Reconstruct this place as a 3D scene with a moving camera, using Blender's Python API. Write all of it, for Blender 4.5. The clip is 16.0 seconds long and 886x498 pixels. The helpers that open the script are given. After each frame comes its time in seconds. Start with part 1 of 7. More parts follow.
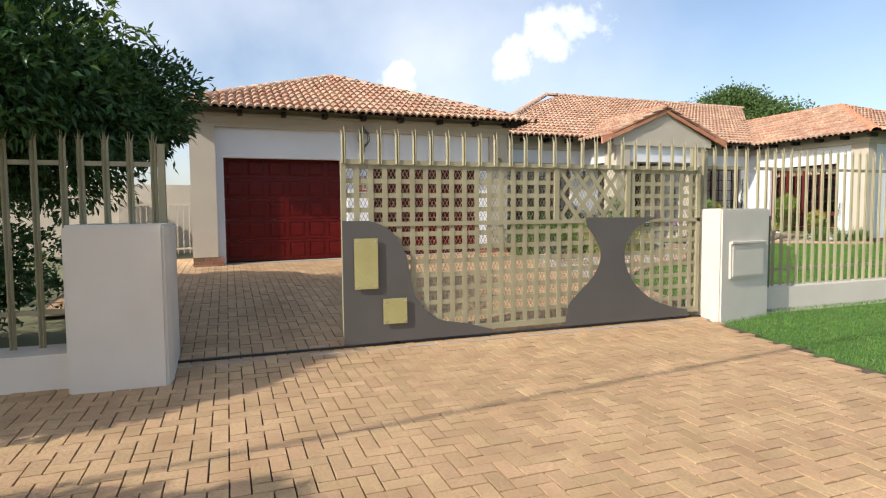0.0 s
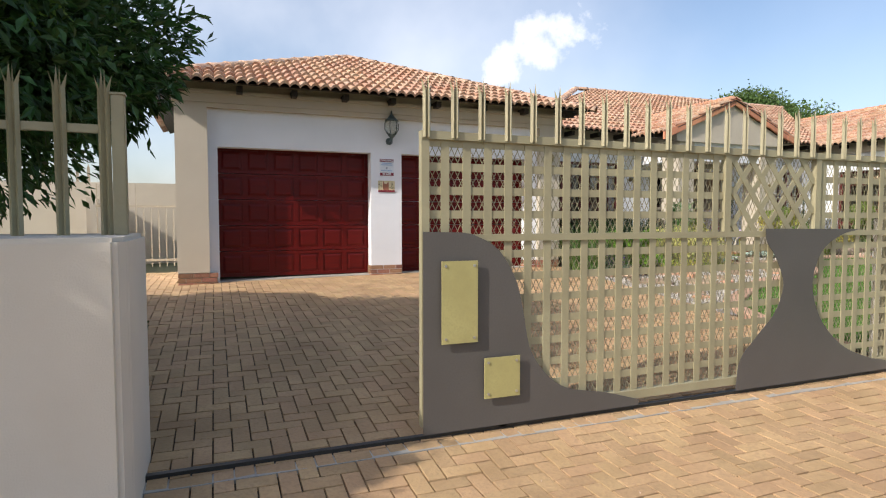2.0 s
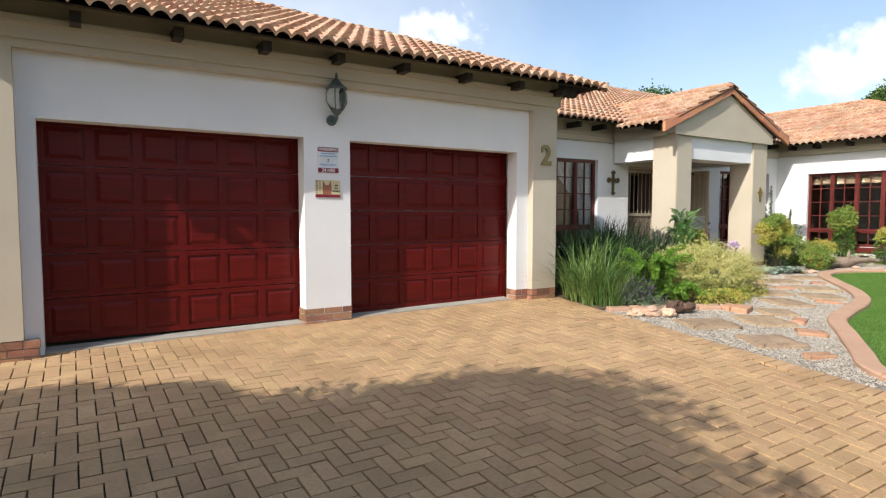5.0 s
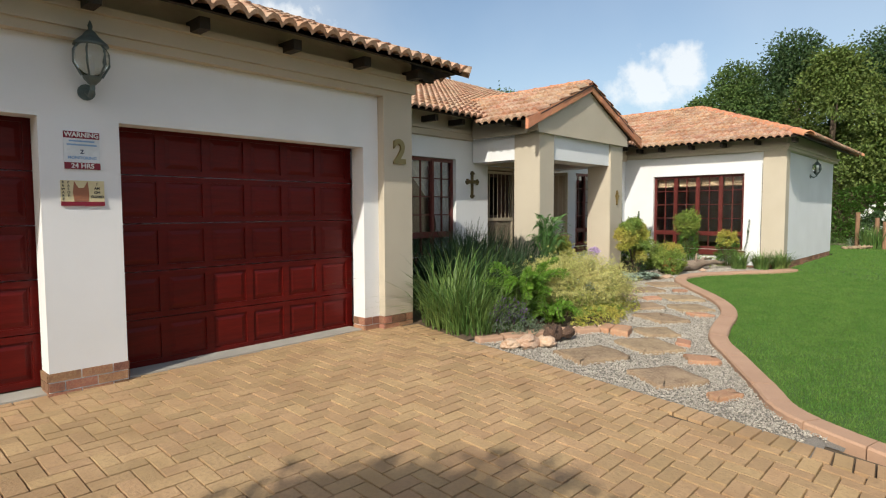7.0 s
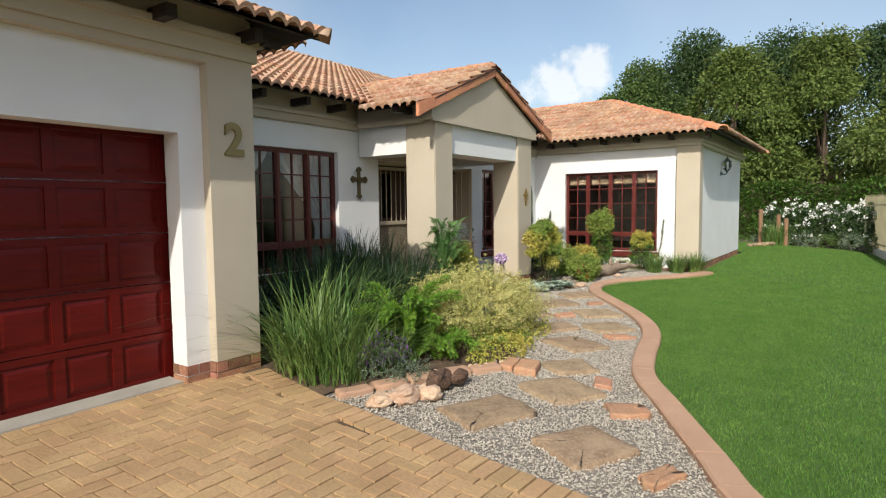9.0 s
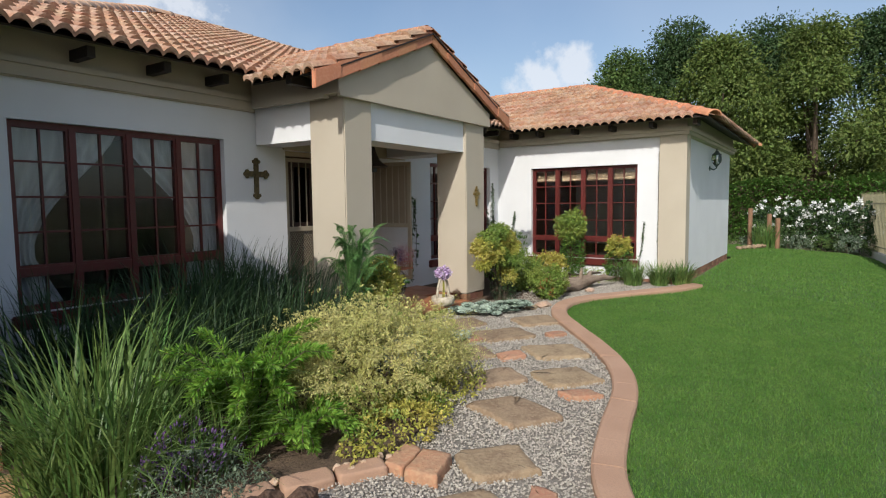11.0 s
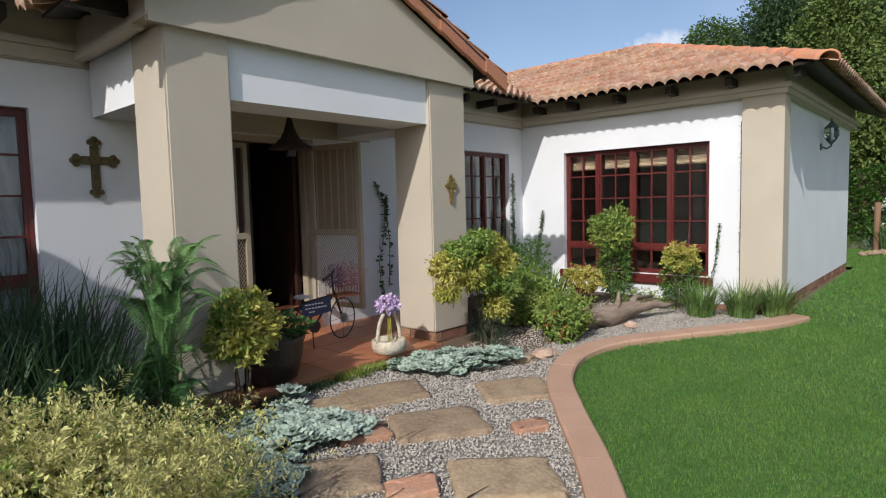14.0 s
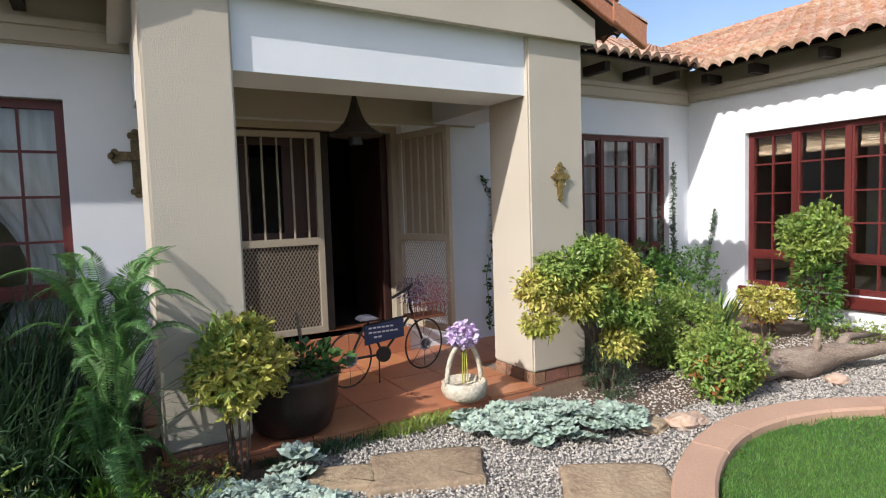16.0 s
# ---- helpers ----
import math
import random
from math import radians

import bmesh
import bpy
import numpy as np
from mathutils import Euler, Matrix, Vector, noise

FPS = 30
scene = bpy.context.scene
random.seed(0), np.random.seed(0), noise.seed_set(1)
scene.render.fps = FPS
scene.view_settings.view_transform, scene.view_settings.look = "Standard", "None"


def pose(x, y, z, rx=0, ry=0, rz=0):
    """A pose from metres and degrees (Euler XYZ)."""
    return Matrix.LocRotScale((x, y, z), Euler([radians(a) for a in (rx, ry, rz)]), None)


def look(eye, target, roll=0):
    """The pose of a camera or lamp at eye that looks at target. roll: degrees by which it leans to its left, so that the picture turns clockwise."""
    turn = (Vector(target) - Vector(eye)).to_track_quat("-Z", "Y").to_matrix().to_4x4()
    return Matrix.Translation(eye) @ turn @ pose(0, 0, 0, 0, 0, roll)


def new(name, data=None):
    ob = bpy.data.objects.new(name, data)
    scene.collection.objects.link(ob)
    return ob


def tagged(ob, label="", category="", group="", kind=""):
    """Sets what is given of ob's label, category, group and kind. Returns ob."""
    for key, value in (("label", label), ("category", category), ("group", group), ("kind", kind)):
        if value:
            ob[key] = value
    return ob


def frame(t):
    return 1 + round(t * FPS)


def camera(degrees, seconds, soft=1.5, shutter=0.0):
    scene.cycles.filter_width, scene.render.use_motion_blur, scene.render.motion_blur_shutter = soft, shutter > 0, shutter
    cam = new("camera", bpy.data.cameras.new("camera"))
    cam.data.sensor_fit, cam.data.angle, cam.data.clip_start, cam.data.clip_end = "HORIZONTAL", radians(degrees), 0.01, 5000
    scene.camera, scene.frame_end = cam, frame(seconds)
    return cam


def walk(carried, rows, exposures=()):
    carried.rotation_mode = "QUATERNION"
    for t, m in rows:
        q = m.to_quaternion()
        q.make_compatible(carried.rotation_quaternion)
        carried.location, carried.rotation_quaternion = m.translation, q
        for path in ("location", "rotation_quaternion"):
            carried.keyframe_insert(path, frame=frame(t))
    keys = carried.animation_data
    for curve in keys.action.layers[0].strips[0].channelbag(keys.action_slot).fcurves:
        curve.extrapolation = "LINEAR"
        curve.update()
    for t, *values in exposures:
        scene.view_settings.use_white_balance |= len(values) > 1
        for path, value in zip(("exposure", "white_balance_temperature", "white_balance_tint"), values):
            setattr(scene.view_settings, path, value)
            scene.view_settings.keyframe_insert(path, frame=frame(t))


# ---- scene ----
cam = camera(74.6, 16.0, soft=1.15)
PATH = [
    (0, (-0.29, -0.249, 1.388), (0.401, 1.624, 1.261), -0.5),
    (0.5, (-0.3, 0.395, 1.352), (0.385, 2.27, 1.234), -0.5),
    (1, (-0.382, 0.965, 1.37), (0.326, 2.83, 1.262), -0.1),
    (1.5, (-0.366, 1.61, 1.397), (0.343, 3.476, 1.283), -0.4),
    (2, (-0.394, 2.198, 1.396), (0.334, 4.058, 1.288), 0.0),
    (2.5, (-0.387, 2.759, 1.417), (0.371, 4.607, 1.317), 0.1),
    (3, (-0.439, 3.307, 1.444), (0.354, 5.14, 1.348), 0.0),
    (5.3, (0.016, 5.845, 1.687), (1.145, 7.491, 1.563), -0.1),
    (5.5, (0.097, 5.987, 1.705), (1.268, 7.604, 1.582), -0.2),
    (6, (0.401, 6.248, 1.75), (1.685, 7.776, 1.62), -0.2),
    (6.5, (0.673, 6.532, 1.757), (2.053, 7.974, 1.629), -0.3),
    (7, (0.967, 6.781, 1.781), (2.423, 8.146, 1.651), -0.2),
    (7.5, (1.297, 6.996, 1.757), (2.821, 8.284, 1.633), -0.4),
    (8, (1.632, 7.113, 1.811), (3.195, 8.352, 1.677), -0.4),
    (8.5, (2.017, 7.265, 1.841), (3.609, 8.467, 1.704), -0.7),
    (9, (2.452, 7.404, 1.868), (4.081, 8.555, 1.725), -0.6),
    (9.5, (2.926, 7.488, 1.885), (4.568, 8.619, 1.736), -0.9),
    (10, (3.414, 7.644, 1.918), (5.074, 8.749, 1.764), -0.6),
    (12.5, (5.991, 8.087, 1.935), (7.621, 9.235, 1.774), -0.9),
    (13, (6.485, 8.175, 1.965), (8.079, 9.37, 1.797), -0.9),
    (13.5, (6.955, 8.283, 1.925), (8.503, 9.538, 1.76), -1.1),
    (14, (7.362, 8.363, 1.883), (8.842, 9.7, 1.731), -1.4),
    (14.5, (7.731, 8.475, 1.895), (9.115, 9.91, 1.737), -1.3),
    (15, (8.09, 8.593, 1.892), (9.357, 10.132, 1.739), -1.5),
    (15.5, (8.437, 8.707, 1.858), (9.58, 10.342, 1.719), -1.7),
    (16, (8.764, 8.871, 1.866), (9.768, 10.596, 1.726), -1.8),
]
walk(cam, [(t, look(eye, target, roll)) for t, eye, target, roll in PATH],
     [(0.0, 0.36, 6550, 11), (2.0, 0.32, 6550, 12), (3.0, 0.15, 6600, 12), (5.5, 0.45, 6650, 9), (6.2, 0.3, 6800, 8), (7.0, 0.05, 6850, 7), (9.0, 0.08, 6850, 8), (10.0, -0.12, 6550, 9), (12.5, -0.2, 6400, 10), (13.5, -0.2, 6280, 11), (14.5, -0.1, 6180, 12), (16.0, 0.33, 6150, 13)])

# ---- world, sun, exposure ----
SUN_DIR = Vector((-0.765, -0.245, 0.56)).normalized()
world = bpy.data.worlds.new("sky")
scene.world = world
world.use_nodes = True
wn, wl = world.node_tree.nodes, world.node_tree.links
wn.clear()
w_out = wn.new("ShaderNodeOutputWorld")
w_bg = wn.new("ShaderNodeBackground")
w_sky = wn.new("ShaderNodeTexSky")
w_sky.sky_type = "NISHITA"
w_sky.sun_disc = False
w_sky.sun_elevation = math.asin(SUN_DIR.z)
w_sky.sun_rotation = math.atan2(SUN_DIR.x, SUN_DIR.y)
w_sky.air_density, w_sky.dust_density, w_sky.ozone_density = 1.0, 2.0, 1.6
w_bg.inputs[1].default_value = 0.15
w_co = wn.new("ShaderNodeTexCoord")


def w_math(op, a, b=None, clamp=False):
    n = wn.new("ShaderNodeMath")
    n.operation, n.use_clamp = op, clamp
    for i, v in enumerate((a, b)):
        if v is None:
            continue
        if isinstance(v, (int, float)):
            n.inputs[i].default_value = v
        else:
            wl.new(v, n.inputs[i])
    return n.outputs[0]


w_noise = wn.new("ShaderNodeTexNoise")
w_noise.inputs["Scale"].default_value = 11.0
w_noise.inputs["Detail"].default_value = 8.0
w_noise.inputs["Roughness"].default_value = 0.6
wl.new(w_co.outputs["Generated"], w_noise.inputs["Vector"])
w_wide = wn.new("ShaderNodeTexNoise")
w_wide.inputs["Scale"].default_value = 2.2
w_wide.inputs["Detail"].default_value = 6.0
wl.new(w_co.outputs["Generated"], w_wide.inputs["Vector"])
cover = None
# heaps of cumulus: azimuth from +y towards +x, elevation, radius in degrees
for az, el, rad in ((33.2, 17.4, 5.2), (30.6, 15.6, 4.4), (27.4, 14.0, 3.8), (16.6, 12.8, 3.4), (66.0, 11.0, 4.6), (68.6, 12.0, 3.6), (102.0, 19.0, 5.0), (-12.0, 13.0, 9.0), (150.0, 16.0, 7.0), (-70.0, 20.0, 8.0), (215.0, 18.0, 8.0), (86.0, 18.0, 3.0)):
    dx = Vector((math.sin(radians(az)) * math.cos(radians(el)), math.cos(radians(az)) * math.cos(radians(el)), math.sin(radians(el))))
    dot = wn.new("ShaderNodeVectorMath")
    dot.operation = "DOT_PRODUCT"
    wl.new(w_co.outputs["Generated"], dot.inputs[0])
    dot.inputs[1].default_value = dx
    ang = w_math("ARCCOSINE", dot.outputs["Value"])
    hump = w_math("SUBTRACT", 1.0, w_math("DIVIDE", ang, radians(rad)), clamp=True)
    cover = hump if cover is None else w_math("MAXIMUM", cover, hump)
puff = w_math("MULTIPLY", w_math("SUBTRACT", w_math("ADD", cover, w_math("MULTIPLY", w_noise.outputs["Fac"], 2.4)), 1.55), 2.6, clamp=True)
puff = w_math("MULTIPLY", puff, w_math("MULTIPLY", cover, 6.0, clamp=True))
wisp = w_math("MULTIPLY", w_math("SUBTRACT", w_wide.outputs["Fac"], 0.30), 1.7, clamp=True)
# the veil of thin cloud lies over the street side and thins out eastward
w_side = wn.new("ShaderNodeVectorMath")
w_side.operation = "DOT_PRODUCT"
wl.new(w_co.outputs["Generated"], w_side.inputs[0])
w_side.inputs[1].default_value = (math.sin(radians(-12)), math.cos(radians(-12)), 0)
veil = w_math("ADD", w_math("MULTIPLY", w_math("SUBTRACT", w_side.outputs["Value"], 0.45), 1.9, clamp=True), 0.22)
wisp = w_math("MULTIPLY", wisp, veil, clamp=True)
w_fac = w_math("MAXIMUM", w_math("MULTIPLY", puff, 0.74), wisp)
w_mix = wn.new("ShaderNodeMixRGB")
w_mix.inputs[2].default_value = (6.6, 6.8, 7.2, 1)
wl.new(w_fac, w_mix.inputs[0])
wl.new(w_sky.outputs[0], w_mix.inputs[1])
wl.new(w_mix.outputs[0], w_bg.inputs[0])
wl.new(w_bg.outputs[0], w_out.inputs[0])

sun = new("sun", bpy.data.lights.new("sun", "SUN"))
sun.data.energy = 4.0
sun.data.angle = radians(0.5)
sun.data.color = (1.0, 0.945, 0.86)
sun.matrix_world = look(SUN_DIR * 100, (0, 0, 0))
scene.view_settings.exposure = 0.0


# ---- materials ----
def mat(name, base, rough=0.8, second=None, scale=6.0, third=None, fine=60.0, bump=0.15, metal=0.0, piece=0.0, sheen=0.0, stretch=(1, 1, 1), spec=0.5, island=0.0):
    """Base colour, broad stain towards second, fine grain towards third, relief; piece: how much one object differs from the next."""
    m = bpy.data.materials.new(name)
    m.use_nodes = True
    n, l = m.node_tree.nodes, m.node_tree.links
    b = n["Principled BSDF"]
    co = n.new("ShaderNodeTexCoord")
    geo = n.new("ShaderNodeNewGeometry")
    mp = n.new("ShaderNodeMapping")
    mp.inputs["Scale"].default_value = stretch
    l.new(geo.outputs["Position"], mp.inputs["Vector"])
    big, small = n.new("ShaderNodeTexNoise"), n.new("ShaderNodeTexNoise")
    big.inputs["Scale"].default_value, big.inputs["Detail"].default_value = scale, 5
    small.inputs["Scale"].default_value, small.inputs["Detail"].default_value = fine, 4
    l.new(mp.outputs[0], big.inputs["Vector"])
    l.new(mp.outputs[0], small.inputs["Vector"])
    second = second or tuple(c * 0.8 for c in base)
    third = third or tuple(c * 0.85 for c in base)
    r1 = n.new("ShaderNodeMapRange")
    r1.inputs[1].default_value, r1.inputs[2].default_value = 0.35, 0.7
    l.new(big.outputs["Fac"], r1.inputs[0])
    m1 = n.new("ShaderNodeMixRGB")
    m1.inputs[1].default_value, m1.inputs[2].default_value = (*base, 1), (*second, 1)
    l.new(r1.outputs[0], m1.inputs[0])
    r2 = n.new("ShaderNodeMapRange")
    r2.inputs[1].default_value, r2.inputs[2].default_value, r2.inputs[4].default_value = 0.45, 0.7, 0.7
    l.new(small.outputs["Fac"], r2.inputs[0])
    m2 = n.new("ShaderNodeMixRGB")
    m2.inputs[2].default_value = (*third, 1)
    l.new(r2.outputs[0], m2.inputs[0])
    l.new(m1.outputs[0], m2.inputs[1])
    col = m2.outputs[0]
    if piece or island:
        src = n.new("ShaderNodeObjectInfo").outputs["Random"] if piece else geo.outputs["Random Per Island"]
        amt = piece or island
        hsv = n.new("ShaderNodeHueSaturation")
        rv = n.new("ShaderNodeMapRange")
        rv.inputs[3].default_value, rv.inputs[4].default_value = 1 - amt, 1 + amt
        l.new(src, rv.inputs[0])
        rh = n.new("ShaderNodeMapRange")
        rh.inputs[3].default_value, rh.inputs[4].default_value = 0.5 + amt * 0.05, 0.5 - amt * 0.05
        sc = n.new("ShaderNodeMath")
        sc.operation = "MULTIPLY"
        sc.inputs[1].default_value = 7.31
        fr = n.new("ShaderNodeMath")
        fr.operation = "FRACT"
        l.new(src, sc.inputs[0])
        l.new(sc.outputs[0], fr.inputs[0])
        l.new(fr.outputs[0], rh.inputs[0])
        l.new(rv.outputs[0], hsv.inputs["Value"])
        l.new(rh.outputs[0], hsv.inputs["Hue"])
        l.new(col, hsv.inputs["Color"])
        col = hsv.outputs[0]
    l.new(col, b.inputs["Base Color"])
    b.inputs["Roughness"].default_value = rough
    b.inputs["Metallic"].default_value = metal
    b.inputs["Specular IOR Level"].default_value = spec
    if bump:
        bp = n.new("ShaderNodeBump")
        bp.inputs["Strength"].default_value, bp.inputs["Distance"].default_value = bump, 0.01
        l.new(small.outputs["Fac"], bp.inputs["Height"])
        l.new(bp.outputs[0], b.inputs["Normal"])
    return m


def leaf_mat(name, base, tip, rough=0.45, trans=0.25):
    m = mat(name, base, rough, second=tip, scale=3.0, third=tuple(c * 0.7 for c in base), fine=25, bump=0, island=0.35, spec=0.35)
    n, l = m.node_tree.nodes, m.node_tree.links
    b, out = n["Principled BSDF"], n["Material Output"]
    tr, mx = n.new("ShaderNodeBsdfTranslucent"), n.new("ShaderNodeMixShader")
    src = b.inputs["Base Color"].links[0].from_socket
    l.new(src, tr.inputs["Color"])
    mx.inputs[0].default_value = trans
    l.new(b.outputs[0], mx.inputs[1])
    l.new(tr.outputs[0], mx.inputs[2])
    l.new(mx.outputs[0], out.inputs["Surface"])
    return m


M_BEIGE = mat("beige_plaster", (0.52, 0.465, 0.375), 0.9, second=(0.47, 0.415, 0.33), scale=1.5, third=(0.50, 0.445, 0.355), fine=150, bump=0.25)
M_WHITE = mat("white_plaster", (0.79, 0.805, 0.83), 0.9, second=(0.73, 0.745, 0.765), scale=1.4, third=(0.765, 0.78, 0.80), fine=160, bump=0.25)
M_PILLAR = mat("cream_wall_paint", (0.66, 0.61, 0.53), 0.85, second=(0.60, 0.55, 0.47), scale=1.8, third=(0.63, 0.58, 0.5), fine=120, bump=0.2)
M_BRICK = mat("face_brick", (0.31, 0.145, 0.085), 0.9, second=(0.21, 0.10, 0.065), scale=14, third=(0.42, 0.27, 0.17), fine=90, bump=0.6, piece=0.35)
M_MORTAR = mat("mortar", (0.42, 0.38, 0.32), 0.95, fine=200, bump=0.5)
M_PAVER = mat("clay_paver", (0.49, 0.325, 0.175), 0.88, second=(0.37, 0.235, 0.12), scale=2.2, third=(0.36, 0.235, 0.13), fine=45, bump=0.7, piece=0.11)
M_PAVERJ = mat("clay_paver_far", (0.49, 0.325, 0.175), 0.88, second=(0.37, 0.235, 0.12), scale=2.2, third=(0.36, 0.235, 0.13), fine=45, bump=0.7, island=0.11)
M_SAND = mat("joint_sand", (0.07, 0.05, 0.033), 0.95, second=(0.15, 0.11, 0.07), scale=3, fine=150, bump=0.5)
M_SOIL = mat("garden_soil", (0.11, 0.075, 0.05), 0.95, second=(0.16, 0.11, 0.07), scale=5, third=(0.06, 0.04, 0.03), fine=60, bump=0.8)
M_TURF = mat("turf_base", (0.06, 0.13, 0.025), 0.9, second=(0.09, 0.17, 0.035), scale=1.2, third=(0.04, 0.09, 0.02), fine=90, bump=0.8)
M_VELD = mat("far_ground", (0.16, 0.15, 0.08), 0.95, second=(0.10, 0.13, 0.05), scale=0.2, fine=3, bump=0.2)
M_TILE = mat("terracotta_roof_tile", (0.43, 0.225, 0.135), 0.85, second=(0.54, 0.40, 0.285), scale=4.0, third=(0.24, 0.125, 0.085), fine=34, bump=0.35, piece=0.15)
M_TILEJ = mat("terracotta_roof_tile_far", (0.43, 0.225, 0.135), 0.85, second=(0.54, 0.40, 0.285), scale=4.0, third=(0.24, 0.125, 0.085), fine=34, bump=0.35, island=0.15)
M_RIDGE = mat("orange_ridge_tile", (0.54, 0.23, 0.12), 0.8, second=(0.48, 0.20, 0.11), scale=4, third=(0.58, 0.30, 0.18), fine=40, bump=0.3, piece=0.12)
M_LEAFDOOR = mat("dark_red_brown_timber", (0.060, 0.024, 0.017), 0.5, second=(0.04, 0.016, 0.012), scale=4, bump=0.2, stretch=(6, 6, 1))
M_CAPPALE = mat("weathered_ridge_tile", (0.50, 0.31, 0.21), 0.85, second=(0.58, 0.43, 0.32), scale=5, third=(0.34, 0.20, 0.14), fine=30, bump=0.3, piece=0.12)
M_DARKWOOD = mat("dark_stained_timber", (0.035, 0.025, 0.02), 0.7, stretch=(1, 6, 6), bump=0.3)
M_DOOR = mat("red_varnished_timber", (0.125, 0.008, 0.006), 0.36, second=(0.085, 0.006, 0.005), scale=3, third=(0.09, 0.005, 0.004), fine=20, bump=0.12, stretch=(1, 1, 9), spec=0.2)
M_FRAME = mat("red_window_timber", (0.12, 0.019, 0.015), 0.45, second=(0.09, 0.014, 0.012), scale=4, fine=30, bump=0.15)
M_GATE = mat("olive_gold_steel_paint", (0.35, 0.32, 0.20), 0.5, second=(0.28, 0.25, 0.155), scale=3, third=(0.31, 0.28, 0.175), fine=60, bump=0.1)
M_PANEL = mat("graphite_sheet_steel", (0.10, 0.092, 0.085), 0.55, second=(0.085, 0.078, 0.072), scale=2, fine=80, bump=0.08)
M_PLATE = mat("olive_plate", (0.42, 0.38, 0.16), 0.45, second=(0.36, 0.32, 0.13), scale=5, fine=80, bump=0.08)
M_STEEL = mat("galvanised_steel", (0.55, 0.55, 0.54), 0.4, metal=0.9, bump=0.05)
M_BLACK = mat("dark_metal", (0.02, 0.022, 0.022), 0.45, bump=0.1)
M_LANTERN = mat("weathered_lantern_metal", (0.12, 0.16, 0.16), 0.5, second=(0.08, 0.10, 0.10), scale=20, bump=0.2, metal=0.4)
M_BRONZE = mat("aged_bronze", (0.15, 0.11, 0.06), 0.55, second=(0.09, 0.07, 0.04), scale=25, third=(0.3, 0.23, 0.1), fine=60, bump=0.3, metal=0.5)
M_GOLD = mat("antique_gold_paint", (0.42, 0.30, 0.10), 0.4, second=(0.12, 0.08, 0.03), scale=30, fine=70, bump=0.3, metal=0.6)
M_NUM = mat("brass_numeral", (0.26, 0.205, 0.085), 0.45, metal=0.2, bump=0.1)
M_KERB = mat("pink_cement_kerb", (0.50, 0.315, 0.215), 0.9, second=(0.44, 0.27, 0.18), scale=3, third=(0.42, 0.27, 0.19), fine=80, bump=0.4)
M_GRAVEL = mat("grey_gravel", (0.45, 0.415, 0.36), 0.85, second=(0.33, 0.30, 0.26), scale=8, third=(0.55, 0.51, 0.45), fine=90, bump=0.2, island=0.25)
M_GRAVELBED = mat("gravel_bed", (0.31, 0.285, 0.25), 0.95, fine=140, third=(0.15, 0.135, 0.12), bump=1.0)
M_FLAG = mat("sandstone_flag", (0.36, 0.265, 0.165), 0.9, second=(0.22, 0.15, 0.095), scale=7, third=(0.42, 0.32, 0.21), fine=38, bump=0.9, piece=0.12)
M_REDSTONE = mat("orange_sandstone", (0.47, 0.235, 0.14), 0.9, second=(0.38, 0.22, 0.14), scale=9, third=(0.50, 0.34, 0.21), fine=40, bump=0.7, piece=0.12)
M_PALE = mat("pale_rock", (0.58, 0.42, 0.30), 0.85, second=(0.45, 0.28, 0.18), scale=9, third=(0.62, 0.5, 0.4), fine=45, bump=0.6, piece=0.1)
M_DRIFT = mat("driftwood", (0.30, 0.23, 0.17), 0.85, second=(0.17, 0.115, 0.08), scale=7, third=(0.4, 0.33, 0.26), fine=50, bump=0.9, stretch=(1, 1, 3))
M_STUMP = mat("dark_stump", (0.10, 0.055, 0.035), 0.85, second=(0.05, 0.03, 0.02), scale=14, third=(0.2, 0.13, 0.09), fine=60, bump=1.0)
M_PORCH = mat("terracotta_floor_tile", (0.46, 0.19, 0.09), 0.4, second=(0.38, 0.145, 0.07), scale=4, third=(0.43, 0.2, 0.11), fine=60, bump=0.12, piece=0.12)
M_GROUT = mat("grout", (0.32, 0.22, 0.16), 0.9)
M_MAUVE = mat("mauve_petals", (0.52, 0.36, 0.62), 0.7, second=(0.75, 0.65, 0.78), scale=20, bump=0, island=0.3)
M_LILAC = mat("lavender_flowers", (0.14, 0.08, 0.21), 0.8, bump=0, island=0.3)
M_PINK = mat("dry_pink_flowers", (0.55, 0.38, 0.40), 0.8, second=(0.45, 0.1, 0.14), scale=10, bump=0, island=0.3)
M_WHITEFL = mat("white_rose_petals", (0.82, 0.83, 0.80), 0.7, bump=0, island=0.08)
M_CEMENT = mat("aged_cement", (0.62, 0.56, 0.44), 0.85, second=(0.42, 0.36, 0.26), scale=18, third=(0.7, 0.65, 0.54), fine=50, bump=0.8)
M_POT = mat("dark_brown_glaze", (0.045, 0.028, 0.024), 0.35, second=(0.03, 0.02, 0.018), scale=4, bump=0.1)
M_SIGNB = mat("navy_board", (0.03, 0.045, 0.11), 0.6, bump=0.1)
M_LETTER = mat("white_lettering", (0.75, 0.75, 0.75), 0.7, bump=0)
# dark brown stands in for the dimness inside the unseen rooms
M_ROOM = mat("dim_room_brown", (0.30, 0.24, 0.19), 0.9, bump=0.05)
M_CURTAIN = mat("sheer_curtain", (0.80, 0.80, 0.82), 0.9, second=(0.52, 0.52, 0.55), scale=4, fine=120, bump=0.2, stretch=(4, 4, 0.3))
M_BLIND = mat("bamboo_blind", (0.29, 0.215, 0.14), 0.8, second=(0.20, 0.14, 0.09), scale=5, fine=60, bump=0.5, stretch=(1, 1, 12))
M_SECUR = mat("cream_security_steel", (0.40, 0.34, 0.25), 0.5, second=(0.42, 0.36, 0.27), scale=5, bump=0.08)
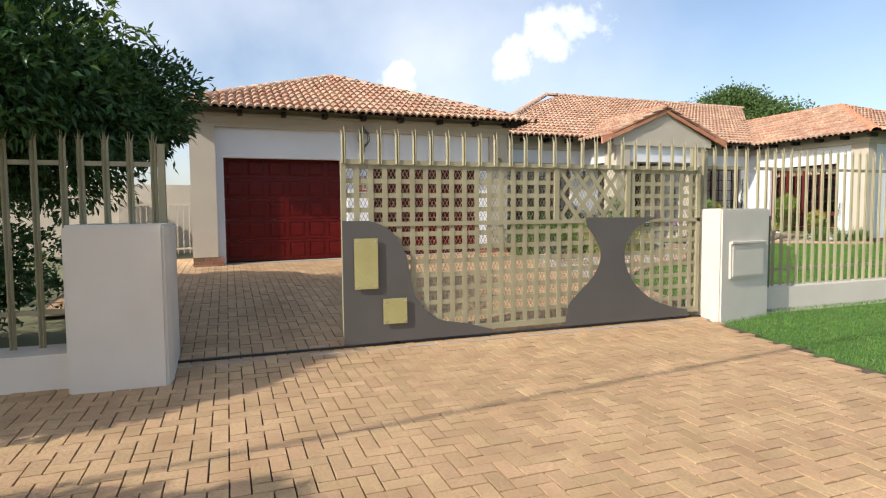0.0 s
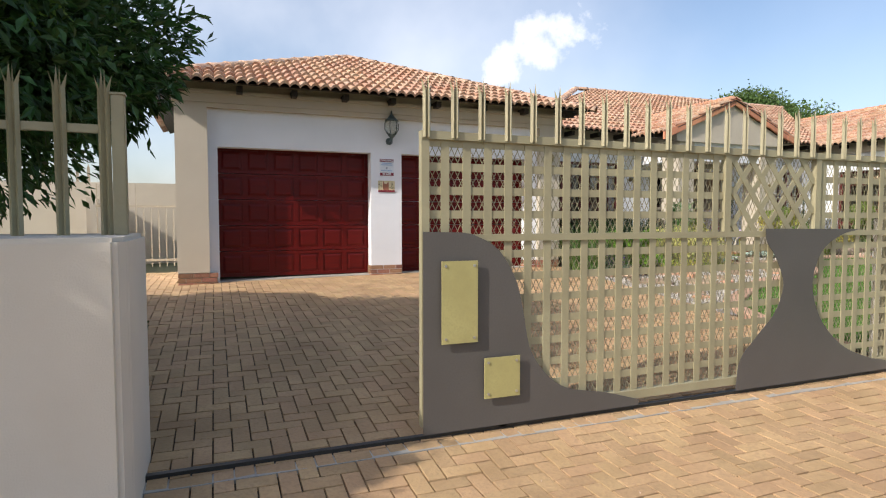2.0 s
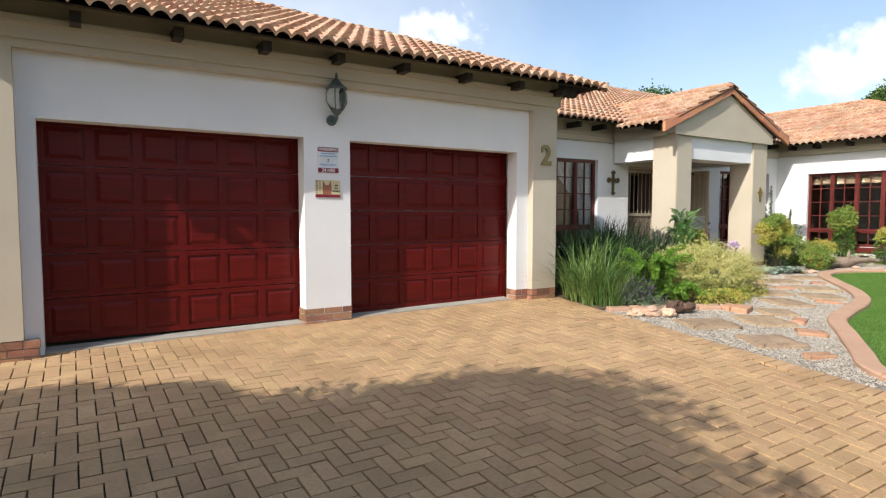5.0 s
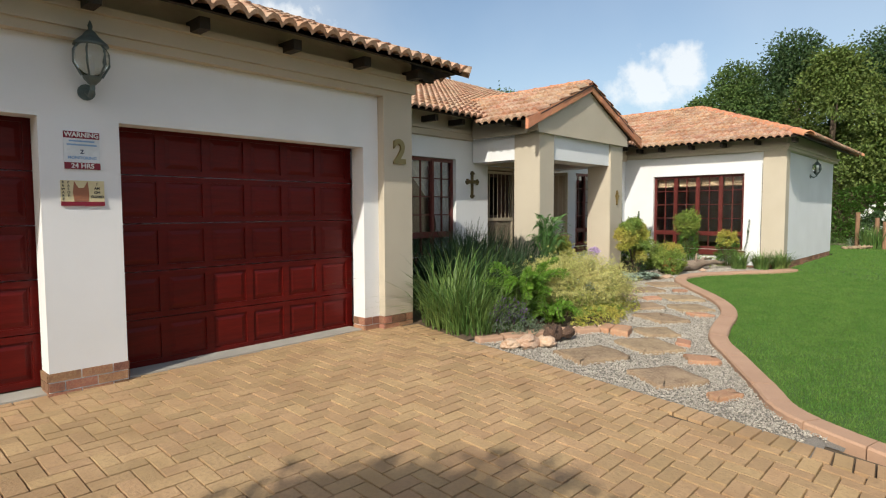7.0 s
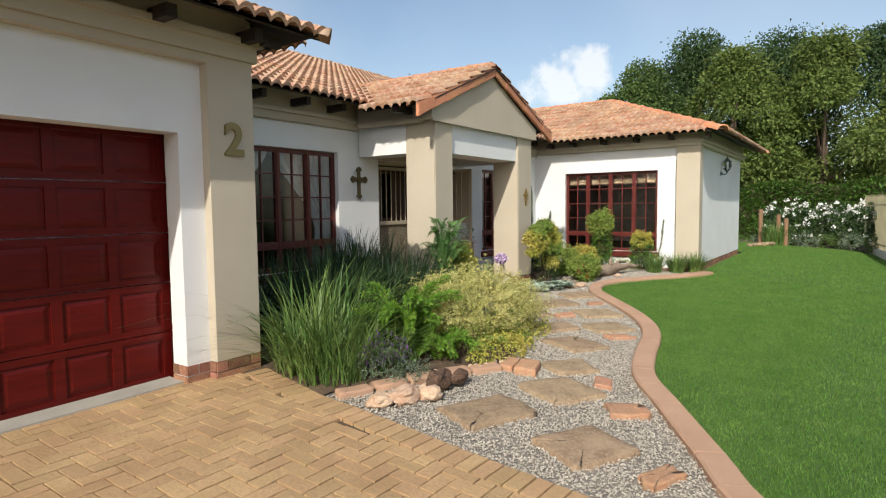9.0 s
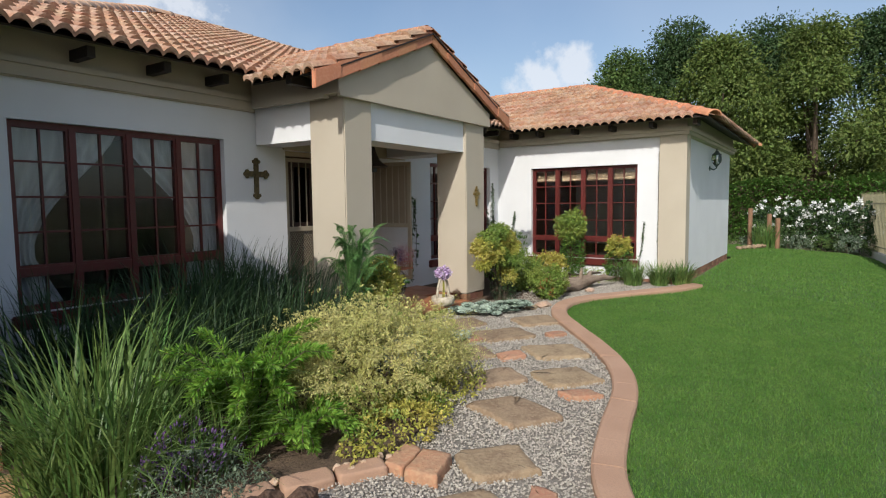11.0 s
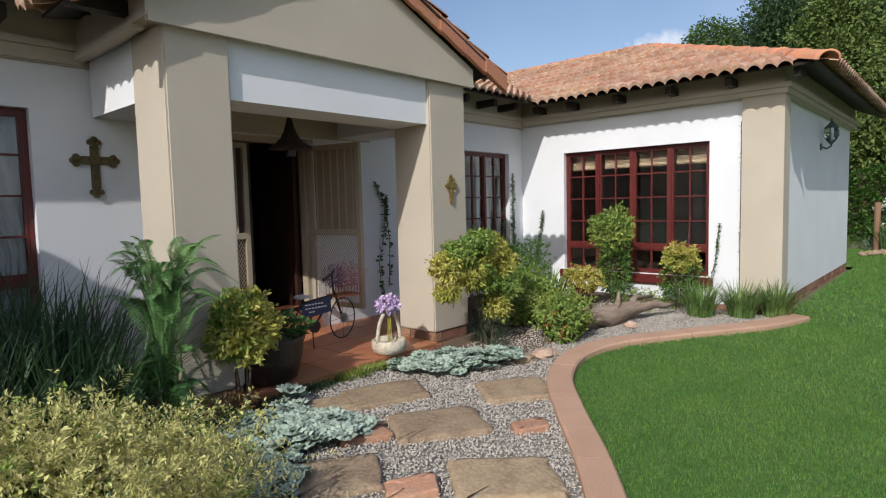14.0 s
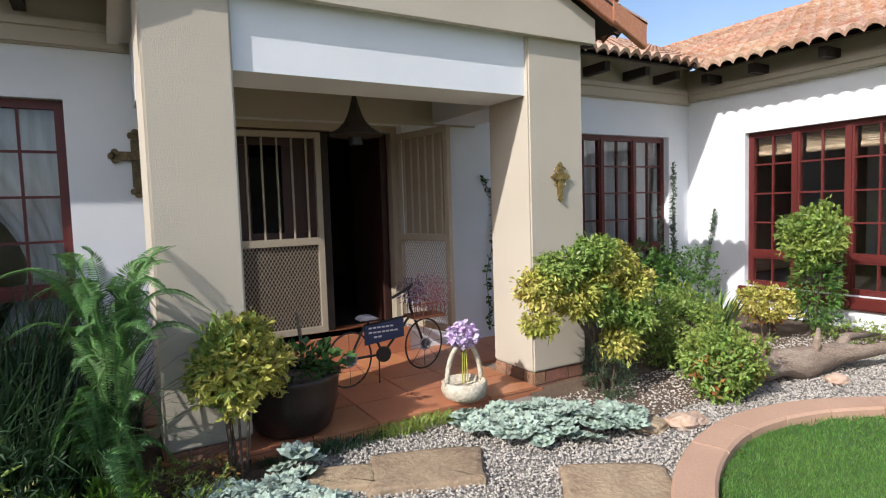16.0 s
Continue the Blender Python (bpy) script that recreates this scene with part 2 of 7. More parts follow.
M_BARK = mat("bark", (0.12, 0.085, 0.06), 0.95, second=(0.07, 0.05, 0.035), scale=9, third=(0.18, 0.14, 0.1), fine=40, bump=0.9, stretch=(1, 1, 0.3))
M_CONC = mat("concrete", (0.42, 0.40, 0.36), 0.9, second=(0.32, 0.30, 0.27), scale=3, fine=90, bump=0.4)
M_CEIL = mat("soffit_paint", (0.50, 0.43, 0.33), 0.9, bump=0.05)
M_POSTW = mat("weathered_post", (0.30, 0.17, 0.10), 0.85, stretch=(6, 6, 1), bump=0.5)
M_SIGNW = mat("sign_white", (0.72, 0.76, 0.80), 0.5, bump=0)
M_SIGNM = mat("sign_maroon", (0.22, 0.01, 0.03), 0.5, bump=0)
M_SIGNC = mat("sign_blue_print", (0.25, 0.42, 0.66), 0.5, bump=0)
M_SIGNY = mat("sign_cream", (0.70, 0.62, 0.38), 0.5, bump=0)
M_SIGNT = mat("sign_tan", (0.33, 0.13, 0.07), 0.6, bump=0)
M_ROSEW = mat("pale_metal_rose", (0.55, 0.53, 0.56), 0.5, bump=0.1)

L_DARK = leaf_mat("glossy_dark_leaf", (0.041, 0.094, 0.026), (0.072, 0.160, 0.043), 0.35)
L_BRIGHT = leaf_mat("young_leaf", (0.21, 0.33, 0.06), (0.15, 0.27, 0.05))
L_TREE = leaf_mat("tree_leaf", (0.085, 0.15, 0.04), (0.125, 0.195, 0.05), 0.6, 0.25)
L_TREEY = leaf_mat("pale_tree_leaf", (0.115, 0.17, 0.038), (0.15, 0.205, 0.05), 0.6, 0.25)
L_TREE2 = leaf_mat("dark_tree_leaf", (0.05, 0.10, 0.035), (0.075, 0.13, 0.042), 0.6, 0.25)
L_STRAP = leaf_mat("strap_leaf", (0.105, 0.20, 0.05), (0.23, 0.33, 0.10), 0.45)
L_REED = leaf_mat("dark_reed_leaf", (0.030, 0.064, 0.029), (0.07, 0.125, 0.052), 0.5)
L_FERN = leaf_mat("bright_fern", (0.18, 0.36, 0.05), (0.24, 0.42, 0.06), 0.5, 0.35)
L_FOX = leaf_mat("foxtail_frond", (0.115, 0.245, 0.075), (0.17, 0.32, 0.10), 0.5, 0.3)
L_VAR = leaf_mat("variegated_leaf", (0.66, 0.62, 0.26), (0.46, 0.47, 0.15), 0.5, 0.3)
L_NAND = leaf_mat("yellow_green_leaf", (0.43, 0.46, 0.09), (0.60, 0.50, 0.14), 0.4, 0.3)
L_NANDG = leaf_mat("mid_green_leaf", (0.21, 0.32, 0.07), (0.34, 0.40, 0.09), 0.4, 0.3)
L_RED = leaf_mat("reddish_leaf", (0.38, 0.15, 0.05), (0.28, 0.20, 0.05), 0.45, 0.3)
L_SUCC = leaf_mat("blue_green_succulent", (0.36, 0.44, 0.36), (0.30, 0.39, 0.31), 0.5, 0.1)
L_SAGE = leaf_mat("grey_green_leaf", (0.16, 0.22, 0.15), (0.22, 0.28, 0.18), 0.6, 0.2)
L_GRASS = leaf_mat("lawn_blade", (0.115, 0.25, 0.045), (0.175, 0.31, 0.065), 0.6, 0.3)
L_HEDGE = leaf_mat("hedge_leaf", (0.085, 0.18, 0.032), (0.11, 0.215, 0.04), 0.5, 0.25)

M_GLASS = bpy.data.materials.new("window_glass")
M_GLASS.use_nodes = True
_n, _l = M_GLASS.node_tree.nodes, M_GLASS.node_tree.links
_b = _n["Principled BSDF"]
_b.inputs["Base Color"].default_value = (0.9, 0.93, 0.92, 1)
_b.inputs["Roughness"].default_value = 0.03
_b.inputs["Transmission Weight"].default_value = 1.0
_b.inputs["IOR"].default_value = 1.45
M_LAMPGLASS = M_GLASS


# ---- mesh helpers ----
def box(bm, x0, y0, z0, x1, y1, z1):
    v = [bm.verts.new(p) for p in ((x0, y0, z0), (x1, y0, z0), (x1, y1, z0), (x0, y1, z0), (x0, y0, z1), (x1, y0, z1), (x1, y1, z1), (x0, y1, z1))]
    for f in ((3, 2, 1, 0), (4, 5, 6, 7), (0, 1, 5, 4), (1, 2, 6, 5), (2, 3, 7, 6), (3, 0, 4, 7)):
        bm.faces.new([v[i] for i in f])
    return v


def tube(bm, path, radii, sides=8, caps=True):
    """A round tube along points, with a radius at each."""
    rings = []
    for i, p in enumerate(path):
        p = Vector(p)
        a, b = Vector(path[max(i - 1, 0)]), Vector(path[min(i + 1, len(path) - 1)])
        d = (b - a).normalized()
        s = d.orthogonal().normalized() if i == 0 else (side - d * side.dot(d)).normalized()
        side = s
        u = d.cross(s)
        r = radii[i] if isinstance(radii, (list, tuple)) else radii
        rings.append([bm.verts.new(p + (s * math.cos(2 * math.pi * k / sides) + u * math.sin(2 * math.pi * k / sides)) * r) for k in range(sides)])
    for r0, r1 in zip(rings, rings[1:]):
        for k in range(sides):
            bm.faces.new((r0[k], r0[(k + 1) % sides], r1[(k + 1) % sides], r1[k]))
    if caps:
        bm.faces.new(rings[0][::-1])
        bm.faces.new(rings[-1])


def lathe(bm, profile, cx=0.0, cy=0.0, sides=24):
    """Turned shape from (radius, z) pairs."""
    rings = [[bm.verts.new((cx + r * math.cos(2 * math.pi * k / sides), cy + r * math.sin(2 * math.pi * k / sides), z)) for k in range(sides)] for r, z in profile]
    for r0, r1 in zip(rings, rings[1:]):
        for k in range(sides):
            bm.faces.new((r0[k], r0[(k + 1) % sides], r1[(k + 1) % sides], r1[k]))
    bm.faces.new(rings[0][::-1])
    bm.faces.new(rings[-1])


def prism(bm, pts, y0, y1):
    """Extrudes a polygon of (x, z) between two y planes."""
    a = [bm.verts.new((x, y0, z)) for x, z in pts]
    b = [bm.verts.new((x, y1, z)) for x, z in pts]
    bm.faces.new(a)
    bm.faces.new(b[::-1])
    for i in range(len(pts)):
        j = (i + 1) % len(pts)
        bm.faces.new((a[j], a[i], b[i], b[j]))


def flat_prism(bm, pts, z0, z1):
    """Extrudes a polygon of (x, y) between two heights; z may be a function."""
    fa, fb = (z0 if callable(z0) else lambda x, y: z0), (z1 if callable(z1) else lambda x, y: z1)
    a = [bm.verts.new((x, y, fa(x, y))) for x, y in pts]
    b = [bm.verts.new((x, y, fb(x, y))) for x, y in pts]
    bm.faces.new(a[::-1])
    bm.faces.new(b)
    for i in range(len(pts)):
        j = (i + 1) % len(pts)
        bm.faces.new((a[i], a[j], b[j], b[i]))


def mesh_of(name, bm, material, smooth=False, bevel=0.0):
    if bevel:
        bmesh.ops.bevel(bm, geom=[e for e in bm.edges], offset=bevel, segments=2, affect="EDGES", clamp_overlap=True)
    bmesh.ops.recalc_face_normals(bm, faces=bm.faces)
    me = bpy.data.meshes.new(name)
    bm.to_mesh(me)
    bm.free()
    me.materials.append(material)
    if smooth:
        me.shade_smooth()
    return me


def thing(name, loc, label, category, group=""):
    ob = new(name)
    ob.location = loc
    ob.empty_display_size = 0.2
    return tagged(ob, label, category, group)


def part(name, bm, material, parent, label="", smooth=False, bevel=0.0, kind=""):
    """Links a bmesh, in world metres, as one mesh under its thing."""
    me = mesh_of(name, bm, material, smooth, bevel)
    ob = new(name, me)
    if parent is not None:
        base = parent.location + (parent.parent.location if parent.parent else Vector())
        me.transform(Matrix.Translation(-base))
        ob.parent = parent
    return tagged(ob, label, "", "", kind)


def struct(name, bm, material, label, smooth=False, bevel=0.0):
    ob = new(name, mesh_of(name, bm, material, smooth, bevel))
    return tagged(ob, label, "", "", "structure")


def B():
    return bmesh.new()


def fast_mesh(name, verts, faces, material, smooth=False):
    me = bpy.data.meshes.new(name)
    verts, faces = np.asarray(verts, dtype=np.float32), np.asarray(faces, dtype=np.int32)
    k = faces.shape[1]
    me.vertices.add(len(verts))
    me.vertices.foreach_set("co", verts.ravel())
    me.loops.add(faces.size)
    me.loops.foreach_set("vertex_index", faces.ravel())
    me.polygons.add(len(faces))
    me.polygons.foreach_set("loop_start", np.arange(0, faces.size, k, dtype=np.int32))
    me.update(calc_edges=True)
    me.validate()
    me.materials.append(material)
    if smooth:
        me.shade_smooth()
    else:
        me.shade_flat()
    return me


def ramp(v, pts):
    if v <= pts[0][0]:
        return pts[0][1]
    for (a, b), (c, d) in zip(pts, pts[1:]):
        if v <= c:
            return b + (d - b) * (v - a) / (c - a)
    return pts[-1][1]


def ground_z(x, y):
    s = ramp(y, [(-12, -0.15), (0, -0.06), (5.0, -0.03), (5.7, 0.04), (7.7, 0.2), (10.3, 0.36), (12, 0.40)])
    return s + 0.012 * min(max(x, -2), 17) * min(max((y - 5.5) / 2, 0), 1)


rng = np.random.default_rng(7)

# ---- ground ----
DRIVE_EDGE = [(6.0, 5.45), (7.6, 5.30), (8.3, 5.36), (9.3, 5.40), (10.7, 5.50), (11.6, 5.70)]
KERB = [(5.45, 6.1), (5.50, 7.0), (5.72, 7.72), (6.25, 8.08), (6.95, 8.50), (7.55, 8.86), (8.25, 9.05), (9.0, 9.20), (9.6, 9.44), (10.15, 9.82), (10.7, 10.28), (11.25, 10.68), (11.85, 10.88), (12.45, 10.82), (13.0, 10.56), (13.6, 10.22), (14.2, 9.92), (14.85, 9.72)]


def smooth_line(pts, step=0.12):
    out = []
    P = [Vector((x, y)) for x, y in pts]
    P = [P[0] * 2 - P[1]] + P + [P[-1] * 2 - P[-2]]
    for i in range(1, len(P) - 2):
        a, b, c, d = P[i - 1:i + 3]
        n = max(2, int((c - b).length / step))
        for k in range(n):
            u = k / n
            out.append(0.5 * ((2 * b) + (c - a) * u + (2 * a - 5 * b + 4 * c - d) * u * u + (3 * b - a - 3 * c + d) * u ** 3))
    out.append(P[-2])
    return out


kerb_line = smooth_line(KERB)


def kerb_y(x):
    """The kerb's centre line, as y over x, for x past the drive's edge."""
    best = None
    for a, b in zip(kerb_line, kerb_line[1:]):
        if min(a.x, b.x) <= x <= max(a.x, b.x) + 1e-6:
            y = a.y + (b.y - a.y) * (x - a.x) / max(b.x - a.x, 1e-6)
            best = y if best is None else max(best, y)
    return best


def on_lawn(x, y):
    if y > 12.9 or y < 5.75 or x < 5.62:
        return False
    if x < 14.85:
        k = kerb_y(x)
        return k is None or y < k - 0.10
    if x < 20.5:
        return y < 9.9
    return x < 24.6 and y < 12.5


def on_drive(x, y):
    if y < 5.75:
        return -4.2 < x < 4.5 + 0.2 * (y - 1) and y > -1.6
    if y > 11.98:
        return y < 16.4 and -2.45 < x < -0.96
    left = -2.45 if y > 8.0 else -0.82 - (y - 5.7) * 0.15
    return left < x < ramp(y, DRIVE_EDGE) - 0.05


bm = B()
N = 90
xs = [-600, -200, -80, -40, -20] + [-12 + 0.6 * i for i in range(int(42 / 0.6))] + [32, 45, 80, 200, 600, 1500]
ys = [-600, -200, -80, -40, -20] + [-12 + 0.5 * i for i in range(int(30 / 0.5))] + [20, 30, 60, 200, 600, 1500]
grid = [[bm.verts.new((x, y, ground_z(x, y) - 0.075)) for x in xs] for y in ys]
for r0, r1 in zip(grid, grid[1:]):
    for i in range(len(xs) - 1):
        bm.faces.new((r0[i], r0[i + 1], r1[i + 1], r1[i]))
struct("ground", bm, M_VELD, "dry veld and soil ground", smooth=True)


def sheet(name, inside, x0, x1, y0, y1, dz, material, label, step=0.15):
    nx, ny = int((x1 - x0) / step), int((y1 - y0) / step)
    verts, faces, idx = [], [], {}

    def vid(i, j):
        if (i, j) not in idx:
            x, y = x0 + i * step, y0 + j * step
            idx[(i, j)] = len(verts)
            verts.append((x, y, ground_z(x, y) + dz))
        return idx[(i, j)]
    for j in range(ny):
        for i in range(nx):
            if inside(x0 + (i + 0.5) * step, y0 + (j + 0.5) * step):
                faces.append((vid(i, j), vid(i + 1, j), vid(i + 1, j + 1), vid(i, j + 1)))
    return tagged(new(name, fast_mesh(name, verts, faces, material, True)), label, "", "", "structure")


sheet("driveway_bed", lambda x, y: on_drive(x - 0.1, y) or on_drive(x + 0.1, y), -4.5, 6, -1.8, 12.2, -0.022, M_SAND, "sand joints under the clay paving")
sheet("lawn_soil", lambda x, y: on_lawn(x, y), 5.6, 25, 5.7, 12.9, -0.012, M_TURF, "mown green lawn turf", 0.1)
sheet("verge_soil", lambda x, y: y < 5.55 and x > 4.55 + 0.2 * (y - 1) and y > -2, 3.9, 26, -2, 5.6, -0.03, M_TURF, "green street verge turf")
sheet("gravel_bed", lambda x, y: x > ramp(y, DRIVE_EDGE) - 0.16 and x < 14.8 and (kerb_y(x) or 7.5) + 0.03 < y < 12.4, 5.1, 14.9, 7.4, 12.4, -0.017, M_GRAVELBED, "grey gravel path bed", 0.1)


def bed_front(x):
    return ramp(x, [(5.4, 10.75), (5.8, 10.45), (6.4, 10.22), (7.0, 9.95), (7.6, 10.1), (8.2, 10.55), (8.8, 11.15), (9.3, 11.5), (9.6, 12.0)])


sheet("garden_bed_soil", lambda x, y: (x < 9.6 and y > bed_front(x) + 0.03) or (x > 11.35 and y > 11.25 and y < 13.7), 5.5, 15.05, 9.9, 13.65, 0.0, M_SOIL, "dark garden bed soil", 0.1)

# kerb, laid in short cast pieces
kerb_ob = tagged(new("lawn_kerb"), "curved pink cement kerb round the lawn", "", "", "structure")
seg = 3
for i in range(0, len(kerb_line) - 1, seg):
    run = kerb_line[i:i + seg + 1]
    bm = B()
    prev = None
    rise = random.uniform(-0.003, 0.003)
    for j, p in enumerate(run):
        k = i + j
        d = (kerb_line[min(k + 1, len(kerb_line) - 1)] - kerb_line[max(k - 1, 0)]).normalized()
        n = Vector((-d.y, d.x))
        if j == 0:
            p = p + d * 0.004
        elif j == len(run) - 1:
            p = p - d * 0.004
        ring = []
        for off, h in ((-0.10, -0.06), (-0.10, 0.03), (-0.085, 0.045), (0.085, 0.045), (0.10, 0.03), (0.10, -0.06)):
            q = p + n * off
            ring.append(bm.verts.new((q.x, q.y, ground_z(q.x, q.y) + h + rise)))
        if prev:
            for m_ in range(6):
                bm.faces.new((prev[m_], prev[(m_ + 1) % 6], ring[(m_ + 1) % 6], ring[m_]))
        else:
            bm.faces.new(ring[::-1])
        prev = ring
    bm.faces.new(prev)
    part("kerb_stone", bm, M_KERB, kerb_ob)


# ---- plaster walls ----
def wall_y(name, x0, x1, y0, y1, z0, z1, holes, material, label):
    """A wall along x, with openings (x0, x1, z0, z1) cut through."""
    bm = B()
    xs_ = sorted({x0, x1, *[h[0] for h in holes], *[h[1] for h in holes]})
    for a, b in zip(xs_, xs_[1:]):
        cut = sorted([(h[2], h[3]) for h in holes if h[0] <= a + 1e-6 and h[1] >= b - 1e-6])
        z = z0
        for c, d in cut:
            if c > z:
                box(bm, a, y0, z, b, y1, c)
            z = d
        if z < z1:
            box(bm, a, y0, z, b, y1, z1)
    return struct(name, bm, material, label)


def wall_x(name, y0, y1, x0, x1, z0, z1, holes, material, label):
    bm = B()
    ys_ = sorted({y0, y1, *[h[0] for h in holes], *[h[1] for h in holes]})
    for a, b in zip(ys_, ys_[1:]):
        cut = sorted([(h[2], h[3]) for h in holes if h[0] <= a + 1e-6 and h[1] >= b - 1e-6])
        z = z0
        for c, d in cut:
            if c > z:
                box(bm, x0, a, z, x1, b, c)
            z = d
        if z < z1:
            box(bm, x0, a, z, x1, b, z1)
    return struct(name, bm, material, label)


Z_EAVE = 3.26
PIERS = [(-0.93, -0.48), (5.26, 5.69)]
D1, D2, DTOP = (-0.34, 2.06), (2.60, 5.05), 2.48
w_gf = wall_y("wall_garage_front", -0.48, 5.26, 11.80, 12.00, 0.10, 3.05, [(D1[0], D1[1], 0.0, DTOP), (D2[0], D2[1], 0.0, DTOP)], M_WHITE, "smooth white plaster garage wall")
bm = B()
box(bm, -0.93, 11.70, 0.56, -0.48, 12.0, 3.05)
struct("wall_garage_pier_west", bm, M_BEIGE, "beige plaster pier of the garage")
bm = B()
box(bm, 5.26, 11.70, 0.60, 5.69, 12.0, 3.05)
struct("wall_garage_pier_east", bm, M_BEIGE, "beige plaster pier of the garage")
bm = B()
box(bm, -0.93, 11.70, 3.05, 5.69, 12.0, 3.42)
box(bm, -0.93, 11.70, 3.421, 5.69, 12.0, 3.50)
struct("wall_garage_frieze", bm, M_BEIGE, "beige plaster frieze above the garage doors")
bm = B()
for z, z2, o in ((3.12, 3.245, 0.035), (3.245, 3.30, 0.075)):
    box(bm, -0.93 - o, 11.70 - o, z, 5.69 + o, 11.99, z2)
struct("trim_garage", bm, M_BEIGE, "stepped beige plaster moulding")
bm = B()
box(bm, -0.93, 12.0, 0.1, -0.73, 16.0, 3.4)
box(bm, 5.49, 12.0, 0.1, 5.69, 13.6, 3.4)
box(bm, -0.73, 15.8, 0.1, 5.69, 16.0, 3.4)
struct("wall_garage_sides", bm, M_WHITE, "plain plastered garage side walls")

W1 = (6.50, 8.58, 1.02, 2.68)
DOOR = (9.46, 11.12, 0.80, 2.62)
W3 = (12.62, 14.71, 0.97, 2.63)
wall_y("wall_main_front", 5.69, 15.07, 13.60, 13.82, 0.2, 3.02, [W1, DOOR, W3], M_WHITE, "white plaster house wall")
wall_y("wall_main_frieze", 5.69, 15.07, 13.57, 13.82, 3.02, 3.50, [], M_BEIGE, "beige plaster frieze under the eaves")
bm = B()
for (a, b) in ((5.69, 8.97), (11.90, 14.98)):
    box(bm, a, 13.535, 3.03, b, 13.567, 3.13)
    box(bm, a, 13.50, 3.13, b, 13.567, 3.18)
struct("trim_main", bm, M_BEIGE, "stepped beige plaster moulding")
W2 = (10.79, 12.86, 0.88, 2.60)
wall_x("wall_wing_west", 10.40, 13.60, 15.07, 15.29, 0.55, 3.05, [W2], M_WHITE, "white plaster wing wall")
bm = B()
box(bm, 15.00, 9.95, 0.62, 15.29, 10.40, 3.05)
struct("wall_wing_pier", bm, M_BEIGE, "beige plaster corner pier of the wing")
bm = B()
box(bm, 15.0, 9.95, 3.05, 15.29, 13.57, 3.42)
box(bm, 15.29, 9.95, 3.05, 20.43, 10.15, 3.42)
struct("wall_wing_frieze", bm, M_BEIGE, "beige plaster frieze of the wing")
bm = B()
for z, o in ((3.06, 0.035), (3.12, 0.07)):
    box(bm, 15.0 - o, 9.95 - o, z, 15.06, 13.5, z + 0.06)
    box(bm, 15.06, 9.95 - o, z, 20.43 + o, 10.0, z + 0.06)
struct("trim_wing", bm, M_BEIGE, "stepped beige plaster moulding")
wall_y("wall_wing_south", 15.29, 20.43, 10.02, 10.22, 0.62, 3.05, [], M_WHITE, "white plaster gable-end wall of the wing")
bm = B()
box(bm, 20.23, 10.22, 0.3, 20.43, 20.0, 3.42)
box(bm, 5.69, 19.8, 0.3, 20.23, 20.0, 3.42)
box(bm, 5.69, 13.82, 0.3, 5.89, 19.8, 3.42)
struct("wall_house_back", bm, M_WHITE, "plain plastered rear walls")
# unseen rooms, added as a closed dark box behind the openings
bm = B()
box(bm, 5.89, 13.82, 0.4, 20.23, 19.8, 0.79)
box(bm, 15.29, 10.22, 0.4, 20.23, 13.82, 0.79)
struct("floor_house", bm, M_DARKWOOD, "dark interior floor")
bm = B()
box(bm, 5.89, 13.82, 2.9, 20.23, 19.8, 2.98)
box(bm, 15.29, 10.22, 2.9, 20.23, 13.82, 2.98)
struct("ceiling_house", bm, M_ROOM, "added ceiling closing off the dark rooms")
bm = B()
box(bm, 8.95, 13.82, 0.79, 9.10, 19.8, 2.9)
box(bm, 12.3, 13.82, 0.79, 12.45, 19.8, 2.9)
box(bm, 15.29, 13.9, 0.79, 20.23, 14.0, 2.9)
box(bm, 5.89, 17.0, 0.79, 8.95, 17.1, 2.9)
struct("wall_interior", bm, M_ROOM, "added partitions closing off the dark rooms")

# porch
bm = B()
box(bm, 8.97, 12.13, 0.64, 9.41, 12.64, 3.07)
struct("porch_column_west", bm, M_BEIGE, "square beige plaster porch column", bevel=0.012)
bm = B()
box(bm, 11.39, 12.13, 0.655, 11.90, 12.62, 3.07)
struct("porch_column_east", bm, M_BEIGE, "square beige plaster porch column", bevel=0.012)
bm = B()
box(bm, 9.41, 12.17, 2.64, 11.39, 12.60, 3.07)
box(bm, 9.0, 12.64, 2.64, 9.38, 13.57, 3.07)
box(bm, 11.43, 12.62, 2.64, 11.87, 13.57, 3.07)
struct("porch_beam", bm, M_WHITE, "white plaster porch beam")
bm = B()
prism(bm, [(8.86, 3.07), (12.0, 3.07), (12.0, 3.22), (10.45, 3.92), (8.86, 3.22)], 12.09, 12.30)
struct("porch_gable", bm, M_BEIGE, "beige plaster porch gable")
bm = B()
prism(bm, [(8.87, 3.04), (11.99, 3.04), (11.99, 3.10), (8.87, 3.10)], 12.078, 12.13)
box(bm, 8.90, 12.30, 3.07, 9.2, 13.50, 3.36)
box(bm, 8.86, 12.30, 3.04, 8.93, 13.45, 3.10)
box(bm, 11.80, 12.30, 3.07, 11.98, 13.50, 3.36)
struct("trim_porch", bm, M_BEIGE, "beige plaster moulding under the gable")
bm = B()
box(bm, 9.2, 12.31, 2.95, 11.8, 13.60, 3.0)
struct("ceiling_porch", bm, M_CEIL, "shaded beige porch ceiling")
bm = B()
box(bm, 9.42, 13.575, 2.625, 11.90, 13.597, 2.948)
struct("wall_porch_band", bm, M_BEIGE, "beige painted band above the front door")


